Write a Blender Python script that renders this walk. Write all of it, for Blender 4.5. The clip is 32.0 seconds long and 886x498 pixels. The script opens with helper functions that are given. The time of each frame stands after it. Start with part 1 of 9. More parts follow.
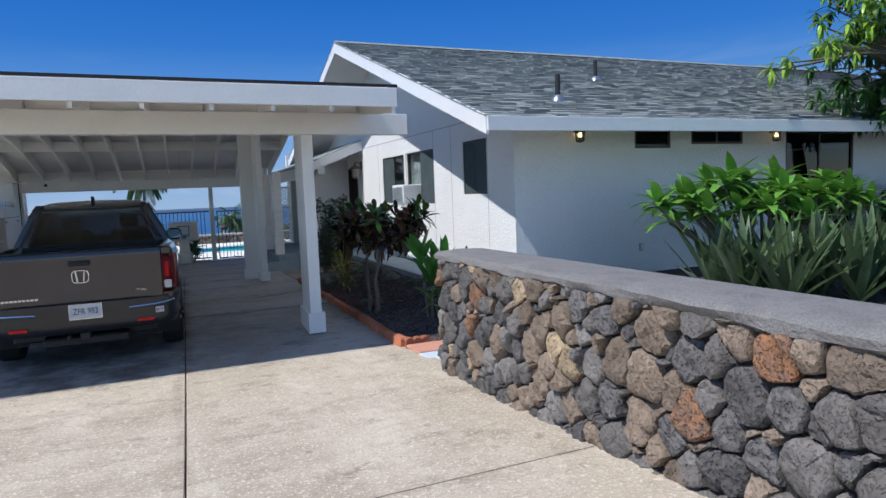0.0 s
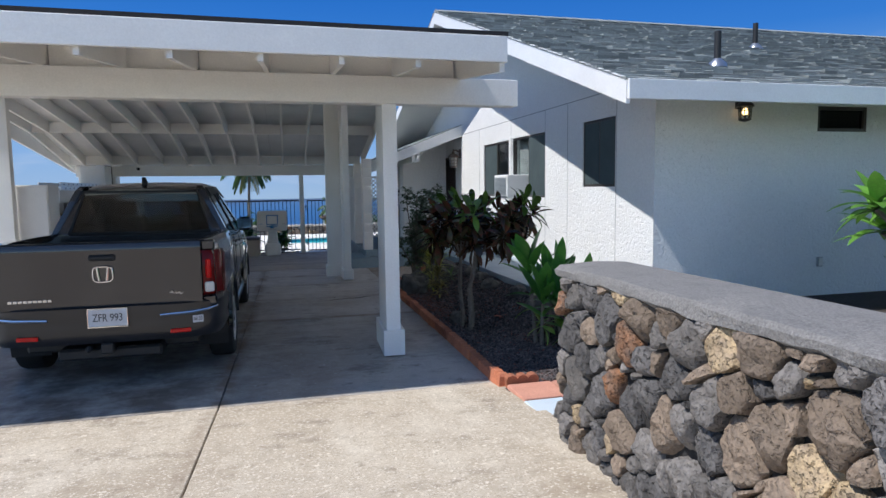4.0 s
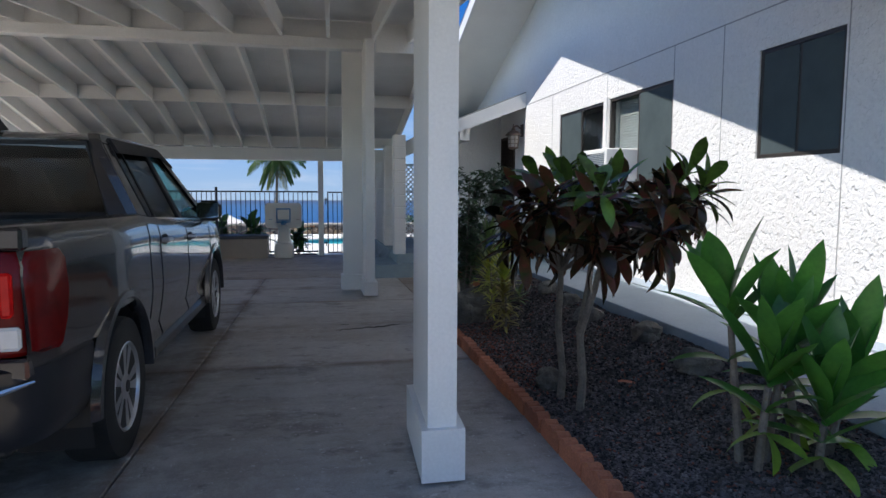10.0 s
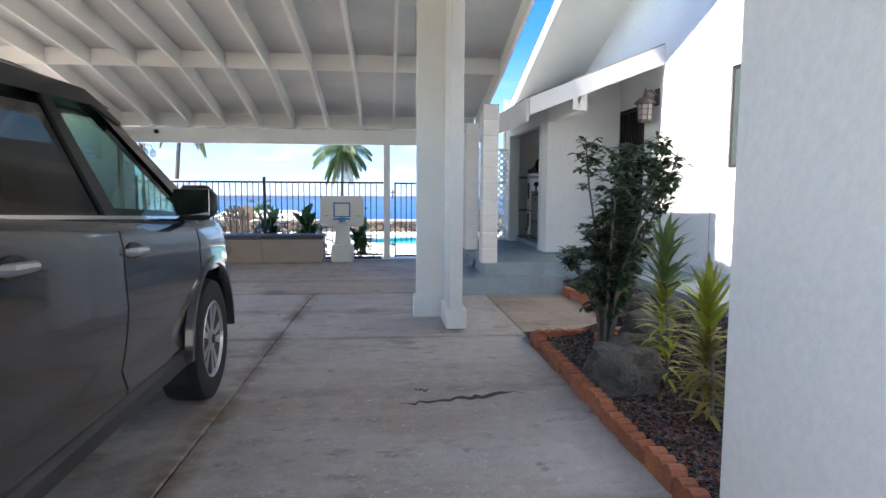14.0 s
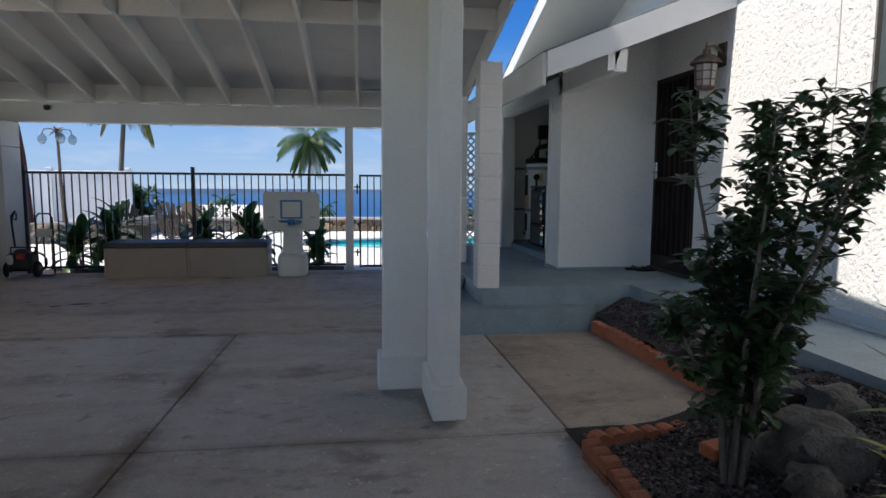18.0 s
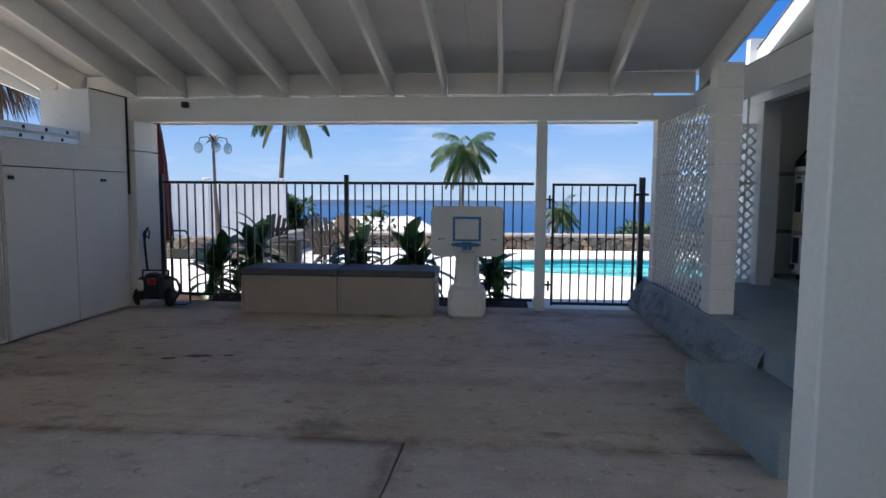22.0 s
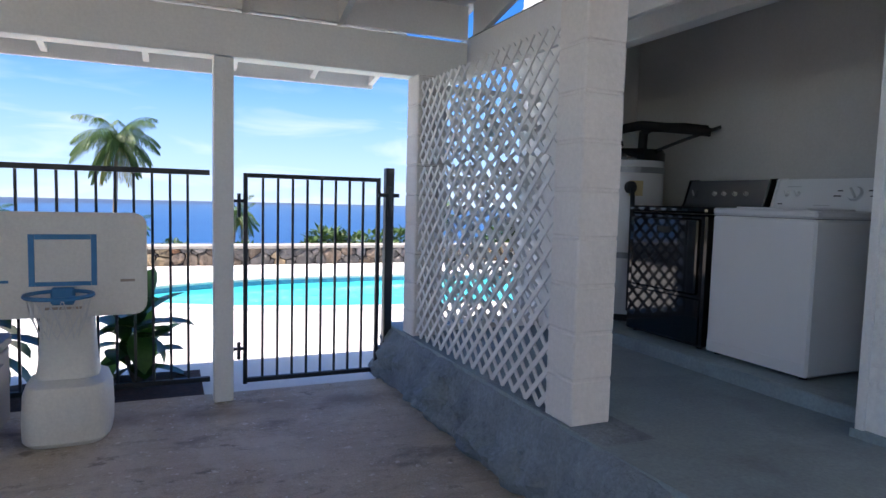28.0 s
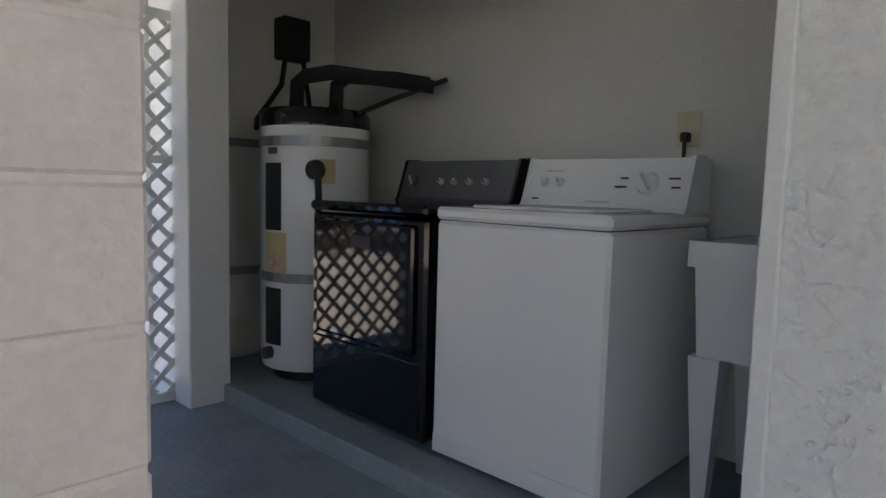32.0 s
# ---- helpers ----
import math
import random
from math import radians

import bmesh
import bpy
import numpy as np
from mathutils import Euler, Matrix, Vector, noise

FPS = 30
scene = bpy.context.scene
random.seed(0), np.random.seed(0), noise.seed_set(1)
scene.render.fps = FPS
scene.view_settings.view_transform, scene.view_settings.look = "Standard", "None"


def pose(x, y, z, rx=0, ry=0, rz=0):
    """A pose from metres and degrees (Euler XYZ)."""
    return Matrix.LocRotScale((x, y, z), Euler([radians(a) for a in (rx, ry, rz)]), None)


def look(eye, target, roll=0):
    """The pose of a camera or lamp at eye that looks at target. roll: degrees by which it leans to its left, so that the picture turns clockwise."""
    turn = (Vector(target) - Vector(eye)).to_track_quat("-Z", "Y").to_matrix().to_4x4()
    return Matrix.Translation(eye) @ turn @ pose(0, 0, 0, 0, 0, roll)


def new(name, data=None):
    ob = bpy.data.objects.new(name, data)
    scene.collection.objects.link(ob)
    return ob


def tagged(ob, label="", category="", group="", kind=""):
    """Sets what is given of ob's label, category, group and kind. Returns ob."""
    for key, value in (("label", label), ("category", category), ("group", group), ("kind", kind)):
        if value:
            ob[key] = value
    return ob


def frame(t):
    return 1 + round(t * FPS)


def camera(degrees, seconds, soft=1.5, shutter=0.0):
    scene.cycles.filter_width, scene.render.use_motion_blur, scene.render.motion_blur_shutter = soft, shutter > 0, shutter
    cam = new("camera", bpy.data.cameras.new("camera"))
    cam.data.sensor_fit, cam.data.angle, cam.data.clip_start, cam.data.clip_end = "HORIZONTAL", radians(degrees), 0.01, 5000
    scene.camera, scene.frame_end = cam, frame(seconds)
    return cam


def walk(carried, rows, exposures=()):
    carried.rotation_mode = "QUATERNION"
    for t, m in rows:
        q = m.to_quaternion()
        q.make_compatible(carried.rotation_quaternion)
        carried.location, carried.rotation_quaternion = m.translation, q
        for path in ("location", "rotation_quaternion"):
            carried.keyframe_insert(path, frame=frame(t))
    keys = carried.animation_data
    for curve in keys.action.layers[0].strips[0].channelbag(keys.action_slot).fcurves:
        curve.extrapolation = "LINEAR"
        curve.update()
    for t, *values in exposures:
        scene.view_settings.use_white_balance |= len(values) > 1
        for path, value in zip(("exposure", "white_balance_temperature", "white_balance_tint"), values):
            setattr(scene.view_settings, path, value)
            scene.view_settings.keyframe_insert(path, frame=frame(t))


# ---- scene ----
cam = camera(69.7, 32.0)
METRES, EYE, TILT, LEAN, TURN = 18.3, 1.79, 0.0, 0.0, -23.5
ROWS = [
    (0.0, 0.0, 0.0, 0.0, -0.2, -5.27, 2.15),
    (0.5, -0.001, 0.01, 0.001, 1.26, -5.32, 1.9),
    (1.0, -0.0021, 0.0196, 0.0007, 4.08, -5.39, 1.75),
    (1.5, -0.0028, 0.0315, 0.0012, 5.35, -5.34, 1.48),
    (2.0, -0.004, 0.0428, 0.0001, 6.07, -5.33, 1.15),
    (2.5, -0.0058, 0.057, -0.0, 6.53, -5.34, 1.01),
    (4.5, -0.0115, 0.1157, -0.0062, 9.55, -5.48, 0.54),
    (5.0, -0.0153, 0.1301, -0.0078, 10.08, -5.54, 0.31),
    (5.5, -0.0204, 0.1447, -0.0087, 10.16, -5.72, 0.23),
    (6.0, -0.0229, 0.1596, -0.0108, 10.08, -5.83, 0.21),
    (6.5, -0.026, 0.1725, -0.0118, 9.83, -5.91, -0.01),
    (7.0, -0.0306, 0.1888, -0.0127, 9.49, -5.98, -0.18),
    (7.5, -0.0341, 0.2049, -0.0144, 9.54, -5.68, -0.2),
    (8.0, -0.0385, 0.2206, -0.0161, 9.94, -5.49, -0.21),
    (8.5, -0.0429, 0.2364, -0.0168, 10.44, -5.35, -0.25),
    (9.0, -0.0466, 0.2523, -0.0177, 11.41, -5.14, -0.16),
    (9.5, -0.052, 0.2667, -0.0194, 11.79, -4.98, -0.17),
    (10.0, -0.0571, 0.282, -0.0202, 11.9, -5.07, -0.28),
    (10.5, -0.061, 0.299, -0.0209, 13.01, -5.17, -0.22),
    (11.0, -0.0677, 0.317, -0.0225, 14.0, -5.31, -0.25),
    (11.5, -0.0738, 0.3344, -0.0237, 15.59, -5.48, -0.16),
    (12.0, -0.0806, 0.3514, -0.0239, 16.96, -5.52, -0.24),
    (12.5, -0.0898, 0.3684, -0.024, 17.29, -5.42, -0.1),
    (13.0, -0.0974, 0.3855, -0.0252, 17.74, -5.27, -0.17),
    (13.5, -0.1065, 0.4034, -0.0257, 17.96, -5.38, -0.36),
    (14.0, -0.1141, 0.4208, -0.0253, 17.8, -5.47, -0.34),
    (14.5, -0.1186, 0.4391, -0.0261, 17.56, -5.52, -0.34),
    (15.0, -0.124, 0.4557, -0.0266, 16.67, -5.66, -0.5),
    (15.5, -0.1299, 0.4719, -0.0265, 15.65, -5.8, -0.54),
    (17.5, -0.1501, 0.5325, -0.0251, 14.92, -6.2, -0.47),
    (18.0, -0.1577, 0.5468, -0.0251, 15.42, -6.04, -0.41),
    (18.5, -0.165, 0.5611, -0.0253, 16.76, -5.98, -0.5),
    (19.0, -0.1726, 0.5766, -0.0245, 19.69, -5.79, -0.33),
    (19.5, -0.1834, 0.5907, -0.0245, 21.99, -5.57, -0.19),
    (20.0, -0.1932, 0.6047, -0.0248, 24.27, -5.3, -0.13),
    (20.5, -0.2031, 0.6186, -0.0251, 25.93, -5.14, -0.34),
    (21.0, -0.2158, 0.631, -0.0251, 27.09, -5.05, -0.19),
    (21.5, -0.2264, 0.6439, -0.0258, 28.02, -5.05, -0.16),
    (22.0, -0.2372, 0.6563, -0.0257, 28.42, -5.11, -0.35),
    (22.5, -0.2492, 0.6681, -0.0252, 28.34, -4.97, -0.37),
    (23.0, -0.2587, 0.6807, -0.0256, 28.2, -5.07, -0.45),
    (23.5, -0.2686, 0.6927, -0.0255, 27.58, -5.12, -0.65),
    (24.0, -0.2792, 0.7048, -0.0254, 25.92, -5.07, -0.82),
    (24.5, -0.2864, 0.7183, -0.0258, 24.84, -4.94, -0.96),
    (26.5, -0.3036, 0.7745, -0.027, 16.23, -4.35, -0.91),
    (27.0, -0.3053, 0.7873, -0.0262, 11.34, -4.16, -1.09),
    (27.5, -0.3016, 0.8023, -0.0269, 6.49, -4.33, -1.14),
    (28.0, -0.2973, 0.8166, -0.0273, 0.07, -4.51, -1.52),
    (28.5, -0.2946, 0.8316, -0.0271, -6.14, -4.5, -1.79),
    (29.0, -0.2885, 0.8457, -0.0279, -8.74, -4.51, -1.69),
    (29.5, -0.2836, 0.859, -0.0284, -12.77, -4.72, -1.72),
    (30.0, -0.2795, 0.8727, -0.0282, -16.88, -4.75, -1.61),
    (30.5, -0.2735, 0.8845, -0.029, -18.91, -4.88, -1.46),
    (31.0, -0.2668, 0.8935, -0.0287, -20.38, -5.06, -1.52),
    (31.5, -0.2609, 0.9026, -0.0283, -21.69, -5.29, -1.46),
    (32.0, -0.2541, 0.9133, -0.0244, -22.42, -5.46, -1.51),
]
LIGHT = [(0.0, 0.17, 6150, 10), (5.0, 0.28, 6300, 10), (7.0, 0.42, 6350, 10), (9.0, 0.8, 6300, 11), (10.0, 0.45, 6450, 11), (11.0, 0.5, 6600, 11), (12.0, 0.66, 6750, 11), (13.2, 0.95, 6850, 12), (14.0, 1.8, 7000, 12), (15.0, 2.05, 7050, 12), (16.0, 1.5, 7000, 12), (17.5, 0.45, 6800, 11),
         (20.0, 1.2, 6950, 11), (21.0, 0.8, 6850, 11), (22.5, 0.7, 6850, 14), (24.0, 1.38, 6850, 18), (27.0, 1.36, 6950, 18), (30.0, 1.5, 7350, 18), (32.0, 1.75, 8350, 18)]

walk(cam, [(t, pose(0, 0, EYE, TILT, LEAN, TURN) @ pose(METRES * x, METRES * y, METRES * z, 90 + pitch, roll, yaw)) for t, x, y, z, yaw, pitch, roll in ROWS], LIGHT)
# ---- sky and sun ----
world = bpy.data.worlds.new("sky")
scene.world = world
world.use_nodes = True
wn = world.node_tree
SUN_TO = Vector((-1.0, -0.13, 1.42)).normalized()
sky = wn.nodes.new("ShaderNodeTexSky")
sky.sky_type, sky.sun_disc = "NISHITA", False
sky.sun_elevation = math.asin(SUN_TO.z)
sky.sun_rotation = math.atan2(SUN_TO.x, SUN_TO.y)
sky.altitude, sky.air_density, sky.dust_density, sky.ozone_density = 1500, 0.9, 0.05, 4.0
wn.links.new(sky.outputs[0], wn.nodes["Background"].inputs[0])
wn.nodes["Background"].inputs[1].default_value = 0.15
sun = new("sun", bpy.data.lights.new("sun", "SUN"))
sun.data.energy, sun.data.angle, sun.data.color = 4.2, radians(0.5), (1.0, 0.96, 0.91)
sun.matrix_world = look(SUN_TO * 30, (0, 0, 0))


# ---- mesh tools ----
class Shape:
    """Collects vertices and faces of one mesh."""

    def __init__(self):
        self.v, self.f = [], []

    def add(self, v, f):
        o = len(self.v)
        self.v += [tuple(p) for p in v]
        self.f += [tuple(i + o for i in q) for q in f]
        return self

    def box(self, x0, x1, y0, y1, z0, z1, b=0.0, m=None):
        if b <= 0:
            v = [(x, y, z) for x in (x0, x1) for y in (y0, y1) for z in (z0, z1)]
            f = [(0, 1, 3, 2), (4, 6, 7, 5), (0, 4, 5, 1), (2, 3, 7, 6), (0, 2, 6, 4), (1, 5, 7, 3)]
        else:
            v, idx = [], {}
            for i in (0, 1):
                for j in (0, 1):
                    for k in (0, 1):
                        for a in (0, 1, 2):
                            p = [(x0, x1)[i], (y0, y1)[j], (z0, z1)[k]]
                            s = [1 - 2 * i, 1 - 2 * j, 1 - 2 * k]
                            for c in (0, 1, 2):
                                if c != a:
                                    p[c] += s[c] * b
                            idx[i, j, k, a] = len(v)
                            v.append(p)
            f = []
            for a in (0, 1, 2):
                o1, o2 = (a + 1) % 3, (a + 2) % 3
                for s in (0, 1):
                    q = []
                    for u, w in ((0, 0), (1, 0), (1, 1), (0, 1)):
                        c = [0, 0, 0]
                        c[a], c[o1], c[o2] = s, u, w
                        q.append(idx[c[0], c[1], c[2], a])
                    f.append(q if s else q[::-1])
                for u in (0, 1):
                    for w in (0, 1):
                        c0, c1 = [0, 0, 0], [0, 0, 0]
                        c0[o1] = c1[o1] = u
                        c0[o2] = c1[o2] = w
                        c1[a] = 1
                        q = [idx[(*c0, o1)], idx[(*c1, o1)], idx[(*c1, o2)], idx[(*c0, o2)]]
                        f.append(q if (u + w) % 2 == 0 else q[::-1])
            for i in (0, 1):
                for j in (0, 1):
                    for k in (0, 1):
                        q = [idx[i, j, k, a] for a in (0, 1, 2)]
                        f.append(q if (i + j + k) % 2 else q[::-1])
        if m is not None:
            v = [m @ Vector(p) for p in v]
        return self.add(v, f)

    def prism(self, poly, axis, a, b, m=None):
        """A polygon in the plane across the axis, drawn out from a to b. Polygon coordinates: x: (y, z); y: (x, z); z: (x, y)."""
        def at(p, d):
            return {"x": (d, p[0], p[1]), "y": (p[0], d, p[1]), "z": (p[0], p[1], d)}[axis]
        n = len(poly)
        v = [at(p, a) for p in poly] + [at(p, b) for p in poly]
        if m is not None:
            v = [m @ Vector(p) for p in v]
        f = [tuple(range(n))[::-1], tuple(range(n, 2 * n))]
        f += [(i, (i + 1) % n, n + (i + 1) % n, n + i) for i in range(n)]
        return self.add(v, f)

    def tube(self, pts, radii, n=8, cap=True):
        pts = [Vector(p) for p in pts]
        if not isinstance(radii, (list, tuple)):
            radii = [radii] * len(pts)
        v, f = [], []
        ref = None
        for i, p in enumerate(pts):
            d = (pts[min(i + 1, len(pts) - 1)] - pts[max(i - 1, 0)]).normalized()
            if ref is None:
                ref = d.orthogonal().normalized()
            ref = (ref - d * ref.dot(d)).normalized()
            side = d.cross(ref)
            for k in range(n):
                a = 2 * math.pi * k / n
                v.append(p + (ref * math.cos(a) + side * math.sin(a)) * radii[i])
        for i in range(len(pts) - 1):
            for k in range(n):
                f.append((i * n + k, i * n + (k + 1) % n, (i + 1) * n + (k + 1) % n, (i + 1) * n + k))
        if cap:
            f += [tuple(range(n))[::-1], tuple(range((len(pts) - 1) * n, len(pts) * n))]
        return self.add(v, f)

    def lathe(self, prof, n=20, m=None):
        """A profile of (radius, height) turned round the z axis."""
        v, f = [], []
        for r, z in prof:
            for k in range(n):
                a = 2 * math.pi * k / n
                v.append((max(r, 1e-4) * math.cos(a), max(r, 1e-4) * math.sin(a), z))
        for i in range(len(prof) - 1):
            for k in range(n):
                f.append((i * n + k, i * n + (k + 1) % n, (i + 1) * n + (k + 1) % n, (i + 1) * n + k))
        f += [tuple(range(n))[::-1], tuple(range((len(prof) - 1) * n, len(prof) * n))]
        if m is not None:
            v = [m @ Vector(p) for p in v]
        return self.add(v, f)

    def grid(self, rows):
        """A sheet from rows of points."""
        n, k = len(rows[0]), len(rows)
        return self.add([p for r in rows for p in r],
                        [(i * n + j, i * n + j + 1, (i + 1) * n + j + 1, (i + 1) * n + j) for i in range(k - 1) for j in range(n - 1)])


def thing(name, label="", category="", at=(0, 0, 0), turn=0.0, group="", kind=""):
    ob = new(name)
    ob.empty_display_size = 0.1
    ob.matrix_world = pose(*at, 0, 0, turn)
    return tagged(ob, label, category, group, kind)


def part(name, shape, material, parent=None, label="", smooth=False):
    data = bpy.data.meshes.new(name)
    if isinstance(shape, bmesh.types.BMesh):
        shape.to_mesh(data)
        shape.free()
    else:
        data.from_pydata(shape.v, [], shape.f)
    data.materials.append(material)
    if smooth:
        data.polygons.foreach_set("use_smooth", [True] * len(data.polygons))
        data.set_sharp_from_angle(angle=radians(40))
    ob = new(name, data)
    if parent is not None:
        ob.parent = parent
    return tagged(ob, label)


def whole(name, shape, material, label="", category="", group="", kind="", smooth=False):
    """A thing, or a piece of the setting, that is one mesh."""
    return tagged(part(name, shape, material, smooth=smooth), label, category, group, kind)


def rock_shape(rnd, rx, ry, rz, sub=2, rough=0.25, sq=0.5):
    """An uneven stone round the origin."""
    bm = bmesh.new()
    bmesh.ops.create_icosphere(bm, subdivisions=sub, radius=1)
    off = Vector((rnd.uniform(0, 99), rnd.uniform(0, 99), rnd.uniform(0, 99)))
    for v in bm.verts:
        p = v.co.copy()
        m = max(abs(p.x), abs(p.y), abs(p.z))
        p = p.lerp(p / m, sq)
        p *= 1 + rough * noise.noise(p * 1.3 + off) + rough * 0.35 * noise.noise(p * 3.7 + off)
        v.co = (p.x * rx, p.y * ry, p.z * rz)
    s = Shape()
    bm.verts.index_update()
    s.add([v.co for v in bm.verts], [[v.index for v in f.verts] for f in bm.faces])
    bm.free()
    return s
# ---- materials ----
def mat(name, c1, c2=None, scale=3.0, rough=0.6, metal=0.0, bump=0.0, bscale=60.0, fine=0.0, fscale=150.0, rvar=0.0, spec=0.5, rr=0.0,
        stain=None, sscale=0.6, samount=0.5, coat=0.0, detail=5.0, stretch=(1, 1, 1), island=False, pits=0.0, pscale=90.0, pdark=0.6):
    """A surface: two tones mixed by broad noise, fine grain, stains, relief, and a change from piece to piece."""
    m = bpy.data.materials.new(name)
    m.use_nodes = True
    n, l = m.node_tree.nodes, m.node_tree.links
    b = n["Principled BSDF"]
    b.inputs["Metallic"].default_value = metal
    b.inputs["Roughness"].default_value = rough
    b.inputs["Specular IOR Level"].default_value = spec
    b.inputs["Coat Weight"].default_value = coat
    b.inputs["Coat Roughness"].default_value = 0.05
    geo = n.new("ShaderNodeNewGeometry")
    vec = n.new("ShaderNodeVectorMath")
    vec.operation = "MULTIPLY"
    vec.inputs[1].default_value = stretch
    l.new(geo.outputs["Position"], vec.inputs[0])

    def tex(sc, det=detail):
        t = n.new("ShaderNodeTexNoise")
        t.inputs["Scale"].default_value, t.inputs["Detail"].default_value = sc, det
        t.inputs["Roughness"].default_value = 0.6
        l.new(vec.outputs[0], t.inputs["Vector"])
        return t

    def ramp(src, lo, hi):
        r = n.new("ShaderNodeMapRange")
        r.inputs["From Min"].default_value, r.inputs["From Max"].default_value = lo, hi
        l.new(src, r.inputs["Value"])
        return r.outputs[0]

    def mix(kind, fac, a, c):
        x = n.new("ShaderNodeMix")
        x.data_type, x.blend_type = "RGBA", kind
        for sock, val in ((x.inputs[0], fac), (x.inputs[6], a), (x.inputs[7], c)):
            if isinstance(val, (int, float)):
                sock.default_value = val
            elif isinstance(val, tuple):
                sock.default_value = (*val, 1)
            else:
                l.new(val, sock)
        return x.outputs[2]

    c2 = c2 or tuple(v * 0.85 for v in c1)
    col = mix("MIX", ramp(tex(scale).outputs["Fac"], 0.32, 0.68), c1, c2)
    if stain:
        col = mix("MIX", ramp(tex(sscale, 8).outputs["Fac"], 0.52, 0.52 + 0.25 / max(samount, 0.05)), col, stain)
    if fine:
        t = tex(fscale, 3)
        g = n.new("ShaderNodeMapRange")
        g.inputs["From Min"].default_value, g.inputs["From Max"].default_value = 0.3, 0.7
        g.inputs["To Min"].default_value, g.inputs["To Max"].default_value = 1 - fine, 1 + fine
        l.new(t.outputs["Fac"], g.inputs["Value"])
        h = n.new("ShaderNodeHueSaturation")
        l.new(g.outputs[0], h.inputs["Value"])
        l.new(col, h.inputs["Color"])
        col = h.outputs[0]
    if rvar:
        h = n.new("ShaderNodeHueSaturation")
        g = n.new("ShaderNodeMapRange")
        g.inputs["To Min"].default_value, g.inputs["To Max"].default_value = 1 - rvar, 1 + rvar
        if island:
            l.new(geo.outputs["Random Per Island"], g.inputs["Value"])
        else:
            o = n.new("ShaderNodeObjectInfo")
            l.new(o.outputs["Random"], g.inputs["Value"])
        l.new(g.outputs[0], h.inputs["Value"])
        l.new(col, h.inputs["Color"])
        col = h.outputs[0]
    l.new(col, b.inputs["Base Color"])
    if rr:
        g = n.new("ShaderNodeMapRange")
        g.inputs["To Min"].default_value, g.inputs["To Max"].default_value = rough - rr, rough + rr
        l.new(tex(scale * 1.7).outputs["Fac"], g.inputs["Value"])
        l.new(g.outputs[0], b.inputs["Roughness"])
    if bump:
        bp = n.new("ShaderNodeBump")
        bp.inputs["Strength"].default_value = 1.0
        bp.inputs["Distance"].default_value = bump
        l.new(tex(bscale, 4).outputs["Fac"], bp.inputs["Height"])
        l.new(bp.outputs[0], b.inputs["Normal"])
        if pits:
            # small holes, with the shade inside them put into the base colour
            pt = tex(pscale, 2)
            hole = ramp(pt.outputs["Fac"], 0.36, 0.46)
            bq = n.new("ShaderNodeBump")
            bq.inputs["Distance"].default_value = pits
            l.new(hole, bq.inputs["Height"])
            l.new(bp.outputs[0], bq.inputs["Normal"])
            l.new(bq.outputs[0], b.inputs["Normal"])
            dk = n.new("ShaderNodeMapRange")
            dk.inputs["To Min"].default_value = pdark
            l.new(hole, dk.inputs["Value"])
            h = n.new("ShaderNodeHueSaturation")
            l.new(dk.outputs[0], h.inputs["Value"])
            l.new(col, h.inputs["Color"])
            l.new(h.outputs[0], b.inputs["Base Color"])
    return m


def leafmat(name, c1, c2, rough=0.4, scale=6.0, rvar=0.25, trans=0.25):
    m = mat(name, c1, c2, scale, rough, rvar=rvar, island=True, fine=0.12, fscale=40)
    n, l = m.node_tree.nodes, m.node_tree.links
    b, out = n["Principled BSDF"], n["Material Output"]
    t = n.new("ShaderNodeBsdfTranslucent")
    l.new(b.inputs["Base Color"].links[0].from_socket, t.inputs["Color"])
    x = n.new("ShaderNodeMixShader")
    x.inputs[0].default_value = trans
    l.new(b.outputs[0], x.inputs[1])
    l.new(t.outputs[0], x.inputs[2])
    l.new(x.outputs[0], out.inputs["Surface"])
    return m


def glassmat(name, tint, rough=0.02, gloss=0.05):
    """A pane: tinted see-through with a mirror-like face."""
    m = bpy.data.materials.new(name)
    m.use_nodes = True
    n, l = m.node_tree.nodes, m.node_tree.links
    n.remove(n["Principled BSDF"])
    t, g, x, f = n.new("ShaderNodeBsdfTransparent"), n.new("ShaderNodeBsdfGlossy"), n.new("ShaderNodeMixShader"), n.new("ShaderNodeLayerWeight")
    t.inputs[0].default_value = (*tint, 1)
    g.inputs["Roughness"].default_value = rough
    f.inputs["Blend"].default_value = 0.5
    p, q = n.new("ShaderNodeMath"), n.new("ShaderNodeMath")
    p.operation, q.operation = "POWER", "MULTIPLY_ADD"
    p.inputs[1].default_value, q.inputs[1].default_value, q.inputs[2].default_value = 4.0, 0.5, gloss
    l.new(f.outputs["Facing"], p.inputs[0])
    l.new(p.outputs[0], q.inputs[0])
    l.new(q.outputs[0], x.inputs[0])
    l.new(t.outputs[0], x.inputs[1])
    l.new(g.outputs[0], x.inputs[2])
    l.new(x.outputs[0], n["Material Output"].inputs["Surface"])
    return m


def glow(name, color, strength):
    m = bpy.data.materials.new(name)
    m.use_nodes = True
    b = m.node_tree.nodes["Principled BSDF"]
    b.inputs["Base Color"].default_value = (*color, 1)
    b.inputs["Emission Color"].default_value = (*color, 1)
    b.inputs["Emission Strength"].default_value = strength
    return m


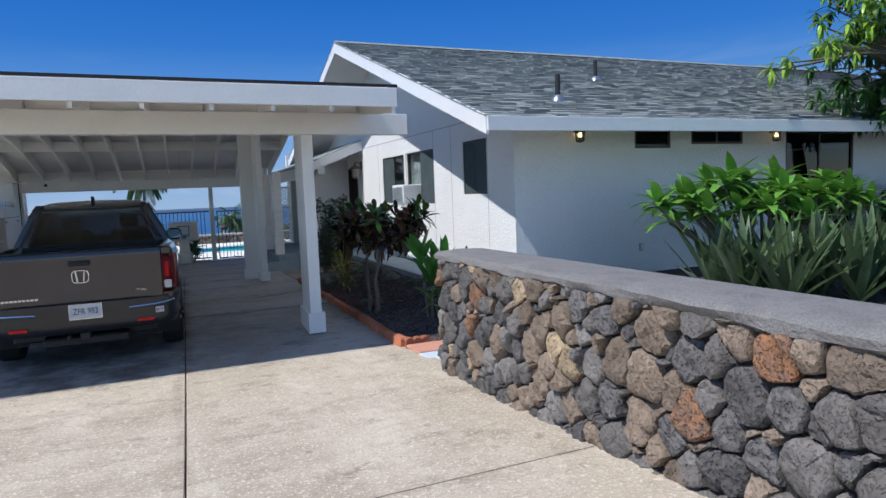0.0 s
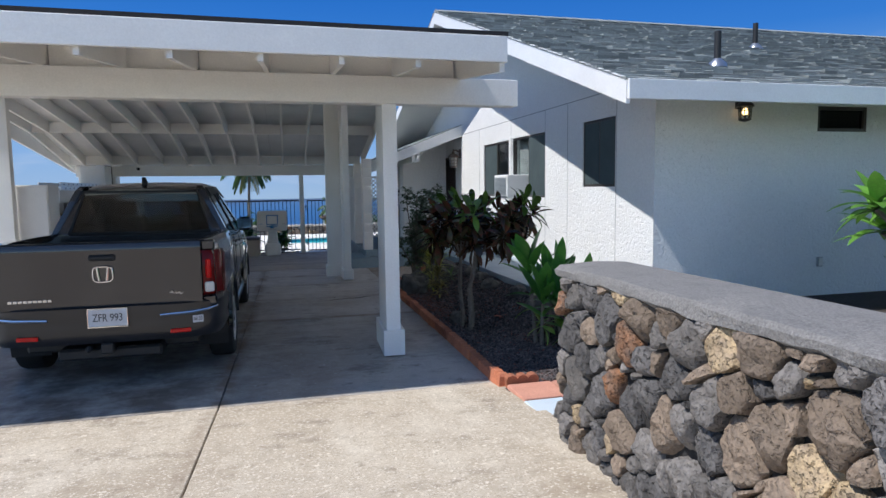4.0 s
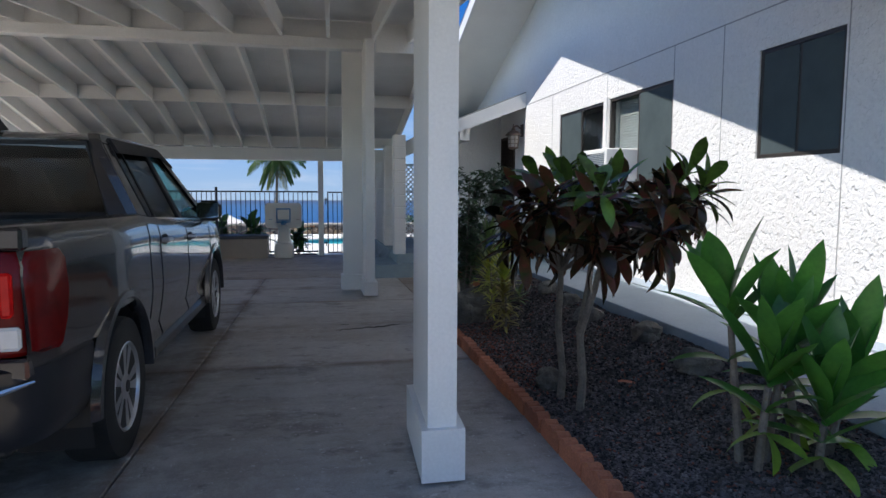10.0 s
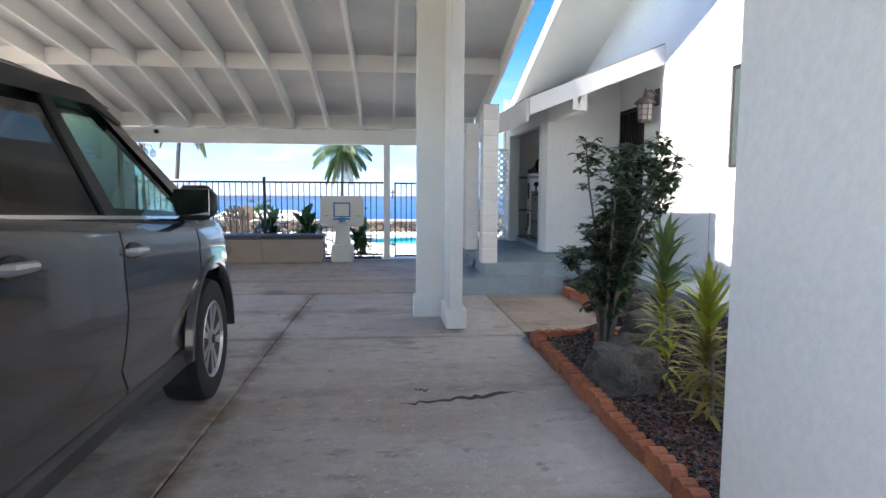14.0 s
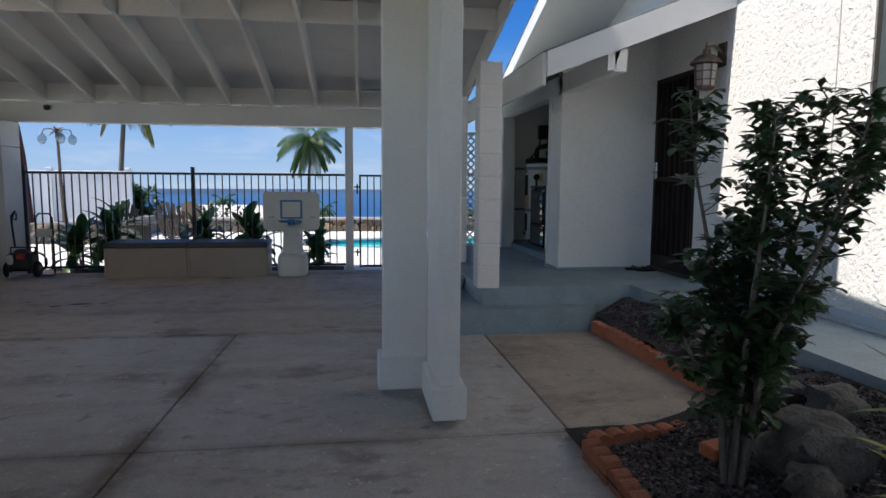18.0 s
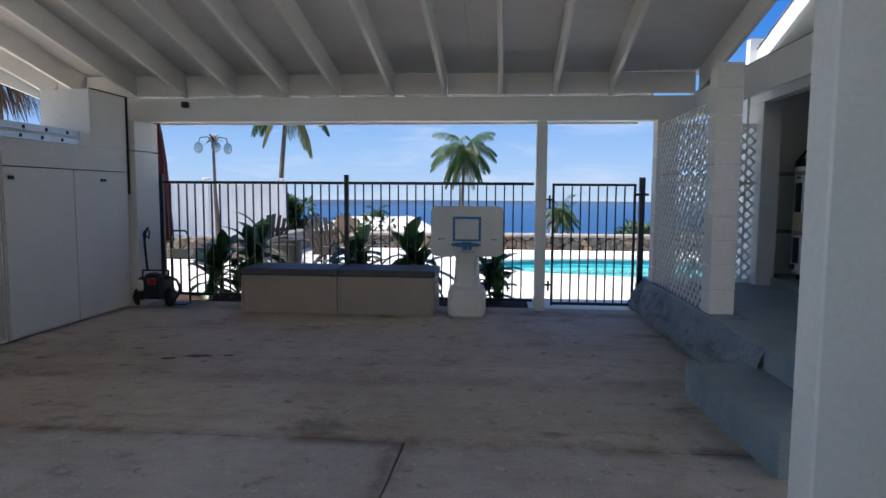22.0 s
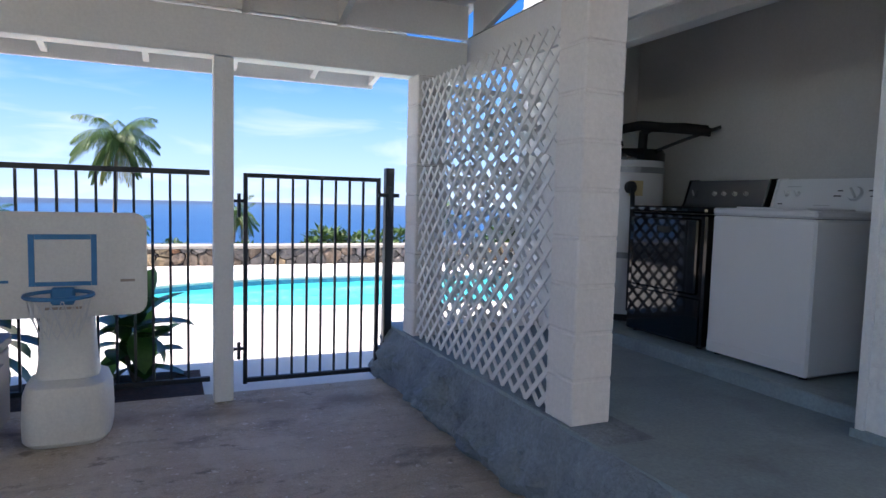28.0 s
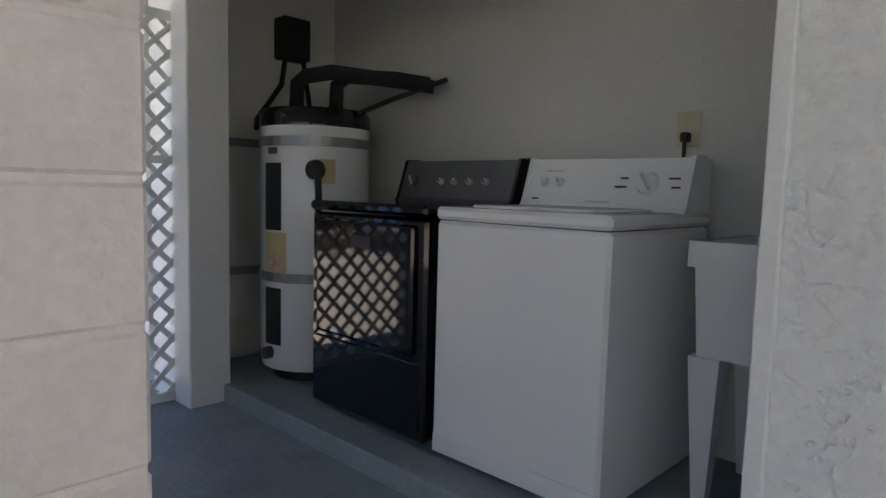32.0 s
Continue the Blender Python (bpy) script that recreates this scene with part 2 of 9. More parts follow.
def concrete(name, c1, c2, brown, dark, pale, chips, streak, dirt_shade, gloss=0.85):
    """Weathered concrete: broad tone, rain and tyre streaks, blotches with edges, chips of aggregate, dirt beside the
    joints, stain and painted shade under the truck.
    """
    rust = (0.20, 0.14, 0.095)
    m = mat(name, c1, c2, 0.7, gloss, bump=0.004, bscale=85, fine=0.2, fscale=140)
    n, l = m.node_tree.nodes, m.node_tree.links
    b = n["Principled BSDF"]
    src = b.inputs["Base Color"].links[0].from_socket
    geo = n.new("ShaderNodeNewGeometry")

    def spots(scale, lo, hi, color, amount, stretch=(1, 1, 1), detail=6, rough=0.65, shift=0.0, where=None):
        nonlocal src
        v = n.new("ShaderNodeVectorMath")
        v.operation = "MULTIPLY_ADD"
        v.inputs[1].default_value, v.inputs[2].default_value = stretch, (shift, shift, shift)
        l.new(geo.outputs["Position"], v.inputs[0])
        t = n.new("ShaderNodeTexNoise")
        t.inputs["Scale"].default_value, t.inputs["Detail"].default_value, t.inputs["Roughness"].default_value = scale, detail, rough
        l.new(v.outputs[0], t.inputs["Vector"])
        r = n.new("ShaderNodeMapRange")
        r.inputs["From Min"].default_value, r.inputs["From Max"].default_value, r.inputs["To Max"].default_value = lo, hi, amount
        l.new(t.outputs["Fac"], r.inputs["Value"])
        fac = r.outputs[0]
        if where is not None:
            k = n.new("ShaderNodeMath")
            k.operation = "MULTIPLY"
            l.new(fac, k.inputs[0])
            l.new(where, k.inputs[1])
            fac = k.outputs[0]
        x = n.new("ShaderNodeMix")
        x.data_type = "RGBA"
        l.new(fac, x.inputs[0])
        l.new(src, x.inputs[6])
        x.inputs[7].default_value = (*color, 1)
        src = x.outputs[2]

    def near_line(axis, at, width):
        """One beside the line where the axis has the given value, nothing away from it."""
        sep = n.new("ShaderNodeSeparateXYZ")
        l.new(geo.outputs["Position"], sep.inputs[0])
        d = n.new("ShaderNodeMath")
        d.operation = "SUBTRACT"
        l.new(sep.outputs[axis], d.inputs[0])
        d.inputs[1].default_value = at
        if axis == 0 and at == 0.13:
            k = n.new("ShaderNodeMath")
            k.operation = "MULTIPLY_ADD"
            k.inputs[1].default_value, k.inputs[2].default_value = 0.0262, 0.087 - 0.0262 * 6.98
            l.new(sep.outputs[1], k.inputs[0])
            l.new(k.outputs[0], d.inputs[1])
        e = n.new("ShaderNodeMath")
        e.operation = "ABSOLUTE"
        l.new(d.outputs[0], e.inputs[0])
        r = n.new("ShaderNodeMapRange")
        r.inputs["From Min"].default_value, r.inputs["From Max"].default_value = width, width * 0.25
        l.new(e.outputs[0], r.inputs["Value"])
        return r.outputs[0]

    spots(0.55, 0.46, 0.66, brown, 0.75, shift=3.1)
    spots(1.6, 0.5, 0.62, brown, streak, (0.25, 1.5, 1), shift=7.7)
    spots(1.3, 0.5, 0.66, pale, streak * 0.7, (1.2, 0.35, 1), shift=1.3)
    spots(2.1, 0.56, 0.66, dark, 0.6, (0.8, 1.3, 1), shift=5.0)
    spots(8.5, 0.5, 0.66, dark, 0.3, (0.7, 1.2, 1), detail=8, rough=0.75, shift=6.6)
    spots(4.0, 0.52, 0.64, pale, 0.28, (1.3, 0.8, 1), detail=8, rough=0.75, shift=8.1)
    spots(5.5, 0.61, 0.68, dark, 0.65, shift=2.2)
    spots(45, 0.55, 0.66, pale, chips, detail=3, shift=0.4)
    spots(70, 0.58, 0.66, dark, chips * 0.8, detail=3, shift=9.4)
    spots(11, 0.665, 0.695, pale, 0.85, detail=4, shift=4.4)
    spots(24, 0.665, 0.70, pale, 0.8, detail=2, shift=2.9)
    for axis, at, width, amount in dirt_shade:
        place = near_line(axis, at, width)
        # wide band: stain plus the truck's shade, put into the slab colour
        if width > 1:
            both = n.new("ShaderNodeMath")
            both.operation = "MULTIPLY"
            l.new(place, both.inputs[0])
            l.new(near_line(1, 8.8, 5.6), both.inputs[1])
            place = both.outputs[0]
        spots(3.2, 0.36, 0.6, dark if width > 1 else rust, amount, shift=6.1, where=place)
    l.new(src, b.inputs["Base Color"])
    return m


# carport concrete darkened: shade at the carport's front end put into the colour
SHADED_SLAB = concrete("shaded_carport_concrete", (0.475, 0.45, 0.42), (0.39, 0.37, 0.34), (0.30, 0.25, 0.207), (0.12, 0.10, 0.085), (0.56, 0.54, 0.51), 0.2, 0.5, ((0, -1.0, 2.0, 0.9), (0, 0.13, 0.10, 0.95), (1, 10.4, 0.10, 0.7)), 0.6)
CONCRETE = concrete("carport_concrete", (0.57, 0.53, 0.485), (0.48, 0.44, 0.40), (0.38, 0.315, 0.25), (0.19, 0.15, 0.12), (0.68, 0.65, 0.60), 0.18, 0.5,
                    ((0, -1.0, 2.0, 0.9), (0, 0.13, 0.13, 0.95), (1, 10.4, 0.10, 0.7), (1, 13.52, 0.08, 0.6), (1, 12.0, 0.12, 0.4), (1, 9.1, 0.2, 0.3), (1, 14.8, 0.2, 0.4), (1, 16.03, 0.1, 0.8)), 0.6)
DRIVE = concrete("driveway_concrete", (0.52, 0.445, 0.345), (0.43, 0.36, 0.275), (0.34, 0.275, 0.20), (0.22, 0.175, 0.13), (0.72, 0.65, 0.54), 0.85, 0.6, ((0, 0.0, 0.06, 0.4), (1, 2.95, 0.06, 0.4)))
REAR_SLAB = concrete("rear_concrete", (0.63, 0.545, 0.43), (0.52, 0.445, 0.34), (0.40, 0.315, 0.225), (0.12, 0.095, 0.075), (0.70, 0.64, 0.57), 0.22, 0.55, ((1, 16.03, 0.12, 0.9), (1, 17.2, 0.25, 0.4), (1, 19.9, 0.2, 0.6)), 0.65)
PAD = concrete("pad_concrete", (0.46, 0.385, 0.315), (0.37, 0.305, 0.245), (0.25, 0.185, 0.135), (0.12, 0.09, 0.07), (0.52, 0.46, 0.38), 0.2, 0.5, ((1, 13.4, 0.2, 0.5), (0, 3.5, 0.15, 0.6)), 0.7)
WHITE = mat("white_paint", (0.84, 0.825, 0.79), (0.79, 0.775, 0.74), 1.4, 0.55, bump=0.002, bscale=30, fine=0.04, fscale=60, stain=(0.66, 0.64, 0.60), sscale=1.2, samount=0.25)
# stained white boards, greyed for the shade between the rafters
BOARD_SHADE = mat("shaded_white_roof_boards", (0.70, 0.70, 0.69), (0.62, 0.62, 0.615), 1.3, 0.6, bump=0.002, bscale=30, fine=0.05, fscale=60, stain=(0.52, 0.51, 0.49), sscale=1.6, samount=0.3)
WHITE_TRIM = mat("white_trim_paint", (0.80, 0.80, 0.79), (0.75, 0.75, 0.74), 2.0, 0.45, bump=0.0015, bscale=25, fine=0.04, fscale=70)
STUCCO = mat("white_stucco", (0.82, 0.815, 0.80), (0.78, 0.775, 0.76), 1.2, 0.8, bump=0.012, bscale=24, pits=0.0045, pscale=17, pdark=1.0, fine=0.05, fscale=40)
BLOCK = mat("painted_block", (0.80, 0.76, 0.72), (0.76, 0.72, 0.68), 2.5, 0.7, bump=0.004, bscale=45, fine=0.05, fscale=50)
GREY_PAINT = mat("grey_floor_paint", (0.285, 0.36, 0.385), (0.235, 0.295, 0.315), 3.5, 0.6, bump=0.005, bscale=30, fine=0.12, fscale=60, stain=(0.13, 0.145, 0.15), sscale=3.0, samount=0.45)
BLUE_PAINT = mat("light_blue_path_paint", (0.55, 0.62, 0.68), (0.5, 0.57, 0.63), 2.0, 0.7, bump=0.002, bscale=60, fine=0.06, fscale=60)
WALK_PAINT = mat("grey_blue_walk_paint", (0.34, 0.395, 0.43), (0.29, 0.34, 0.37), 2.0, 0.7, bump=0.002, bscale=60, fine=0.08, fscale=60)
ASPHALT_EDGE = mat("black_roof_edge", (0.015, 0.015, 0.017), (0.02, 0.02, 0.022), 8, 0.85, bump=0.003, bscale=80)
SHINGLE = mat("grey_shingle", (0.225, 0.247, 0.24), (0.165, 0.18, 0.178), 7, 0.9, bump=0.004, bscale=200, fine=0.4, fscale=160, rvar=0.36)
SHINGLE_I = mat("grey_shingle_field", (0.225, 0.247, 0.24), (0.165, 0.18, 0.178), 7, 0.9, bump=0.004, bscale=200, fine=0.4, fscale=160, rvar=0.36, island=True)
BLACK_METAL = mat("black_metal", (0.012, 0.012, 0.013), (0.018, 0.018, 0.02), 8, 0.4, bump=0.001, bscale=80)
DARK_FRAME = mat("dark_bronze_frame", (0.035, 0.03, 0.027), (0.045, 0.04, 0.035), 6, 0.4)
GLASS = glassmat("window_glass", (0.72, 0.78, 0.80))
# deep tint stands in for the dark interior behind the front windows
DARK_GLASS = glassmat("dark_window_glass", (0.16, 0.18, 0.19), 0.03, 0.03)
# near-black colour stands in for the darkness of the unlit rooms
DARK_IN = mat("room_shade_black", (0.05, 0.05, 0.055), (0.07, 0.07, 0.07), 2, 0.9)
SOIL = mat("dark_soil", (0.035, 0.028, 0.024), (0.055, 0.045, 0.04), 8, 0.95, bump=0.02, bscale=40, fine=0.4, fscale=120)
GRASS_GROUND = mat("dry_hillside", (0.12, 0.10, 0.06), (0.06, 0.08, 0.03), 0.05, 0.95, fine=0.3, fscale=2)
SEA = mat("ocean", (0.005, 0.06, 0.175), (0.008, 0.075, 0.20), 0.004, 0.35, bump=0.5, bscale=0.15, spec=0.3)
DECK = mat("pool_deck", (0.74, 0.72, 0.67), (0.68, 0.66, 0.61), 1.5, 0.8, bump=0.002, bscale=80, fine=0.1, fscale=100)
POOL_WALL = mat("pool_plaster", (0.10, 0.72, 0.78), (0.05, 0.60, 0.68), 1.5, 0.6)
# ---- sky seen over the sea: a far backdrop ----
m = bpy.data.materials.new("sky_backdrop")
m.use_nodes = True
n, l = m.node_tree.nodes, m.node_tree.links
n.remove(n["Principled BSDF"])
em = n.new("ShaderNodeEmission")
geo = n.new("ShaderNodeNewGeometry")
sep = n.new("ShaderNodeSeparateXYZ")
l.new(geo.outputs["Position"], sep.inputs[0])
ramp = n.new("ShaderNodeValToRGB")
rng = n.new("ShaderNodeMapRange")
rng.inputs["From Min"].default_value, rng.inputs["From Max"].default_value = -80, 2600
l.new(sep.outputs[2], rng.inputs["Value"])
l.new(rng.outputs[0], ramp.inputs[0])
el = ramp.color_ramp.elements
el[0].position, el[0].color = 0.0, (0.30, 0.42, 0.58, 1)
el[1].position, el[1].color = 1.0, (0.004, 0.085, 0.42, 1)
for pos, col in ((0.12, (0.22, 0.37, 0.61)), (0.28, (0.11, 0.27, 0.58)), (0.42, (0.035, 0.17, 0.52)), (0.6, (0.013, 0.115, 0.45))):
    e = el.new(pos)
    e.color = (*col, 1)
vm = n.new("ShaderNodeVectorMath")
vm.operation = "MULTIPLY"
vm.inputs[1].default_value = (0.0011, 0.0011, 0.0062)
l.new(geo.outputs["Position"], vm.inputs[0])
cl = n.new("ShaderNodeTexNoise")
cl.inputs["Scale"].default_value, cl.inputs["Detail"].default_value, cl.inputs["Distortion"].default_value = 1.0, 8, 0.6
l.new(vm.outputs[0], cl.inputs["Vector"])
mk = n.new("ShaderNodeMapRange")
mk.inputs["From Min"].default_value, mk.inputs["From Max"].default_value, mk.inputs["To Max"].default_value = 0.5, 0.85, 0.6
l.new(cl.outputs["Fac"], mk.inputs["Value"])
band = n.new("ShaderNodeMapRange")
band.inputs["From Min"].default_value, band.inputs["From Max"].default_value = 1000, 400
l.new(sep.outputs[2], band.inputs["Value"])
mul = n.new("ShaderNodeMath")
mul.operation = "MULTIPLY"
l.new(mk.outputs[0], mul.inputs[0])
l.new(band.outputs[0], mul.inputs[1])
mx = n.new("ShaderNodeMix")
mx.data_type = "RGBA"
l.new(mul.outputs[0], mx.inputs[0])
l.new(ramp.outputs[0], mx.inputs[6])
mx.inputs[7].default_value = (0.52, 0.57, 0.66, 1)
l.new(mx.outputs[2], em.inputs[0])
l.new(em.outputs[0], n["Material Output"].inputs[0])
s = Shape()
R = 4860
s.grid([[(R * math.sin(a) * math.cos(e), R * math.cos(a) * math.cos(e), R * math.sin(e)) for a in np.linspace(radians(-62), radians(80), 49)] for e in np.linspace(radians(-1.2), radians(38), 24)])
whole("backdrop_sky", s, m, "clear blue sky with thin white cloud over the sea", "sky", kind="structure", smooth=True)

# ---- ground, driveway ----
def ground_z(y):
    ys = (-12, 0, 1, 2, 3, 4, 5.4, 7, 14, 20.3)
    zs = (0.55, 0.46, 0.43, 0.36, 0.27, 0.185, 0.085, 0.0, -0.01, -0.05)
    return float(np.interp(y, ys, zs))


def terrain_z(x, y):
    r = max(0.0, y - 34)
    z = -0.5 - min(r, 560) * 0.112
    z -= max(0.0, abs(x) - 60) * 0.02
    return max(z + 0.8 * noise.noise(Vector((x, y, 0)) * 0.03) * min(1, r / 20), -66)


s = Shape()
xs = [-2500, -900, -400, -200, -100, -60, -40, -25, -15, -8, 0, 8, 15, 25, 40, 60, 100, 200, 400, 900, 2500]
ys = [-3000, -600, -200, -60, -20, 0, 20, 30, 34, 38, 44, 52, 64, 80, 100, 130, 170, 220, 300, 400, 500, 620, 800]
s.grid([[(x, y, terrain_z(x, y)) for x in xs] for y in ys])
whole("ground", s, GRASS_GROUND, "dry grassy hillside falling away to the sea", "ground", kind="structure", smooth=True)
s = Shape().grid([[(x, y, -60) for x in (-4900, -2000, 0, 2000, 4900)] for y in (300, 1200, 2500, 4000, 4800)])
whole("water_sea", s, SEA, "deep blue ocean reaching to the horizon", "water", kind="structure")


def slab(x0, x1, y0, y1, gap=0.005, thick=0.12, zoff=0.0):
    """A concrete slab with the fall of the ground, its top edges eased."""
    n = max(2, int((y1 - y0) / 0.4))
    g, e = gap, 0.006
    rows = []
    shift = lambda x, y: x - 0.043 + 0.0262 * (y - 6.98) if abs(x - 0.13) < 0.02 else x
    cols = [(x0 + g, -thick), (x0 + g, -e), (x0 + g + e, 0), (x1 - g - e, 0), (x1 - g, -e), (x1 - g, -thick)]
    yy = [y0 + g] + [y0 + g + (y1 - y0 - 2 * g) * i / n for i in range(n + 1)] + [y1 - g]
    for i, y in enumerate(yy):
        end = i in (0, len(yy) - 1)
        rows.append([(shift(x, y), y, ground_z(y) + zoff + (dz if not end else min(dz, -thick if abs(dz) < 1 else dz))) for x, dz in cols])
    return Shape().grid(rows)


base = Shape()
base.grid([[(x, y, ground_z(y) - 0.05) for x in (-9, 2.45, 3.6)] for y in (-12, -4, 0, 1, 2, 3, 4, 5.4, 6.4)])
base.grid([[(x, y, ground_z(y) - 0.05) for x in (-9, 2.42, 4.2)] for y in (6.4, 7, 10, 14, 17, 20.3)])
driveway = whole("driveway", base, SOIL, "tan concrete driveway and carport slabs with saw-cut joints", "driveway", kind="structure")
XB = (-9.0, -4.6, 0.13, 2.50)
YB = (-12.0, -5.5, -1.2, 2.95, 6.98, 10.4, 13.52, 16.03, 20.3)
SLABS = [(XB[i], XB[i + 1], YB[j], YB[j + 1]) for i in range(3) for j in range(len(YB) - 1) if not (i == 2 and YB[j] > 16)]
SLABS = [q for q in SLABS if not (q[0] == -4.6 and q[2] == 16.03)] + [(2.50, 3.56, 13.3, 15.78), (-4.6, 2.50, 16.03, 20.3)]
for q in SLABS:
    part("slab", slab(*q), DRIVE if q[2] < 6.9 else REAR_SLAB if q[2] > 16 else SHADED_SLAB if q[2] < 10 else PAD if q[0] > 2.4 else CONCRETE, driveway)

# ---- porch platform, step and walkway ----
s = Shape()
s.prism([(16.0, -0.1), (20.5, -0.1), (20.5, 0.328), (18.0, 0.332), (16.9, 0.36), (16.0, 0.37)], "x", 2.52, 4.71).box(3.95, 4.71, 13.0, 16.0, -0.1, 0.37)
porch = whole("porch_floor", s, GREY_PAINT, "blue-grey painted concrete porch floor with worn edges", "floor", kind="structure")
s = Shape().grid([[(x, y, -0.1), (x, y, z - 0.006), (x + 0.008, y, z), (4.71, y, z)] for x, y, z in ((3.85, 5.2, 0.15), (3.85, 6.5, 0.22), (3.85, 7.1, 0.255), (3.85, 7.8, 0.305), (3.85, 8.9, 0.388), (3.86, 10.5, 0.395), (3.95, 13.0, 0.37))])
whole("walkway", s, WALK_PAINT, "pale blue-grey painted concrete walkway beside the house", "path", kind="structure")
s = Shape().box(3.78, 4.71, 17.27, 20.3, 0.31, 0.41, 0.008)
whole("floor_laundry", s, GREY_PAINT, "grey painted laundry floor with a raised edge", "floor", kind="structure")
step = whole("porch_step", Shape().prism([(2.08, 17.05), (2.14, 15.76), (3.5, 15.82), (3.62, 15.99), (2.53, 15.99), (2.53, 17.05)], "z", -0.05, 0.2), GREY_PAINT,
             "grey painted concrete step before the porch", "step", kind="structure")

# ---- house ----
HW, TH = 4.71, 0.16
RIDGE_Y, RIDGE_Z, SL = 14.02, 5.12, 0.345


def roof_top(y):
    return RIDGE_Z - abs(y - RIDGE_Y) * SL


def wall_y(name, x0, x1, y0, y1, zlo, zhi, holes, material, label):
    """A wall with faces at x0 and x1 from y0 to y1 under the line zhi(y), with openings (y0, y1, z0, z1)."""
    s = Shape()
    ys = sorted({y0, y1, *[h[0] for h in holes], *[h[1] for h in holes], *[v for v in (RIDGE_Y,) if y0 < v < y1]})
    for a, b in zip(ys, ys[1:]):
        cuts = sorted([(h[2], h[3]) for h in holes if h[0] <= a + 1e-6 and h[1] >= b - 1e-6])
        lo = zlo
        for c, d in cuts:
            s.box(x0, x1, a, b, lo, c)
            lo = d
        s.prism([(a, lo), (b, lo), (b, zhi(b)), (a, zhi(a))], "x", x0, x1)
    return whole(name, s, material, label, "wall", kind="structure")


WIN = [("window_1", 8.98, 9.85, 1.71, 2.59), ("window_2", 11.13, 12.55, 1.55, 2.58), ("window_3", 12.68, 14.15, 1.55, 2.57)]
wall_y("wall_west", HW, HW + TH, 8.12, 20.9, -0.2, lambda y: roof_top(y) - 0.12, [w[1:] for w in WIN] + [(16.26, 17.13, 0.40, 2.46)], STUCCO,
       "white rough stucco gable wall of the house")


def wall_x(name, y0, y1, x0, x1, zlo, zhi, holes, material, label):
    s = Shape()
    xs = sorted({x0, x1, *[h[0] for h in holes], *[h[1] for h in holes]})
    for a, b in zip(xs, xs[1:]):
        lo = zlo
        for c, d in sorted([(h[2], h[3]) for h in holes if h[0] <= a + 1e-6 and h[1] >= b - 1e-6]):
            s.box(a, b, y0, y1, lo, c)
            lo = d
        s.box(a, b, y0, y1, lo, zhi)
    return whole(name, s, material, label, "wall", kind="structure")


FWIN = [("window_4", 6.92, 7.66, 2.34, 2.64), ("window_5", 8.1, 9.28, 2.4, 2.64), ("window_6", 10.34, 12.2, 0.62, 2.62)]
wall_x("wall_south", 8.12, 8.28, HW + TH, 20.0, -0.2, 2.85, [w[1:] for w in FWIN], STUCCO, "white stucco front wall of the house under the eave")
s = Shape().box(HW + TH, 20, 20.74, 20.9, -0.2, 2.7).box(19.84, 20, 8.28, 20.74, -0.2, 2.7)
whole("wall_north", s, STUCCO, "white stucco rear walls of the house", "wall", kind="structure")
whole("ceiling", Shape().box(HW + TH, 19.84, 8.28, 20.74, 2.74, 2.78), WHITE, "plain white ceiling inside the house", "ceiling", kind="structure")
# unseen floor and inner wall, room darkness put into their colour
whole("floor_house", Shape().box(HW + TH, 19.84, 8.28, 20.74, 0.3, 0.4), DARK_IN, "floor inside the house coloured near black for the unlit room", "floor", kind="structure")
whole("wall_inner", Shape().box(8.0, 8.1, 8.28, 20.74, 0.4, 2.74), DARK_IN, "inner wall of the house coloured near black for the unlit room", "wall", kind="structure")

# roof body with soffits
RX0, RX1, EY0, EY1 = 3.69, 20.6, 7.0, 21.04
s = Shape()
s.prism([(EY0, roof_top(EY0) - 0.16), (RIDGE_Y, RIDGE_Z - 0.16), (EY1, roof_top(EY1) - 0.16), (EY1, roof_top(EY1) - 0.03), (RIDGE_Y, RIDGE_Z - 0.03), (EY0, roof_top(EY0) - 0.03)], "x", RX0 + 0.03, RX1)
roof = whole("roof_house", s, WHITE, "grey shingled gable roof with white boards under its eaves", "roof", kind="structure")
s = Shape()
for sy in (-1, 1):
    e = EY0 if sy < 0 else EY1
    zr = RIDGE_Z
    s.prism([(e, roof_top(e) - 0.24), (RIDGE_Y, zr - 0.24), (RIDGE_Y, zr - 0.012), (e, roof_top(e) - 0.012)], "x", RX0 - 0.012, RX0 + 0.03)
part("rake_board", s, WHITE_TRIM, roof, "white rake board along the gable")
part("fascia", Shape().box(RX0, RX1, EY0 - 0.035, EY0, roof_top(EY0) - 0.2, roof_top(EY0) - 0.02, 0.004), WHITE_TRIM, roof)
part("fascia", Shape().box(RX0, RX1, EY1, EY1 + 0.035, roof_top(EY1) - 0.2, roof_top(EY1) - 0.02, 0.004), WHITE_TRIM, roof)
part("ridge_cap", Shape().prism([(RIDGE_Y - 0.15, roof_top(RIDGE_Y - 0.15) + 0.012), (RIDGE_Y, RIDGE_Z + 0.03), (RIDGE_Y + 0.15, roof_top(RIDGE_Y + 0.15) + 0.012)], "x", RX0, RX1), SHINGLE, roof)

# ---- carport ----
CXL, CXR, CYF, CYR = -4.55, 2.46, 6.82, 21.15
RAFT_Y = (CYF, 8.17, 14.07, 17.6, 20.07, CYR)
RAFT_Z = (2.675, 2.825, 3.475, 3.035, 2.435, 2.215)


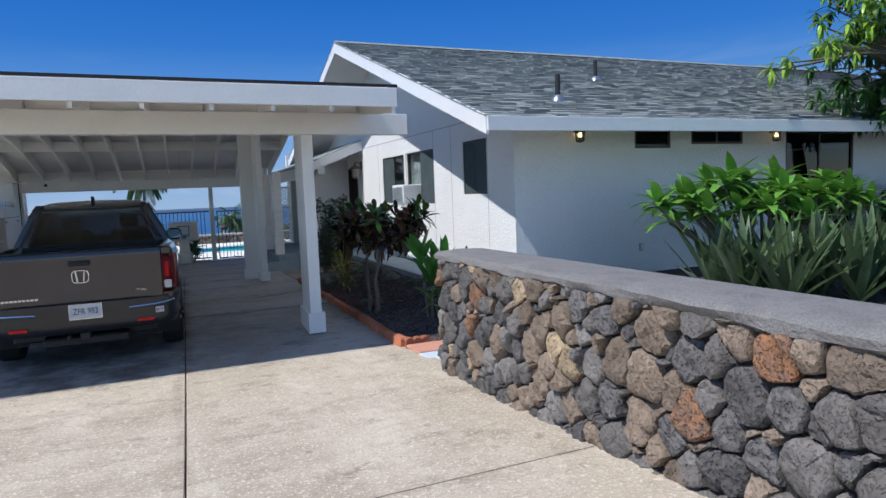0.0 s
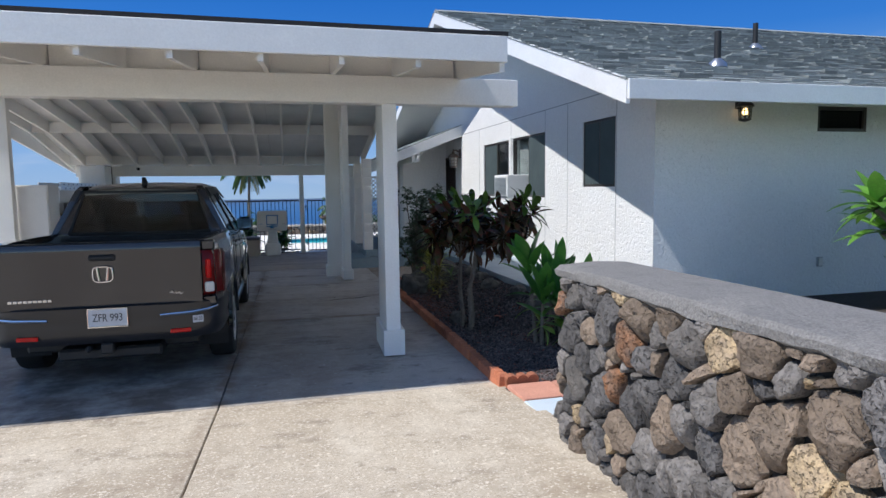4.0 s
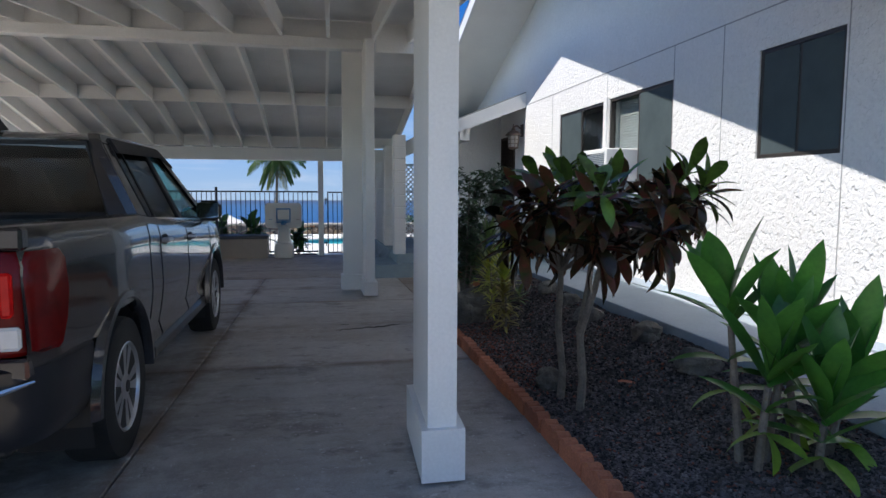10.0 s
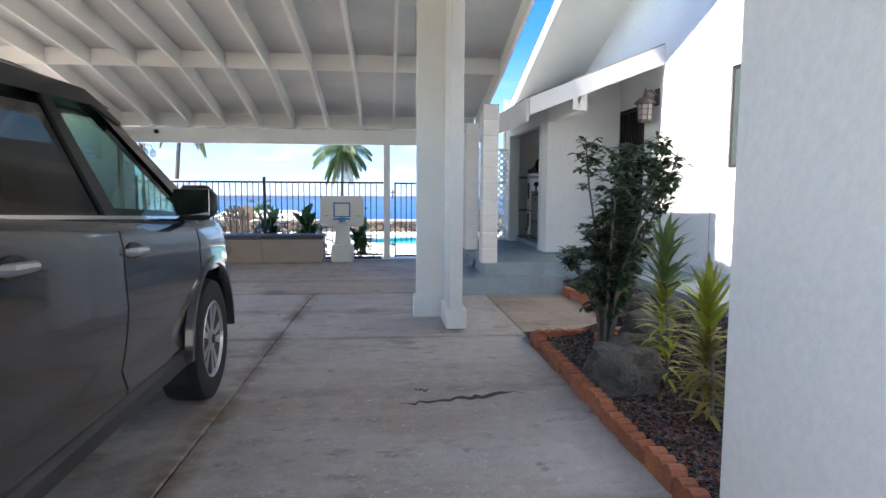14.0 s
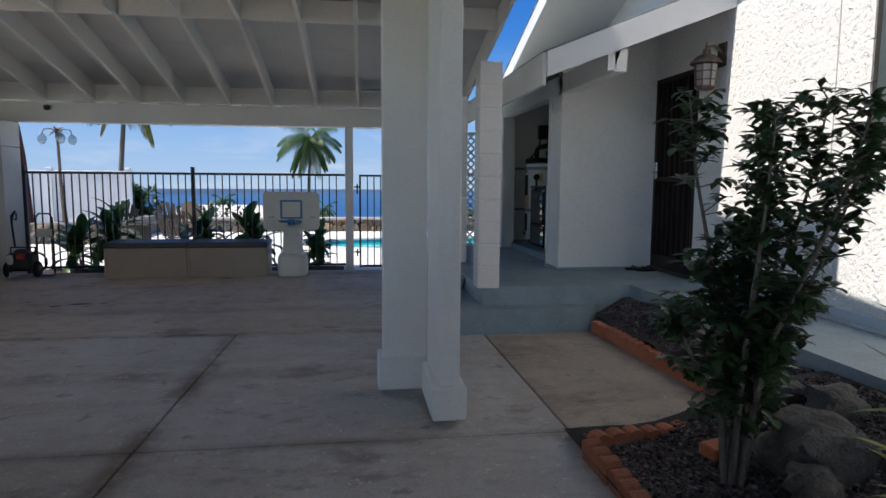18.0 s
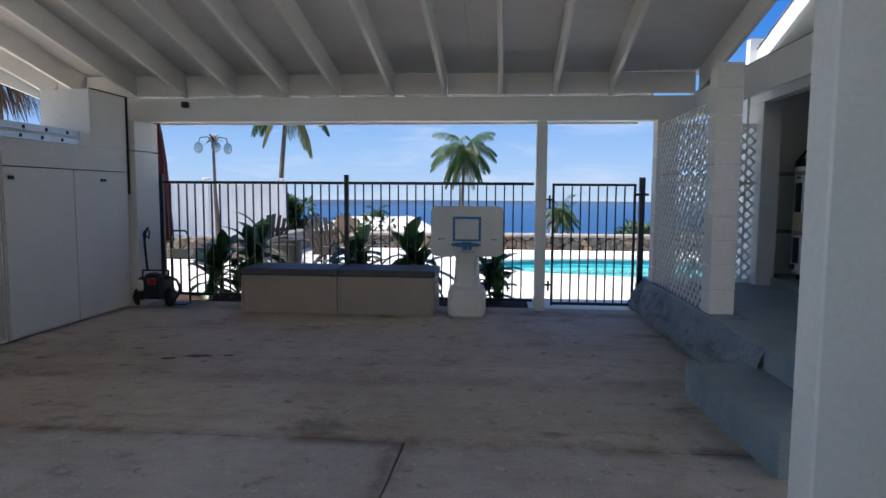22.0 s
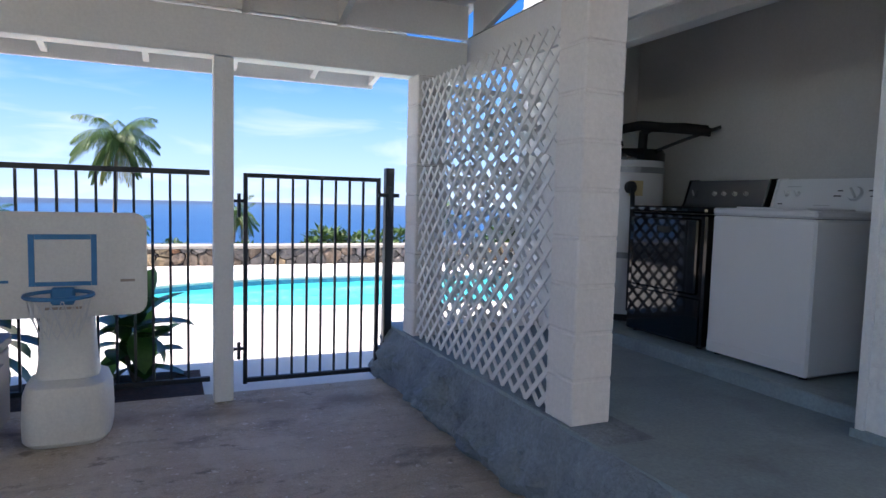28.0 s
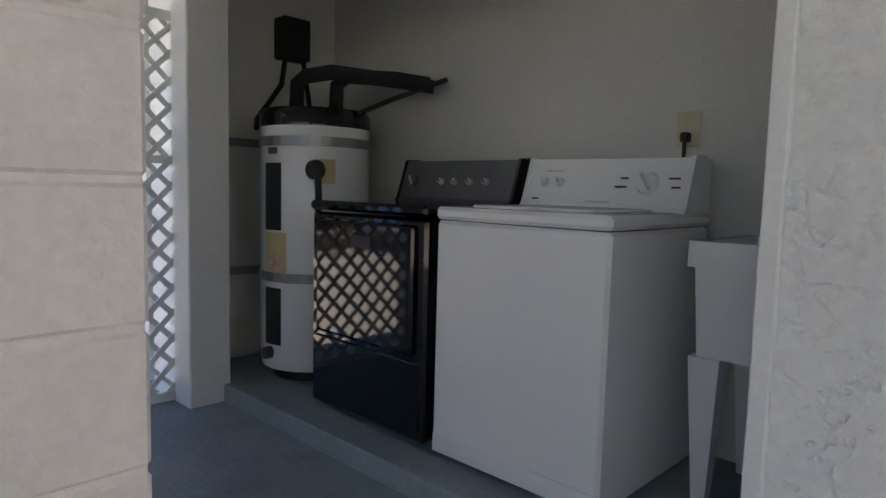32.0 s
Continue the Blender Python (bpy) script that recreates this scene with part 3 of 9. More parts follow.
def raft(y):
    """Underside of the rafters: rising to the middle beam, falling behind it, steeper past the blocking row."""
    return float(np.interp(y, RAFT_Y, RAFT_Z))


def edge_x(y):
    """Right-hand edge of the roof, which widens towards the rear."""
    return CXR if y < 14.068 else 2.57 if y > 20.27 else 2.80 + 0.067 * (min(y, 17.6) - 14.07)


def run(s, ys, x0, x1, z0, z1):
    """A bar that follows the rafters' line: x0, x1, z0, z1 are functions of y."""
    o = len(s.v)
    for y in ys:
        s.v += [(x0(y), y, z0(y)), (x1(y), y, z0(y)), (x1(y), y, z1(y)), (x0(y), y, z1(y))]
    n = len(ys)
    for i in range(n - 1):
        for k in range(4):
            s.f.append((o + i * 4 + k, o + i * 4 + (k + 1) % 4, o + i * 4 + 4 + (k + 1) % 4, o + i * 4 + 4 + k))
    s.f += [(o + 3, o + 2, o + 1, o), (o + n * 4 - 4, o + n * 4 - 3, o + n * 4 - 2, o + n * 4 - 1)]
    return s


carport = thing("carport", "white painted timber carport with open rafters and a low black-edged roof", "carport", kind="structure")
BEAMS = [(8.08, 8.26, 2.555, 2.822, CXL + 0.2, 3.06), (13.98, 14.16, 3.335, 3.472, CXL + 0.2, 1.795), (20.07, 20.23, 2.13, 2.40, CXL + 0.2, 2.95)]
for y0, y1, z0, z1, x0, x1 in BEAMS:
    part("beam", Shape().box(x0, x1, y0, y1, z0, z1, 0.006), WHITE, carport)
RD = 0.25
skew = lambda y: (0.031 if y < 14.07 else 0.015) * (y - 14.07)
RAFT = [1.96 - 0.618 * k for k in range(11)]
for k, x in enumerate(RAFT):
    wob = 0.006 * ((k * 7) % 5 - 2)
    q = lambda y, dx: x + wob + skew(y) + dx
    for ys in ((CYF + 0.01, 8.17, 14.06), (14.075, 17.6), (17.605, 20.07, CYR - 0.06)):
        part("rafter", run(Shape(), ys, lambda y: q(y, -0.021), lambda y: q(y, 0.021), lambda y: raft(y) + 0.002, lambda y: raft(y) + RD - 0.002), WHITE, carport)
for ys in ((CYF + 0.01, 8.17, 14.06), (14.075, 17.6), (17.605, 20.07, CYR - 0.06)):
    part("edge_rafter", run(Shape(), ys[:2] if ys[0] > 17.6 else ys, lambda y: edge_x(y) - 0.05, lambda y: edge_x(y) - 0.008, lambda y: raft(y) - 0.01, lambda y: raft(y) + RD - 0.002), WHITE, carport)
    part("edge_rafter", run(Shape(), ys, lambda y: CXL + 0.008, lambda y: CXL + 0.05, lambda y: raft(y) - 0.01, lambda y: raft(y) + RD - 0.002), WHITE, carport)
part("edge_rafter", run(Shape(), (20.28, CYR - 0.06), lambda y: 2.52, lambda y: 2.562, lambda y: raft(y) - 0.01, lambda y: raft(y) + RD - 0.002), WHITE, carport)
for y in (8.17, 14.075, 17.6, 20.12):
    xx = [CXL + 0.05] + [x + skew(y) for x in sorted(RAFT)] + [edge_x(y) - 0.05]
    for a, b in zip(xx, xx[1:]):
        lo = 3.33 if y == 14.075 and a > 1.9 else raft(y) + 0.005
        part("blocking", Shape().box(a + 0.0235, b - 0.0235, y - 0.02, y + 0.02, lo, raft(y) + RD - 0.012), WHITE, carport)
z = lambda y: raft(y) + RD
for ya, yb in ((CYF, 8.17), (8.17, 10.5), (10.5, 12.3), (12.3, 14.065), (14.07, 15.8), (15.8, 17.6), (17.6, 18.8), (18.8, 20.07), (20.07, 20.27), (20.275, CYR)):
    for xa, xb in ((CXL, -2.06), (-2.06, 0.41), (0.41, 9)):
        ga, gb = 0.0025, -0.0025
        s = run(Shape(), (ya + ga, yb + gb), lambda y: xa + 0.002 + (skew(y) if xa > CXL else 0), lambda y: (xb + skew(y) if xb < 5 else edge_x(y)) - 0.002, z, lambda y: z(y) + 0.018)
        part("roof_board", s, BOARD_SHADE, carport)
for ys in ((CYF - 0.03, 8.17, 14.06), (14.07, 17.6, 20.07, 20.27), (20.275, CYR + 0.03)):
    part("roofing", run(Shape(), ys, lambda y: CXL - 0.03, lambda y: edge_x(y) + 0.012, lambda y: z(y) + 0.02, lambda y: z(y) + 0.055), ASPHALT_EDGE, carport, "black roofing felt")
part("fascia", Shape().box(CXL, CXR, CYF - 0.04, CYF, 2.735, z(CYF) + 0.018, 0.004), WHITE_TRIM, carport)
part("fascia", Shape().box(CXL, 2.565, CYR - 0.05, CYR - 0.012, raft(CYR) - 0.02, z(CYR) - 0.004, 0.004), WHITE_TRIM, carport)


def post(x0, x1, y0, y1, z0, z1, trim=0.03, th=0.26):
    return Shape().box(x0, x1, y0, y1, z0, z1, 0.006), Shape().box(x0 - trim, x1 + trim, y0 - trim, y1 + trim, z0, z0 + th, 0.01)


for name, q, tr in (("rear_post", (1.24, 1.36, 20.09, 20.21, -0.05, 2.128), 0.0),
                    ("front_post", (-3.95, -3.79, 8.09, 8.25, 0.0, 2.552), 0.035), ("side_post", (-3.98, -3.70, 14.0, 14.16, 0.0, 3.332), 0.03),
                    ("side_post", (-4.3, -4.1, 20.09, 20.21, -0.05, 2.128), 0.0)):
    a, b = post(*q, tr)
    p = part(name, a, WHITE, carport)
    if tr:
        part("post_base", b, WHITE, p)
# deep front post beside the bed
foot = [(1.635, 8.10), (1.778, 8.10), (1.82, 8.78), (1.672, 8.78)]
p = part("front_post", Shape().prism(foot, "z", 0.02, 2.552).prism([(1.65, 8.27), (1.79, 8.27), (1.82, 8.78), (1.672, 8.78)], "z", 2.552, 2.86), WHITE, carport)
part("post_base", Shape().prism([(1.60, 8.065), (1.815, 8.065), (1.857, 8.815), (1.637, 8.815)], "z", 0.02, 0.28), WHITE, p)
part("barge_board", run(Shape(), (14.2, CYR - 0.02), lambda y: CXL - 0.07, lambda y: CXL - 0.035, lambda y: 3.21 - 0.143 * (y - 14.2), lambda y: z(y) + 0.015), WHITE_TRIM, carport)
# boxed double post in the middle
p = part("boxed_column", Shape().box(1.524, 1.80, 14.2, 14.315, 0.05, 3.41, 0.006), WHITE, carport)
part("column_base", Shape().box(1.494, 1.795, 14.17, 14.345, 0.04, 0.26, 0.01), WHITE, p)
p = part("middle_post", Shape().box(1.80, 1.92, 13.68, 14.196, 0.05, 3.42, 0.006), WHITE, carport)
part("column_base", Shape().box(1.765, 1.955, 13.64, 14.16, 0.03, 0.22, 0.01), WHITE, p)

# ---- porch shed roof, laundry walls, pillars ----
s = Shape()
SHX, SHZ, SHS = 3.0, 2.42, 0.40
sz = lambda x: SHZ + (x - SHX) * SHS
s.prism([(SHX, sz(SHX) - 0.05), (HW, sz(HW) - 0.05), (HW, sz(HW) + 0.02), (SHX, sz(SHX) + 0.02)], "y", 15.74, 20.9)
shed = whole("roof_porch", s, WHITE, "low white shed roof over the porch and laundry", "roof", kind="structure")
part("shingles", Shape().prism([(SHX - 0.03, sz(SHX - 0.03) + 0.024), (HW, sz(HW) + 0.024), (HW, sz(HW) + 0.04), (SHX - 0.03, sz(SHX - 0.03) + 0.04)], "y", 15.72, 20.92), SHINGLE, shed)
part("barge_board", Shape().prism([(SHX, sz(SHX) - 0.19), (HW, sz(HW) - 0.22), (HW, sz(HW) + 0.022), (SHX, sz(SHX) + 0.022)], "y", 15.70, 15.74), WHITE_TRIM, shed)
part("eave_board", Shape().box(SHX - 0.035, SHX, 15.74, 20.9, sz(SHX) - 0.26, sz(SHX) + 0.018, 0.004), WHITE_TRIM, shed)
part("header_beam", Shape().box(3.62, 3.74, 15.76, 20.6, 2.30, 2.5, 0.005), WHITE, shed)
part("bracket", Shape().prism([(3.56, 2.5), (3.68, 2.5), (3.62, 2.31), (3.56, 2.31)], "y", 15.76, 15.84), WHITE, shed)
s = Shape().box(3.62, HW, 17.15, 17.27, 0.33, sz(3.62) - 0.05).prism([(3.62, sz(3.62) - 0.052), (HW, sz(3.62) - 0.052), (HW, sz(HW) - 0.06), (3.62, sz(3.62) - 0.06)], "y", 17.15, 17.27)
s.box(3.62, 3.74, 17.27, 17.545, 0.32, 2.298)
wl = whole("wall_laundry_south", s, STUCCO, "white stucco wall between the porch door and the laundry", "wall", kind="structure")
s = Shape().box(3.60, HW, 20.3, 20.42, 0.37, 3.05)
whole("wall_laundry_north", s, WHITE, "plain white laundry end wall", "wall", kind="structure")
# white wall paint greyed: the laundry's shade is put into the colour
LAUNDRY_SHADE = mat("laundry_shaded_white", (0.60, 0.59, 0.56), (0.55, 0.54, 0.51), 1.3, 0.6, bump=0.002, bscale=30, fine=0.04, fscale=60)
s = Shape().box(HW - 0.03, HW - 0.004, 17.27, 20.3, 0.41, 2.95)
whole("wall_laundry_back", s, LAUNDRY_SHADE, "smooth painted back wall of the laundry", "wall", kind="structure")
s = Shape().box(3.62, 3.815, 19.9, 20.3, 0.32, 2.3, 0.006)
whole("laundry_post", s, WHITE, "white boxed post at the laundry opening", "post", kind="structure")


def pillar(x0, y0, z0, courses, h=0.2032, w=0.205):
    t = thing("block_pillar", "white painted concrete block pillar on the porch edge", "pillar", (x0, y0, z0), group="block pillars", kind="structure")
    part("core", Shape().box(0.006, w - 0.006, 0.006, w - 0.006, 0, courses * h), BLOCK, t)
    for k in range(courses):
        part("block", Shape().box(0, w, 0, w, k * h + 0.003, (k + 1) * h - 0.003, 0.008), BLOCK, t)
    return t


pillar(2.54, 18.07, 0.328, 10)
pillar(2.54, 19.97, 0.30, 9)
pillar(2.47, 15.98, 0.36, 10)
# ---- lava rock wall beside the driveway ----
LAVA = [mat("lava_grey", (0.14, 0.127, 0.117), (0.215, 0.195, 0.178), 8, 0.95, bump=0.016, bscale=36, fine=0.14, fscale=90, rvar=0.32, stain=(0.10, 0.092, 0.085), sscale=14, pits=0.006, pscale=60, pdark=0.88),
        mat("lava_dark", (0.095, 0.089, 0.087), (0.155, 0.144, 0.138), 8, 0.95, bump=0.02, bscale=36, fine=0.16, fscale=90, rvar=0.3, pits=0.01, pscale=48, pdark=0.7),
        mat("lava_brown", (0.19, 0.142, 0.103), (0.265, 0.202, 0.15), 8, 0.95, bump=0.016, bscale=36, fine=0.14, fscale=90, rvar=0.32, stain=(0.125, 0.11, 0.098), sscale=10, pits=0.006, pscale=56, pdark=0.85),
        mat("lava_rust", (0.34, 0.15, 0.065), (0.17, 0.12, 0.09), 11, 0.95, bump=0.016, bscale=36, fine=0.25, fscale=120, rvar=0.25, stain=(0.14, 0.11, 0.095), sscale=9, pits=0.01, pscale=60, pdark=0.65),
        mat("lava_tan", (0.46, 0.34, 0.195), (0.26, 0.20, 0.14), 9, 0.95, bump=0.016, bscale=36, fine=0.25, fscale=120, rvar=0.25, stain=(0.17, 0.14, 0.115), sscale=8, pits=0.008, pscale=60, pdark=0.7)]
MORTAR = mat("dark_mortar", (0.018, 0.016, 0.015), (0.03, 0.027, 0.025), 12, 0.95, bump=0.01, bscale=60)
CAP = mat("weathered_cap", (0.16, 0.153, 0.147), (0.235, 0.224, 0.213), 6.0, 0.9, bump=0.014, bscale=45, fine=0.3, fscale=110, stain=(0.075, 0.07, 0.068), sscale=6, samount=0.6)


def clip_poly(poly, p, n):
    """Keeps the part of a polygon where (q - p) . n < 0."""
    out = []
    for i, a in enumerate(poly):
        b = poly[(i + 1) % len(poly)]
        da, db = (a - p).dot(n), (b - p).dot(n)
        if da < 0:
            out.append(a)
        if da * db < 0:
            out.append(a + (b - a) * (da / (da - db)))
    return out


def stone_cells(rnd, u0, u1, lo, hi, size):
    """Uneven cells of mixed sizes that fill a strip between lo(u) and hi(u)."""
    pts = []
    height = max(hi(u) - lo(u) for u in (u0, u1))
    for k in range(6500):
        u = rnd.uniform(u0 - size * 0.6, u1 + size * 0.6)
        v = rnd.uniform(-size * 0.5, height + size * 0.5)
        r = size * (1.0 - 0.62 * min(1, k / 2600) * rnd.uniform(0.5, 1.0)) * rnd.uniform(0.85, 1.15)
        p = Vector((u, lo(min(max(u, u0), u1)) + v))
        if all(((p.x - q.x) * 1.2) ** 2 + ((p.y - q.y) * 0.85) ** 2 > ((r + w) * 0.5) ** 2 for q, w in pts):
            pts.append((p, r))
    cells = []
    for i, (p, r) in enumerate(pts):
        poly = [Vector((u0, lo(u0))), Vector((u1, lo(u1))), Vector((u1, hi(u1))), Vector((u0, hi(u0)))]
        for j, (q, w) in enumerate(pts):
            d = q - p
            if j != i and d.length < size * 3:
                poly = clip_poly(poly, p + d * (r * r - w * w + d.length_squared) / (2 * d.length_squared), d)
                if not poly:
                    break
        if len(poly) > 2:
            c = sum(poly, Vector((0, 0))) / len(poly)
            if max((q - c).length for q in poly) > 0.04:
                cells.append((c, poly))
    return cells


def stone_from_cell(rnd, c, poly, deep):
    """A broken stone over a cell, with its origin at the cell's middle: u along x, v along z, out of the wall along -y."""
    ring = []
    for i, a in enumerate(poly):
        b = poly[(i + 1) % len(poly)]
        n = max(1, int((b - a).length / 0.03))
        ring += [a + (b - a) * k / n for k in range(n)]
    off = Vector((rnd.uniform(0, 50), rnd.uniform(0, 50), 0))
    area_r = sum((q - c).length for q in ring) / len(ring)
    edge = []
    for i, q in enumerate(ring):
        m = sum((ring[(i + k) % len(ring)] for k in (-2, -1, 0, 1, 2)), Vector((0, 0))) / 5
        d = q.lerp(m, 0.35) - c
        edge.append(d.normalized() * max(0.015, d.length - 0.004))
    s = Shape()
    prof = ((-0.3, 0.98), (0.45, 1.0), (0.74, 0.985), (0.92, 0.93), (1.0, 0.8), (1.03, 0.58), (1.04, 0.3))
    n = len(edge)
    tilt = (rnd.uniform(-0.5, 0.5), rnd.uniform(-0.5, 0.5))
    planes = [(Vector((rnd.uniform(-1, 1), rnd.uniform(-1, 1))).normalized(), rnd.uniform(0.35, 0.8), rnd.uniform(0.3, 0.8)) for _ in range(3)]
    for h, k in prof:
        for d in edge:
            q = d * k * (1 + 0.09 * noise.noise(Vector((d.x * 16, d.y * 16, 3)) + off) + 0.05 * noise.noise(Vector((d.x * 45, d.y * 45, h * 2)) + off))
            g = Vector((q.x * 10, q.y * 10, h)) + off
            w = (noise.noise(g) * 0.026 + abs(noise.noise(g * 2.3)) * 0.02 + noise.noise(g * 4.7) * 0.012 + noise.noise(g * 9.0) * 0.006) * (h > 0.2)
            out = deep * h * (1 + tilt[0] * q.x / area_r * 0.4 + tilt[1] * q.y / area_r * 0.4) + w
            for e, at, fall in planes:
                over = q.dot(e) - at * area_r
                if over > 0 and h > 0.4:
                    out -= over * fall
            s.v.append((q.x, -max(out, -0.03), q.y))
    s.v.append((0, -deep * 1.05, 0))
    for r in range(len(prof) - 1):
        for i in range(n):
            s.f.append((r * n + i, r * n + (i + 1) % n, (r + 1) * n + (i + 1) % n, (r + 1) * n + i))
    o = (len(prof) - 1) * n
    s.f += [(o + i, o + (i + 1) % n, o + n) for i in range(n)]
    return s


def wall_line(y):
    """The driveway face of the wall in plan."""
    return 2.37 - 0.045 * (5.45 - y)


WY0, WY1 = -1.6, 5.47
core = Shape()
nn = 14
ys = [WY0 + (WY1 - 0.03 - WY0) * i / nn for i in range(nn + 1)]
top = lambda y: 1.15 + 0.012 * (5.45 - y)
for a, b in zip(ys, ys[1:]):
    v = [(wall_line(y) + dx, y, z) for y in (a, b) for dx, z in ((0.0, ground_z(y) - 0.1), (0.42, ground_z(y) - 0.1), (0.42, top(y)), (0.0, top(y)))]
    core.add(v, [(0, 1, 2, 3), (7, 6, 5, 4), (0, 4, 5, 1), (2, 6, 7, 3), (1, 5, 6, 2), (0, 3, 7, 4)])
stone_wall = whole("stone_wall", core, MORTAR, "lava rock wall with a grey concrete cap beside the driveway", "wall", kind="structure")
rnd = random.Random(7)
face_m = Matrix.Rotation(math.atan2(1, 0.045), 4, "Z")
cells = stone_cells(rnd, WY0, WY1, lambda u: ground_z(u) - 0.02, lambda u: top(u) + 0.005, 0.155)
for c, poly in cells:
    s = stone_from_cell(rnd, c, poly, rnd.uniform(0.05, 0.085))
    m = rnd.choices(LAVA, (0.36, 0.25, 0.29, 0.05, 0.05))[0]
    ob = part("stone", s, m, stone_wall, smooth=True)
    # u runs along +y, the outside is -x
    ob.matrix_local = Matrix.Translation((wall_line(c.x) + 0.01, c.x, c.y)) @ Matrix(((0.045, 1, 0, 0), (1, -0.045, 0, 0), (0, 0, 1, 0), (0, 0, 0, 1)))
# stones of the far end
cells = stone_cells(rnd, 2.36, 2.80, lambda u: 0.06, lambda u: 1.16, 0.18)
for c, poly in cells:
    ob = part("stone", stone_from_cell(rnd, c, poly, 0.05), rnd.choices(LAVA, (0.44, 0.14, 0.24, 0.08, 0.10))[0], stone_wall, smooth=True)
    ob.matrix_local = Matrix.Translation((c.x, WY1 - 0.035, c.y)) @ Matrix(((1, 0, 0, 0), (0, -1, 0, 0), (0, 0, 1, 0), (0, 0, 0, 1)))
rows = []
for i in range(61):
    y = WY0 + (WY1 + 0.03 - WY0) * i / 60
    w = lambda k, a: a * noise.noise(Vector((y * 3.1, k * 7.7, 0.3))) + 0.4 * a * noise.noise(Vector((y * 13, k * 7.7, 0.3)))
    zt = top(y) + 0.065
    lx = wall_line(y)
    rows.append([(lx + 0.0 + w(0, 0.015), y, top(y) - 0.03 + w(1, 0.03)), (lx - 0.055 + w(2, 0.03), y, top(y) + 0.005 + w(3, 0.035)), (lx - 0.06 + w(4, 0.025), y, zt - 0.02 + w(5, 0.012)),
                 (lx - 0.035 + w(6, 0.018), y, zt + w(7, 0.006)), (lx + 0.2, y, zt + 0.012 + w(8, 0.004)), (lx + 0.43, y, zt + 0.004), (lx + 0.46, y, zt - 0.03), (lx + 0.44, y, top(y) - 0.02)])
s = Shape().grid(rows)
s.f.append(tuple(range(60 * 8, 61 * 8)))
part("cap", s, CAP, stone_wall, "grey weathered concrete cap", smooth=True)

# ---- planting bed ----
TERRA = mat("terracotta", (0.48, 0.165, 0.08), (0.36, 0.12, 0.062), 5, 0.85, bump=0.004, bscale=70, fine=0.25, fscale=90, rvar=0.22, stain=(0.22, 0.11, 0.08), sscale=3)
CINDER = mat("black_cinder", (0.048, 0.04, 0.039), (0.125, 0.102, 0.096), 9, 0.95, fine=0.3, fscale=200, rvar=0.9, island=True)
PINK = mat("pink_pavers", (0.55, 0.27, 0.19), (0.47, 0.22, 0.155), 6, 0.85, bump=0.003, bscale=80, fine=0.2, fscale=90, rvar=0.15)
def bed_z(x, y):
    if y > 13.45:
        return 0.09 + 0.17 * min(1, max(0, (x - 3.62) / 0.26)) + 0.04 * noise.noise(Vector((x, y, 5)) * 3)
    k = min(1, max(0, (x - 2.75) / 1.2))
    return 0.035 + 0.02 * noise.noise(Vector((x, y, 0)) * 2.2) + 0.27 * k * k * (3 - 2 * k) * float(np.interp(y, (6.7, 7.1, 7.8, 9.0), (0.25, 0.6, 0.72, 1.0)))


bed = Shape().grid([[(x, y, bed_z(x, y)) for x in np.linspace(2.44, 3.97, 13)] for y in np.linspace(6.73, 13.45, 40)])
bed.grid([[(x, y, bed_z(x, y)) for x in np.linspace(3.58, 3.97, 5)] for y in np.linspace(13.46, 16.0, 14)])
whole("soil_bed", bed, SOIL, "dark soil planting bed between carport and house", "soil", kind="structure", smooth=True)


def scatter(rnd, count, where, lo, hi):
    """Joined small sharp stones."""
    s = Shape()
    box_f = [(3, 2, 1, 0), (4, 5, 6, 7), (0, 1, 5, 4), (1, 2, 6, 5), (2, 3, 7, 6), (3, 0, 4, 7)]
    for k in range(count):
        x, y = where(rnd)
        r = rnd.uniform(lo, hi)
        z = bed_z(x, y) + r * 0.3
        a = rnd.uniform(0, 6.3)
        ca, sa = math.cos(a), math.sin(a)
        t, q = rnd.uniform(-0.4, 0.4), rnd.uniform(-0.4, 0.4)
        loc = []
        for zz in (-0.6, 0.55):
            for dx, dy in ((-1, -1), (1, -1), (1, 1), (-1, 1)):
                px, py = dx * r * rnd.uniform(0.45, 1.0), dy * r * rnd.uniform(0.35, 0.75)
                loc.append((px, py, zz * r * rnd.uniform(0.6, 1.2) + t * px + q * py))
        s.add([(x + p[0] * ca - p[1] * sa, y + p[0] * sa + p[1] * ca, z + p[2]) for p in loc], box_f)
    return s


rnd = random.Random(11)


def in_bed(r):
    k = r.random()
    if k < 0.3:
        return r.uniform(2.5, 3.9), r.uniform(6.76, 8.6)
    if k < 0.92:
        return r.uniform(2.5, 3.9), r.uniform(6.76, 13.35)
    return r.uniform(3.62, 3.93), r.uniform(13.5, 15.9)


tagged(whole("cinder_gravel", scatter(rnd, 52000, in_bed, 0.006, 0.0145), CINDER, "black and grey lava cinder gravel on the bed", "gravel"), kind="stuff")
tagged(whole("red_cinder", scatter(rnd, 4200, lambda r: in_bed(r) if r.random() < 0.6 else (min(max(r.gauss(2.7, 0.13), 2.5), 3.2), r.uniform(9.3, 12.0)), 0.006, 0.014),
             mat("red_cinder", (0.24, 0.075, 0.045), (0.14, 0.055, 0.04), 4, 0.95, rvar=0.4, island=True), "rust red crumbs of brick on the bed", "gravel"), kind="stuff")

edging = thing("garden_edging", "scalloped terracotta brick edging along the bed", "edging", kind="structure")


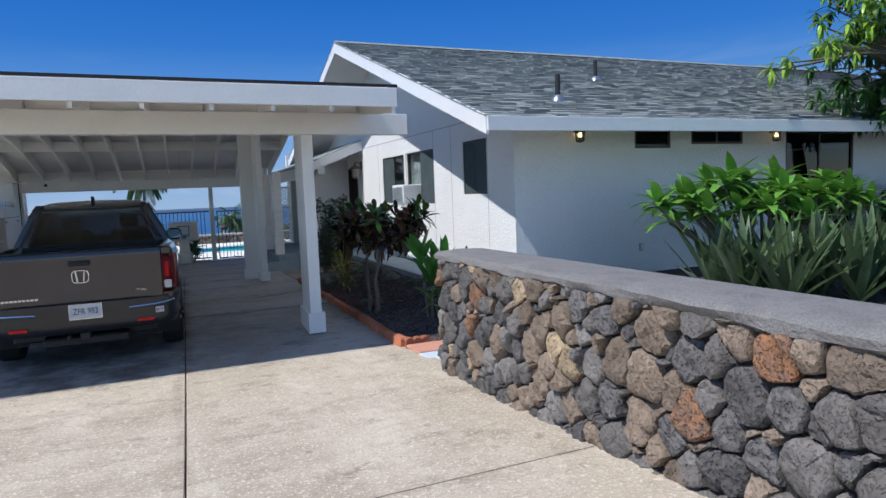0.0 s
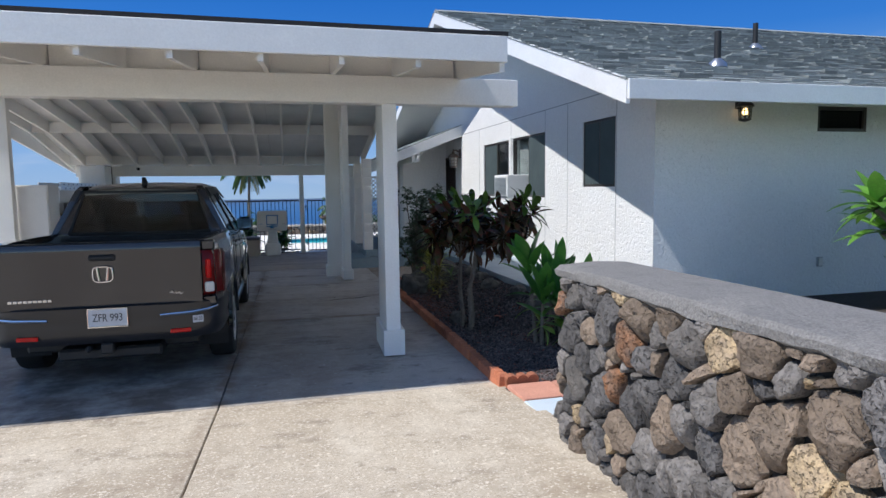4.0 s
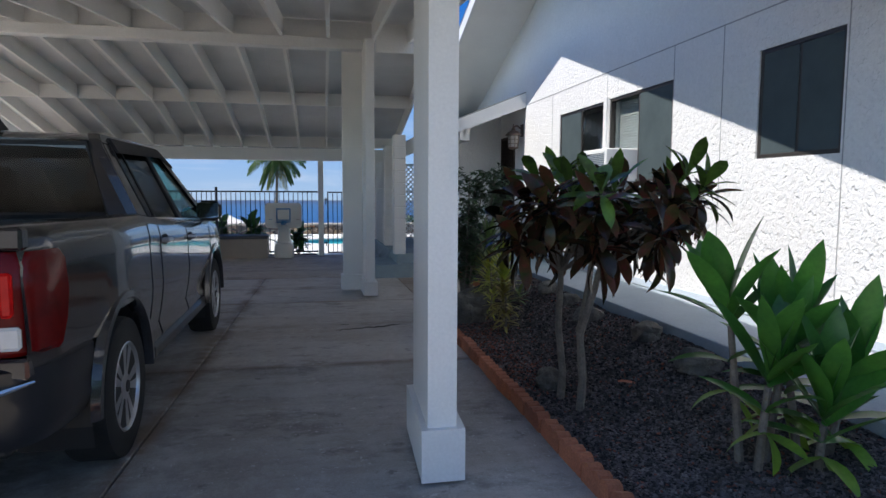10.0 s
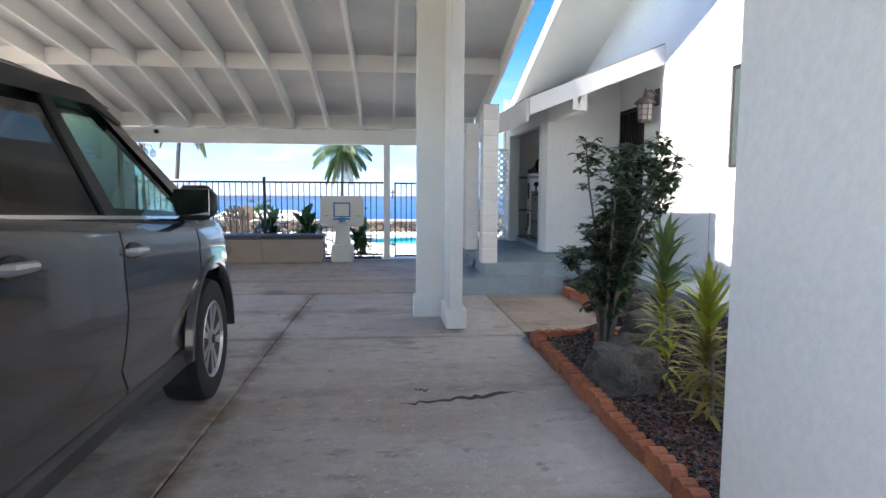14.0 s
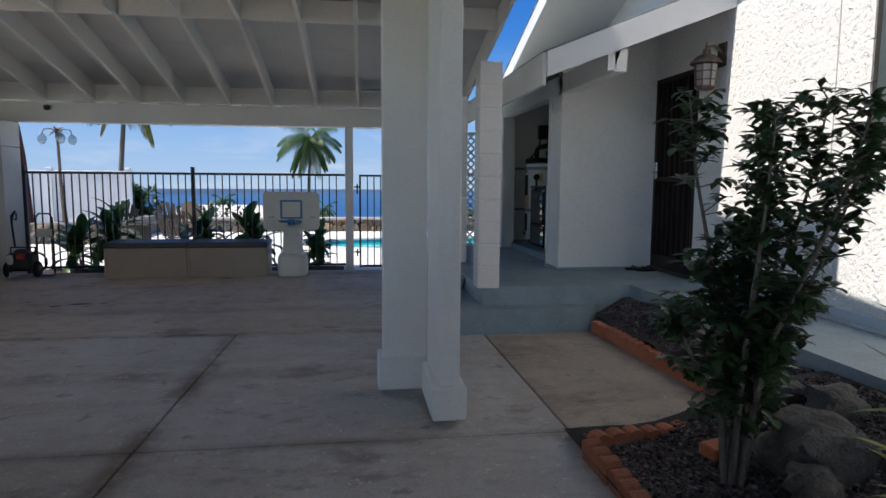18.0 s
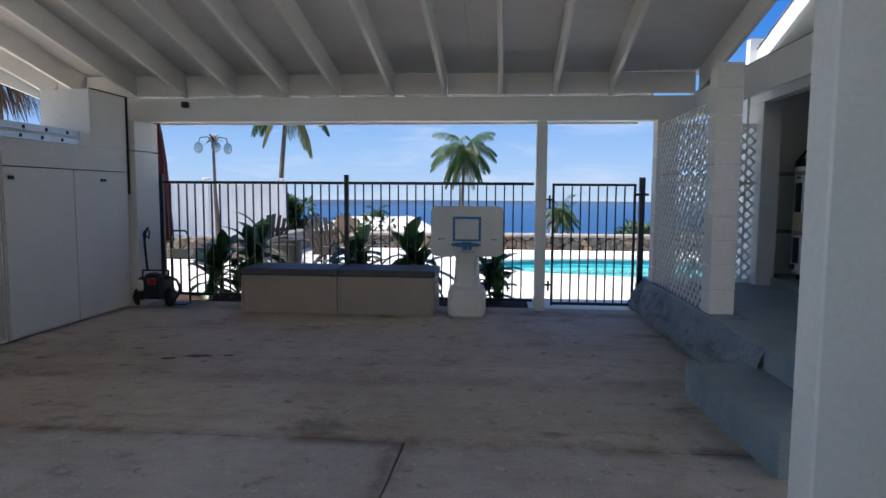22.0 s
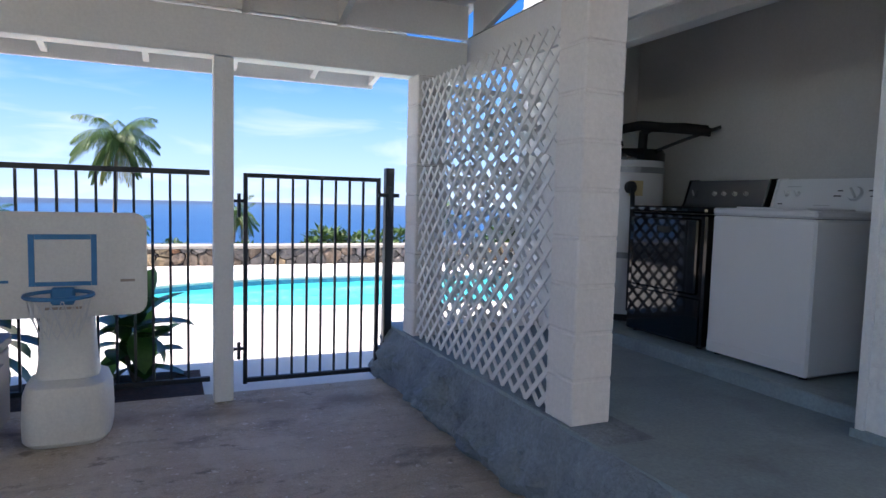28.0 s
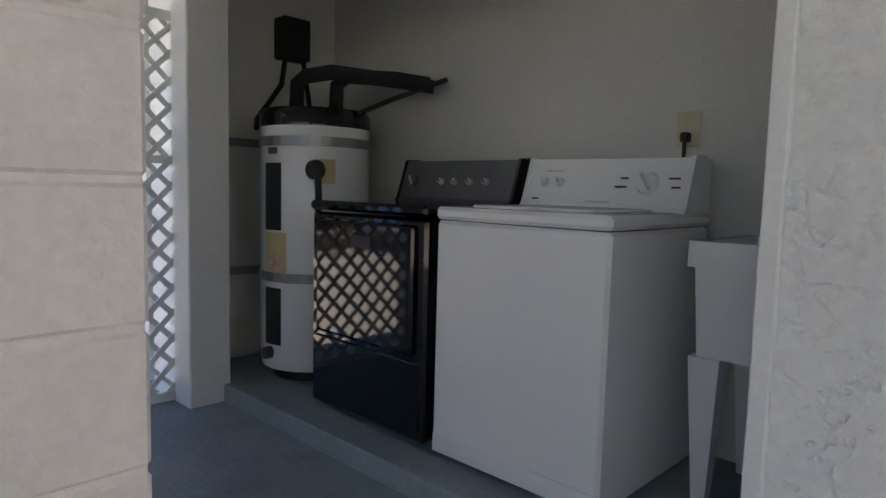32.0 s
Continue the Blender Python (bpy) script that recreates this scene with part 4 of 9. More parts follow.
def scallop(n=3, w=0.29, h=0.10, d=0.075):
    poly = [(0.004, -0.06)]
    poly.append((w - 0.004, -0.06))
    for i in range(n - 1, -1, -1):
        for k in range(5):
            a = math.pi * (k / 4)
            poly.append((w * (i + 0.5) / n + (w / n) * 0.49 * math.cos(a), h - 0.03 + 0.03 * math.sin(a)))
    return Shape().prism([(p[0], p[1]) for p in poly], "y", -d / 2, d / 2)


sc = scallop()
sc_mesh = None
lines = [((2.42, 6.80), (2.49, 13.2)), ((2.50, 13.22), (3.4, 13.42)), ((3.62, 13.7), (3.52, 15.8)), ((2.43, 6.78), (2.74, 6.765))]
for a, b in lines:
    a, b = Vector(a), Vector(b)
    n = int((b - a).length / 0.292)
    ang = math.degrees(math.atan2((b - a).y, (b - a).x))
    for i in range(n):
        p = a + (b - a) * (i / max(n, 1))
        if sc_mesh is None:
            ob = part("brick", sc, TERRA, edging)
            sc_mesh = ob.data
        else:
            ob = new("brick", sc_mesh)
            ob.parent = edging
        ob.matrix_local = pose(p.x, p.y, ground_z(p.y) + 0.006 + rnd.uniform(-0.012, 0.01), rnd.uniform(-6, 6), 0, ang + rnd.uniform(-2.5, 2.5))

# pale path and pink pavers at the end of the bed
path = whole("front_path", Shape().box(2.41, 12.0, 5.55, 6.3, -0.1, 0.05, 0.006), BLUE_PAINT, "pale blue painted path to the front of the house", "path", kind="structure")
pavers = whole("paver_row", Shape().box(2.41, 6.0, 6.31, 6.72, -0.1, 0.02), SOIL, "row of pink concrete pavers beside the path", "pavement", kind="structure")
for i in range(9):
    part("paver", Shape().box(2.42 + i * 0.4, 2.81 + i * 0.4, 6.32, 6.71, 0.0, 0.055, 0.006), PINK, pavers)
s = Shape().grid([[(x, y, 0.30 + 0.04 * noise.noise(Vector((x, y, 2)))) for x in np.linspace(2.7, 20, 30)] for y in (-6, -3, 0, 2, 4, 5.5)])
whole("front_soil", s, SOIL, "dark soil behind the stone wall", "soil", kind="structure", smooth=True)
s = Shape().box(5.0, 20, 6.3, 8.12, -0.1, 0.34)
whole("front_bed", s, SOIL, "dark soil along the front of the house", "soil", kind="structure")

BOULDER = mat("boulder", (0.085, 0.08, 0.072), (0.15, 0.135, 0.115), 7, 0.95, bump=0.03, bscale=22, fine=0.2, fscale=90, stain=(0.16, 0.13, 0.09), sscale=3)
ROCKS = [(2.73, 11.8, 0.22, 0.2, 0.2), (3.3, 12.66, 0.2, 0.17, 0.13), (3.14, 12.5, 0.1, 0.09, 0.08), (3.6, 12.95, 0.12, 0.1, 0.08), (3.55, 12.35, 0.1, 0.08, 0.08), (3.72, 11.95, 0.11, 0.1, 0.09),
         (3.5, 13.2, 0.1, 0.11, 0.09), (3.75, 14.4, 0.1, 0.09, 0.08), (3.78, 15.0, 0.09, 0.1, 0.07), (3.72, 13.9, 0.11, 0.1, 0.09), (3.7, 11.3, 0.1, 0.08, 0.07), (3.6, 10.6, 0.12, 0.1, 0.08),
         (3.68, 9.7, 0.1, 0.13, 0.08), (3.62, 8.9, 0.14, 0.12, 0.09), (2.75, 9.35, 0.09, 0.09, 0.09)]
for x, y, a, b, c in ROCKS:
    ob = whole("boulder", rock_shape(rnd, a, b, c, 4 if a > 0.2 else 3, 0.45, 0.35), BOULDER, "rounded dark brown lava boulder on the gravel bed", "rock", group="bed rocks", smooth=True)
    ob.location = (x, y, bed_z(x, y) + c * 0.6)
for i, (x, y, a) in enumerate(((3.06, 13.0, 18), (3.26, 13.1, 12))):
    ob = whole("loose_brick", Shape().box(-0.1, 0.1, -0.05, 0.05, 0, 0.06, 0.006), TERRA, "loose red clay brick lying by the shrub", "brick", group="loose bricks")
    ob.matrix_world = pose(x, y, 0.06 + 0.02 * i, 4, 0, a)
# ---- pickup truck ----
PAINT = mat("grey_metal_paint", (0.026, 0.0245, 0.027), (0.022, 0.021, 0.024), 3, 0.22, metal=0.4, coat=1.0, fine=0.03, fscale=300)
PLASTIC = mat("black_plastic", (0.011, 0.011, 0.012), (0.015, 0.015, 0.016), 6, 0.55, bump=0.001, bscale=200)
BUMPER = mat("dark_bumper", (0.012, 0.013, 0.017), (0.010, 0.011, 0.014), 3, 0.35, coat=0.3)
RUBBER = mat("tyre_rubber", (0.011, 0.011, 0.011), (0.016, 0.016, 0.015), 9, 0.8, bump=0.002, bscale=120)
CHROME = mat("chrome", (0.75, 0.75, 0.76), (0.7, 0.7, 0.71), 3, 0.12, metal=1.0)
ALLOY = mat("alloy", (0.55, 0.56, 0.58), (0.5, 0.5, 0.52), 6, 0.28, metal=0.9)
TAIL_RED = mat("red_lens", (0.13, 0.004, 0.004), (0.09, 0.003, 0.003), 12, 0.2, spec=0.25)
BRIGHT_RED = mat("bright_red_lens", (0.62, 0.012, 0.01), (0.48, 0.008, 0.008), 30, 0.25, spec=0.3)
TAIL_WHITE = mat("clear_lens", (0.62, 0.60, 0.58), (0.55, 0.54, 0.52), 20, 0.15, coat=1.0)
TINT = glassmat("tinted_glass", (0.26, 0.28, 0.29), 0.02, 0.07)
TINT_F = glassmat("front_glass", (0.60, 0.76, 0.73), 0.02, 0.035)
PLATE = mat("plate_white", (0.62, 0.62, 0.64), (0.56, 0.57, 0.60), 14, 0.4, stain=(0.5, 0.42, 0.42), sscale=9)
INK = mat("black_ink", (0.02, 0.02, 0.022), None, 3, 0.5)
CLOTH = mat("seat_cloth", (0.035, 0.035, 0.04), None, 4, 0.9, bump=0.002, bscale=120)

TX, TY = -0.865, 7.72
truck = thing("pickup_truck", "dark grey metallic crew-cab pickup truck parked in the carport", "truck", (TX, TY, 0.0))
WHEELY, WHEELR = (1.05, 4.23), 0.376


def arc_z(y):
    """Half width and belt height along the truck."""
    return float(np.interp(y, (0.05, 0.5, 1.7, 2.2, 3.0, 4.2, 4.5, 4.8, 5.2, 5.34), (1.285, 1.29, 1.28, 1.24, 1.20, 1.135, 1.115, 1.06, 0.96, 0.84)))


def half_w(y):
    swell = sum(0.014 * math.exp(-((y - wy) / 0.42) ** 2) for wy in WHEELY)
    return swell + float(np.interp(y, (0.05, 0.25, 0.9, 1.9, 3.6, 4.62, 4.92, 5.1, 5.25, 5.34), (0.895, 0.945, 0.978, 0.972, 0.972, 0.978, 0.92, 0.82, 0.68, 0.55)))


SIDE = ((-0.09, 0.38), (-0.03, 0.42), (-0.012, 0.47), (-0.034, 0.55), (-0.016, 0.64), (-0.002, 0.74), (0.004, 0.82))


def section(y):
    w, b = half_w(y), arc_z(y)
    side = [(w + dx, z) for dx, z in SIDE] + [(w - 0.006, b - 0.19), (w - 0.004, b - 0.15), (w - 0.022, b - 0.06), (w - 0.048, b - 0.014), (w - 0.08, b)]
    if y < 1.72:
        top = [(w - 0.16, b), (w - 0.165, b - 0.01), (w - 0.17, 0.75), (0.0, 0.75)]
    elif y < 4.26:
        top = [(w - 0.16, b), (w - 0.2, b), (w - 0.3, b), (0.0, b)]
    else:
        top = [(w - 0.22, b + 0.03), (w - 0.3, b + 0.05), (0.3, b + 0.065), (0.0, b + 0.07)]
    return side + top


ys = sorted(set([round(0.06 + 0.03 * i, 3) for i in range(int(5.28 / 0.03) + 1)] + [1.715, 1.725, 4.255, 4.265, 5.34]))
body = Shape()
secs = [section(y) for y in ys]
n = len(secs[0])
for sx in (1, -1):
    o = len(body.v)
    body.v += [(sx * p[0], y, p[1]) for y, sec in zip(ys, secs) for p in sec]
    for i in range(len(ys) - 1):
        for j in range(n - 1):
            q = (o + i * n + j, o + i * n + j + 1, o + (i + 1) * n + j + 1, o + (i + 1) * n + j)
            yc = (ys[i] + ys[i + 1]) / 2
            zc = (secs[i][j][1] + secs[i][j + 1][1]) / 2
            if yc < 0.62 and zc < 0.735:
                continue
            if j < 11 and any((yc - wy) ** 2 + (zc - WHEELR) ** 2 < 0.49 ** 2 for wy in WHEELY):
                continue
            body.f.append(q if sx < 0 else q[::-1])
    e = o + (len(ys) - 1) * n
    body.f.append(tuple(range(e, e + n)))
part("body", body, PAINT, truck, smooth=True)
part("bed_liner", Shape().box(-0.80, 0.80, 0.09, 1.70, 0.752, 0.77), PLASTIC, truck)
part("underbody", Shape().box(-0.72, 0.72, 0.3, 5.1, 0.30, 0.44, 0.02).box(-0.42, 0.42, 0.1, 0.6, 0.26, 0.36, 0.02).box(-0.8, 0.8, 0.3, 1.6, 0.44, 0.72).box(-0.6, 0.6, 3.9, 5.15, 0.4, 0.9), PLASTIC, truck)

for sx in (1, -1):
    for wy in WHEELY:
        flare, well = [], Shape()
        for k in range(25):
            a = math.radians(-1 + 182 * k / 24)
            ca, sa = math.cos(a), math.sin(a)
            flare.append([(sx * (half_w(wy) + dx), wy + r * ca, WHEELR + r * sa) for dx, r in ((-0.06, 0.462), (0.0, 0.468), (0.012, 0.48), (0.010, 0.515), (-0.025, 0.545))])
        part("wheel_arch", Shape().grid(flare), PAINT, truck, smooth=True)
        rows = []
        for k in range(17):
            a = math.radians(-20 + 220 * k / 16)
            rows.append([(sx * x, wy + 0.475 * math.cos(a), WHEELR + 0.475 * math.sin(a)) for x in (0.95, 0.62)])
        well.grid(rows)
        part("wheel_well", well, PLASTIC, truck)
        wheel = new("wheel")
        wheel.parent = truck
        turn = Matrix.Rotation(radians(90), 4, "Y") if sx > 0 else Matrix.Rotation(radians(-90), 4, "Y")
        wheel.matrix_local = Matrix.Translation((sx * 0.866, wy, WHEELR)) @ turn
        t = Shape().lathe([(0.235, -0.11), (0.33, -0.122), (0.366, -0.108), (0.376, -0.08), (0.376, 0.08), (0.366, 0.108), (0.33, 0.122), (0.24, 0.115), (0.235, 0.09)], 40)
        t.f = t.f[:-2]
        part("tyre", t, RUBBER, wheel, smooth=True)
        rim = Shape().lathe([(0.24, 0.112), (0.232, 0.118), (0.222, 0.108), (0.217, 0.085)], 36)
        rim.f = rim.f[:-2]
        barrel = Shape().lathe([(0.222, 0.10), (0.212, 0.06), (0.205, -0.08), (0.20, -0.09)], 36)
        part("barrel", barrel, PLASTIC, wheel, smooth=True)
        for k in range(5):
            for d in (-11.5, 11.5):
                a = radians(72 * k + d + 90)
                m = Matrix.Rotation(a, 4, "Z")
                rim.prism([(0.05, -0.012), (0.12, -0.022), (0.226, -0.034), (0.226, 0.026), (0.12, 0.015), (0.05, 0.012)] if d < 0 else [(0.05, -0.012), (0.12, -0.015), (0.226, -0.026), (0.226, 0.034), (0.12, 0.022), (0.05, 0.012)], "z", 0.07, 0.102, m)
        rim.lathe([(0.0, 0.075), (0.07, 0.075), (0.07, 0.105), (0.05, 0.112), (0.0, 0.113)], 20)
        part("rim", rim, ALLOY, wheel, "silver alloy rim with five split spokes", smooth=True)
        part("hub_cap", Shape().lathe([(0.0, 0.11), (0.034, 0.11), (0.03, 0.118), (0.0, 0.12)], 16), PLASTIC, wheel)
        part("brake_disc", Shape().lathe([(0.06, 0.0), (0.16, 0.0), (0.16, 0.02), (0.06, 0.02)], 24), BUMPER, wheel)

# cab
B0, R0 = 1.21, 1.79


def sp(y, z, s, out=0.0):
    """A point on the side of the cab; the doors sit a little behind the plain spacing."""
    y -= 0.09 * min(1, max(0, (y - 1.75) / 0.35))
    k = (z - B0) / (R0 - B0)
    return (s * (0.915 - 0.21 * k - 0.075 * k * k + out), y, z)


def side_panel(poly, s, th=0.03, out=0.0):
    a = [sp(y, z, s, out) for y, z in poly]
    b = [(p[0] - s * th, p[1], p[2]) for p in a]
    n = len(poly)
    f = [tuple(range(n)), tuple(range(n, 2 * n))[::-1]] + [(i, n + i, n + (i + 1) % n, (i + 1) % n) for i in range(n)]
    return Shape().add(a + b, f)


ROOFY = [(1.84, 1.725), (1.92, 1.765), (2.3, 1.802), (2.8, 1.815), (3.12, 1.80), (3.42, 1.755), (3.53, 1.72)]
rows = []
for y, z in ROOFY:
    w = 0.635
    rows.append([(x * w, y, z + 0.02 * (1 - x * x) - (0.02 if abs(x) > 0.99 else 0)) for x in np.linspace(-1, 1, 13)])
low = [[(p[0] * 0.99, p[1], p[2] - 0.045) for p in r] for r in rows]
s = Shape().grid(rows).grid([r[::-1] for r in low])
s.grid([[r[0] for r in rows], [r[0] for r in low]]).grid([[r[-1] for r in low], [r[-1] for r in rows]])
s.grid([low[0], rows[0]]).grid([rows[-1], low[-1]])
part("roof", s, PAINT, truck, smooth=True)
part("antenna", Shape().prism([(1.96, 1.79), (2.16, 1.815), (2.03, 1.88), (1.99, 1.885)], "x", -0.018, 0.018), PLASTIC, truck, "dark fin on the cab roof")
for s_ in (1, -1):
    part("rear_pillar", side_panel([(1.72, 1.27), (1.84, 1.745), (2.10, 1.765), (2.04, 1.235)], s_, 0.06, 0.004), PAINT, truck)
    part("door_pillar", side_panel([(2.97, 1.195), (2.98, 1.765), (3.06, 1.765), (3.09, 1.19)], s_, 0.05, 0.002), PLASTIC, truck)
    part("front_pillar", side_panel([(4.36, 1.125), (3.52, 1.765), (3.38, 1.765), (4.14, 1.15)], s_, 0.06, 0.004), PAINT, truck)
    part("roof_rail", side_panel([(1.84, 1.725), (3.64, 1.705), (3.45, 1.785), (1.95, 1.785)], s_, 0.07, 0.006), PAINT, truck)
    part("rear_door_glass", side_panel([(2.04, 1.235), (2.10, 1.745), (2.98, 1.75), (2.97, 1.19)], s_, 0.008, -0.012), TINT, truck)
    part("front_door_glass", side_panel([(3.09, 1.185), (3.06, 1.75), (3.44, 1.73), (4.16, 1.145)], s_, 0.008, -0.012), TINT_F, truck)
    part("quarter_bar", side_panel([(2.24, 1.23), (2.30, 1.745), (2.325, 1.745), (2.265, 1.23)], s_, 0.02, -0.006), PLASTIC, truck)
    part("window_trim", side_panel([(2.005, 1.25), (2.06, 1.755), (2.085, 1.755), (2.03, 1.235)], s_, 0.02, 0.008), PLASTIC, truck)
    part("rear_corner", Shape().add([(s_ * 0.725, 1.712, 1.262), (s_ * 0.895, 1.725, 1.27), (s_ * 0.665, 1.845, 1.745), (s_ * 0.575, 1.845, 1.73), (s_ * 0.725, 1.77, 1.262), (s_ * 0.885, 1.77, 1.27), (s_ * 0.655, 1.90, 1.745), (s_ * 0.575, 1.90, 1.73)],
                                     [(0, 1, 2, 3), (7, 6, 5, 4), (0, 4, 5, 1), (1, 5, 6, 2), (2, 6, 7, 3), (3, 7, 4, 0)]), PAINT, truck)
    part("rain_visor", side_panel([(2.09, 1.67), (2.10, 1.765), (3.42, 1.775), (3.62, 1.64), (3.58, 1.62), (3.38, 1.70)], s_, 0.02, 0.025), PLASTIC, truck)
    part("belt_trim", side_panel([(1.98, 1.238), (1.98, 1.252), (3.0, 1.206), (4.22, 1.15), (4.25, 1.134), (3.0, 1.192)], s_, 0.02, 0.012), CHROME, truck)
    for y0, y1 in ((1.68, 1.69), (1.98, 1.99), (2.92, 2.93), (3.99, 4.0)):
        low = 0.76 if y0 > 4 else 0.45
        pts = [(s_ * (half_w(y0) + 0.0005 + float(np.interp(z, [q[1] for q in SIDE] + [arc_z(y0) - 0.19, arc_z(y0) - 0.15, arc_z(y0) - 0.06], [q[0] for q in SIDE] + [-0.006, -0.004, -0.022]))), y0, z)
               for z in (0.45, 0.47, 0.55, 0.64, 0.74, 0.82, arc_z(y0) - 0.19, arc_z(y0) - 0.15, arc_z(y0) - 0.06) if z >= low]
        part("door_gap", Shape().tube(pts, 0.0035, 5), PLASTIC, truck)
    for hy, hz in ((2.13, 1.09), (3.04, 1.05)):
        hx = s_ * 0.972
        h = part("door_handle", Shape().tube([(hx - s_ * 0.02, hy - 0.10, hz), (hx + s_ * 0.018, hy - 0.07, hz), (hx + s_ * 0.022, hy + 0.05, hz - 0.003), (hx - s_ * 0.02, hy + 0.09, hz - 0.005)], [0.016, 0.02, 0.017, 0.012], 8), ALLOY, truck, "bright metal door handle", smooth=True)
        part("handle_cup", Shape().lathe([(0.055, 0.0), (0.05, 0.006), (0.0, 0.004)], 16, Matrix.Translation((hx - s_ * 0.004, hy - 0.02, hz)) @ Matrix.Rotation(radians(90 * s_), 4, "Y") @ Matrix.Diagonal((0.7, 1.5, 1, 1))), PLASTIC, truck)
    mirror = part("mirror", Shape().box(-0.11, 0.12, -0.07, 0.085, -0.095, 0.10, 0.055), PLASTIC, truck, smooth=True)
    mirror.matrix_local = pose(s_ * 0.99, 3.87, 1.235, 0, 0, s_ * -8)
    part("mirror_glass", Shape().box(-0.085, 0.115, -0.078, -0.072, -0.065, 0.08, 0.002), mat("mirror_silver", (0.35, 0.38, 0.38), None, 3, 0.03, metal=1.0), mirror)
    part("mirror_arm", Shape().box(-0.22 if s_ > 0 else 0.12, -0.08 if s_ > 0 else 0.24, -0.03, 0.03, -0.1, -0.05, 0.01), PLASTIC, mirror)
    part("sill", Shape().box(min(s_ * 0.86, s_ * 0.965), max(s_ * 0.86, s_ * 0.965), 1.74, 3.96, 0.33, 0.43, 0.02), BUMPER, truck, "dark plastic side sill")
    part("corner_panel", Shape().box(min(s_ * 0.79, s_ * 0.905), max(s_ * 0.79, s_ * 0.905), 0.05, 0.12, 1.195, 1.283, 0.012), PAINT, truck)
    part("corner_panel", Shape().box(min(s_ * 0.79, s_ * 0.905), max(s_ * 0.79, s_ * 0.905), 0.05, 0.12, 0.70, 0.785, 0.012), PAINT, truck)
    # tail light
    y0 = 0.03
    rows = []
    for z_, side, back in ((0.79, 0.20, 0.02), (0.81, 0.23, 0.0), (0.90, 0.29, 0.0), (1.02, 0.32, 0.0), (1.15, 0.29, 0.0), (1.19, 0.24, 0.02)):
        path = ((0.796, 0.042), (0.84, 0.046), (0.88, 0.058), (0.913, 0.09), (0.94, 0.14), (0.958, 0.20), (0.968, side))
        rows.append([(s_ * (x - back * 0.6), y + back, z_) for x, y in path] + [(s_ * 0.93, side + 0.01, z_)])
    tl = part("tail_light", Shape().grid(rows if s_ > 0 else [r[::-1] for r in rows]), TAIL_RED, truck, "red tail light lens", smooth=True)
    part("brake_lamp", Shape().box(-0.024, 0.024, -0.008, 0.006, -0.085, 0.085, 0.012), BRIGHT_RED, tl).matrix_local = pose(s_ * 0.845, 0.044, 1.03, 0, 0, s_ * 9)
    part("reverse_lamp", Shape().box(-0.04, 0.04, -0.007, 0.008, -0.045, 0.045, 0.012), TAIL_WHITE, tl).matrix_local = pose(s_ * 0.85, 0.044, 0.865, 0, 0, s_ * 9)
    # bumper trim
    part("bumper_trim", Shape().tube([(s_ * 0.44, -0.026, 0.645), (s_ * 0.70, -0.008, 0.655), (s_ * 0.82, 0.025, 0.668), (s_ * 0.905, 0.10, 0.685)], [0.014, 0.016, 0.015, 0.008], 8), CHROME, truck, "chrome bumper strip", smooth=True)
    part("reflector", Shape().box(-0.085, 0.085, -0.006, 0.006, -0.018, 0.018, 0.004), BRIGHT_RED, truck, "red bumper reflector").matrix_local = pose(s_ * 0.60, -0.02, 0.497, 0, 0, s_ * 6)
    # front
    part("headlight", Shape().add([(s_ * 0.62, 5.30, 0.76), (s_ * 0.86, 5.17, 0.78), (s_ * 0.955, 4.95, 0.88), (s_ * 0.62, 5.26, 0.90)], [(0, 1, 2, 3)]), TAIL_WHITE, truck)
# rear window
rw = [(-0.72, 1.715, 1.268), (0.72, 1.715, 1.268), (0.58, 1.85, 1.72), (-0.58, 1.85, 1.72)]
v = rw + [(p[0], p[1] + 0.008, p[2]) for p in rw]
part("rear_window", Shape().add(v, [(0, 1, 2, 3), (7, 6, 5, 4), (0, 4, 5, 1), (1, 5, 6, 2), (2, 6, 7, 3), (3, 7, 4, 0)]), TINT, truck, "dark tinted rear window")
part("window_seal", Shape().tube([rw[0], rw[1], rw[2], rw[3], rw[0]], 0.022, 6), PLASTIC, truck)
part("wind_screen", Shape().add([(-0.86, 4.27, 1.13), (0.86, 4.27, 1.13), (0.61, 3.51, 1.73), (-0.61, 3.51, 1.73)], [(0, 1, 2, 3)]), TINT_F, truck)
# interior
for x in (-0.38, 0.38):
    part("front_seat", Shape().box(x - 0.25, x + 0.25, 2.95, 3.5, 0.75, 0.95, 0.05).box(x - 0.25, x + 0.25, 2.8, 2.98, 0.9, 1.42, 0.05).box(x - 0.13, x + 0.13, 2.82, 2.92, 1.43, 1.6, 0.04), CLOTH, truck)
part("rear_seat", Shape().box(-0.7, 0.7, 1.95, 2.45, 0.75, 0.95, 0.04).box(-0.7, 0.7, 1.86, 2.0, 0.9, 1.36, 0.04), CLOTH, truck)
part("dashboard", Shape().box(-0.8, 0.8, 3.75, 4.2, 0.85, 1.12, 0.05), PLASTIC, truck)
part("cab_floor", Shape().box(-0.85, 0.85, 1.8, 4.3, 0.6, 0.75), PLASTIC, truck)
# tailgate
tg = part("tailgate", Shape().prism([(0.008, 0.74), (0.055, 0.74), (0.055, 1.27), (0.025, 1.288), (0.0, 1.28), (-0.014, 1.245), (-0.012, 1.21), (0.0, 1.12), (0.004, 0.9)], "x", -0.79, 0.79), PAINT, truck, smooth=True)
part("gate_top", Shape().box(-0.80, 0.80, 0.005, 0.07, 1.279, 1.294, 0.007), PLASTIC, tg)
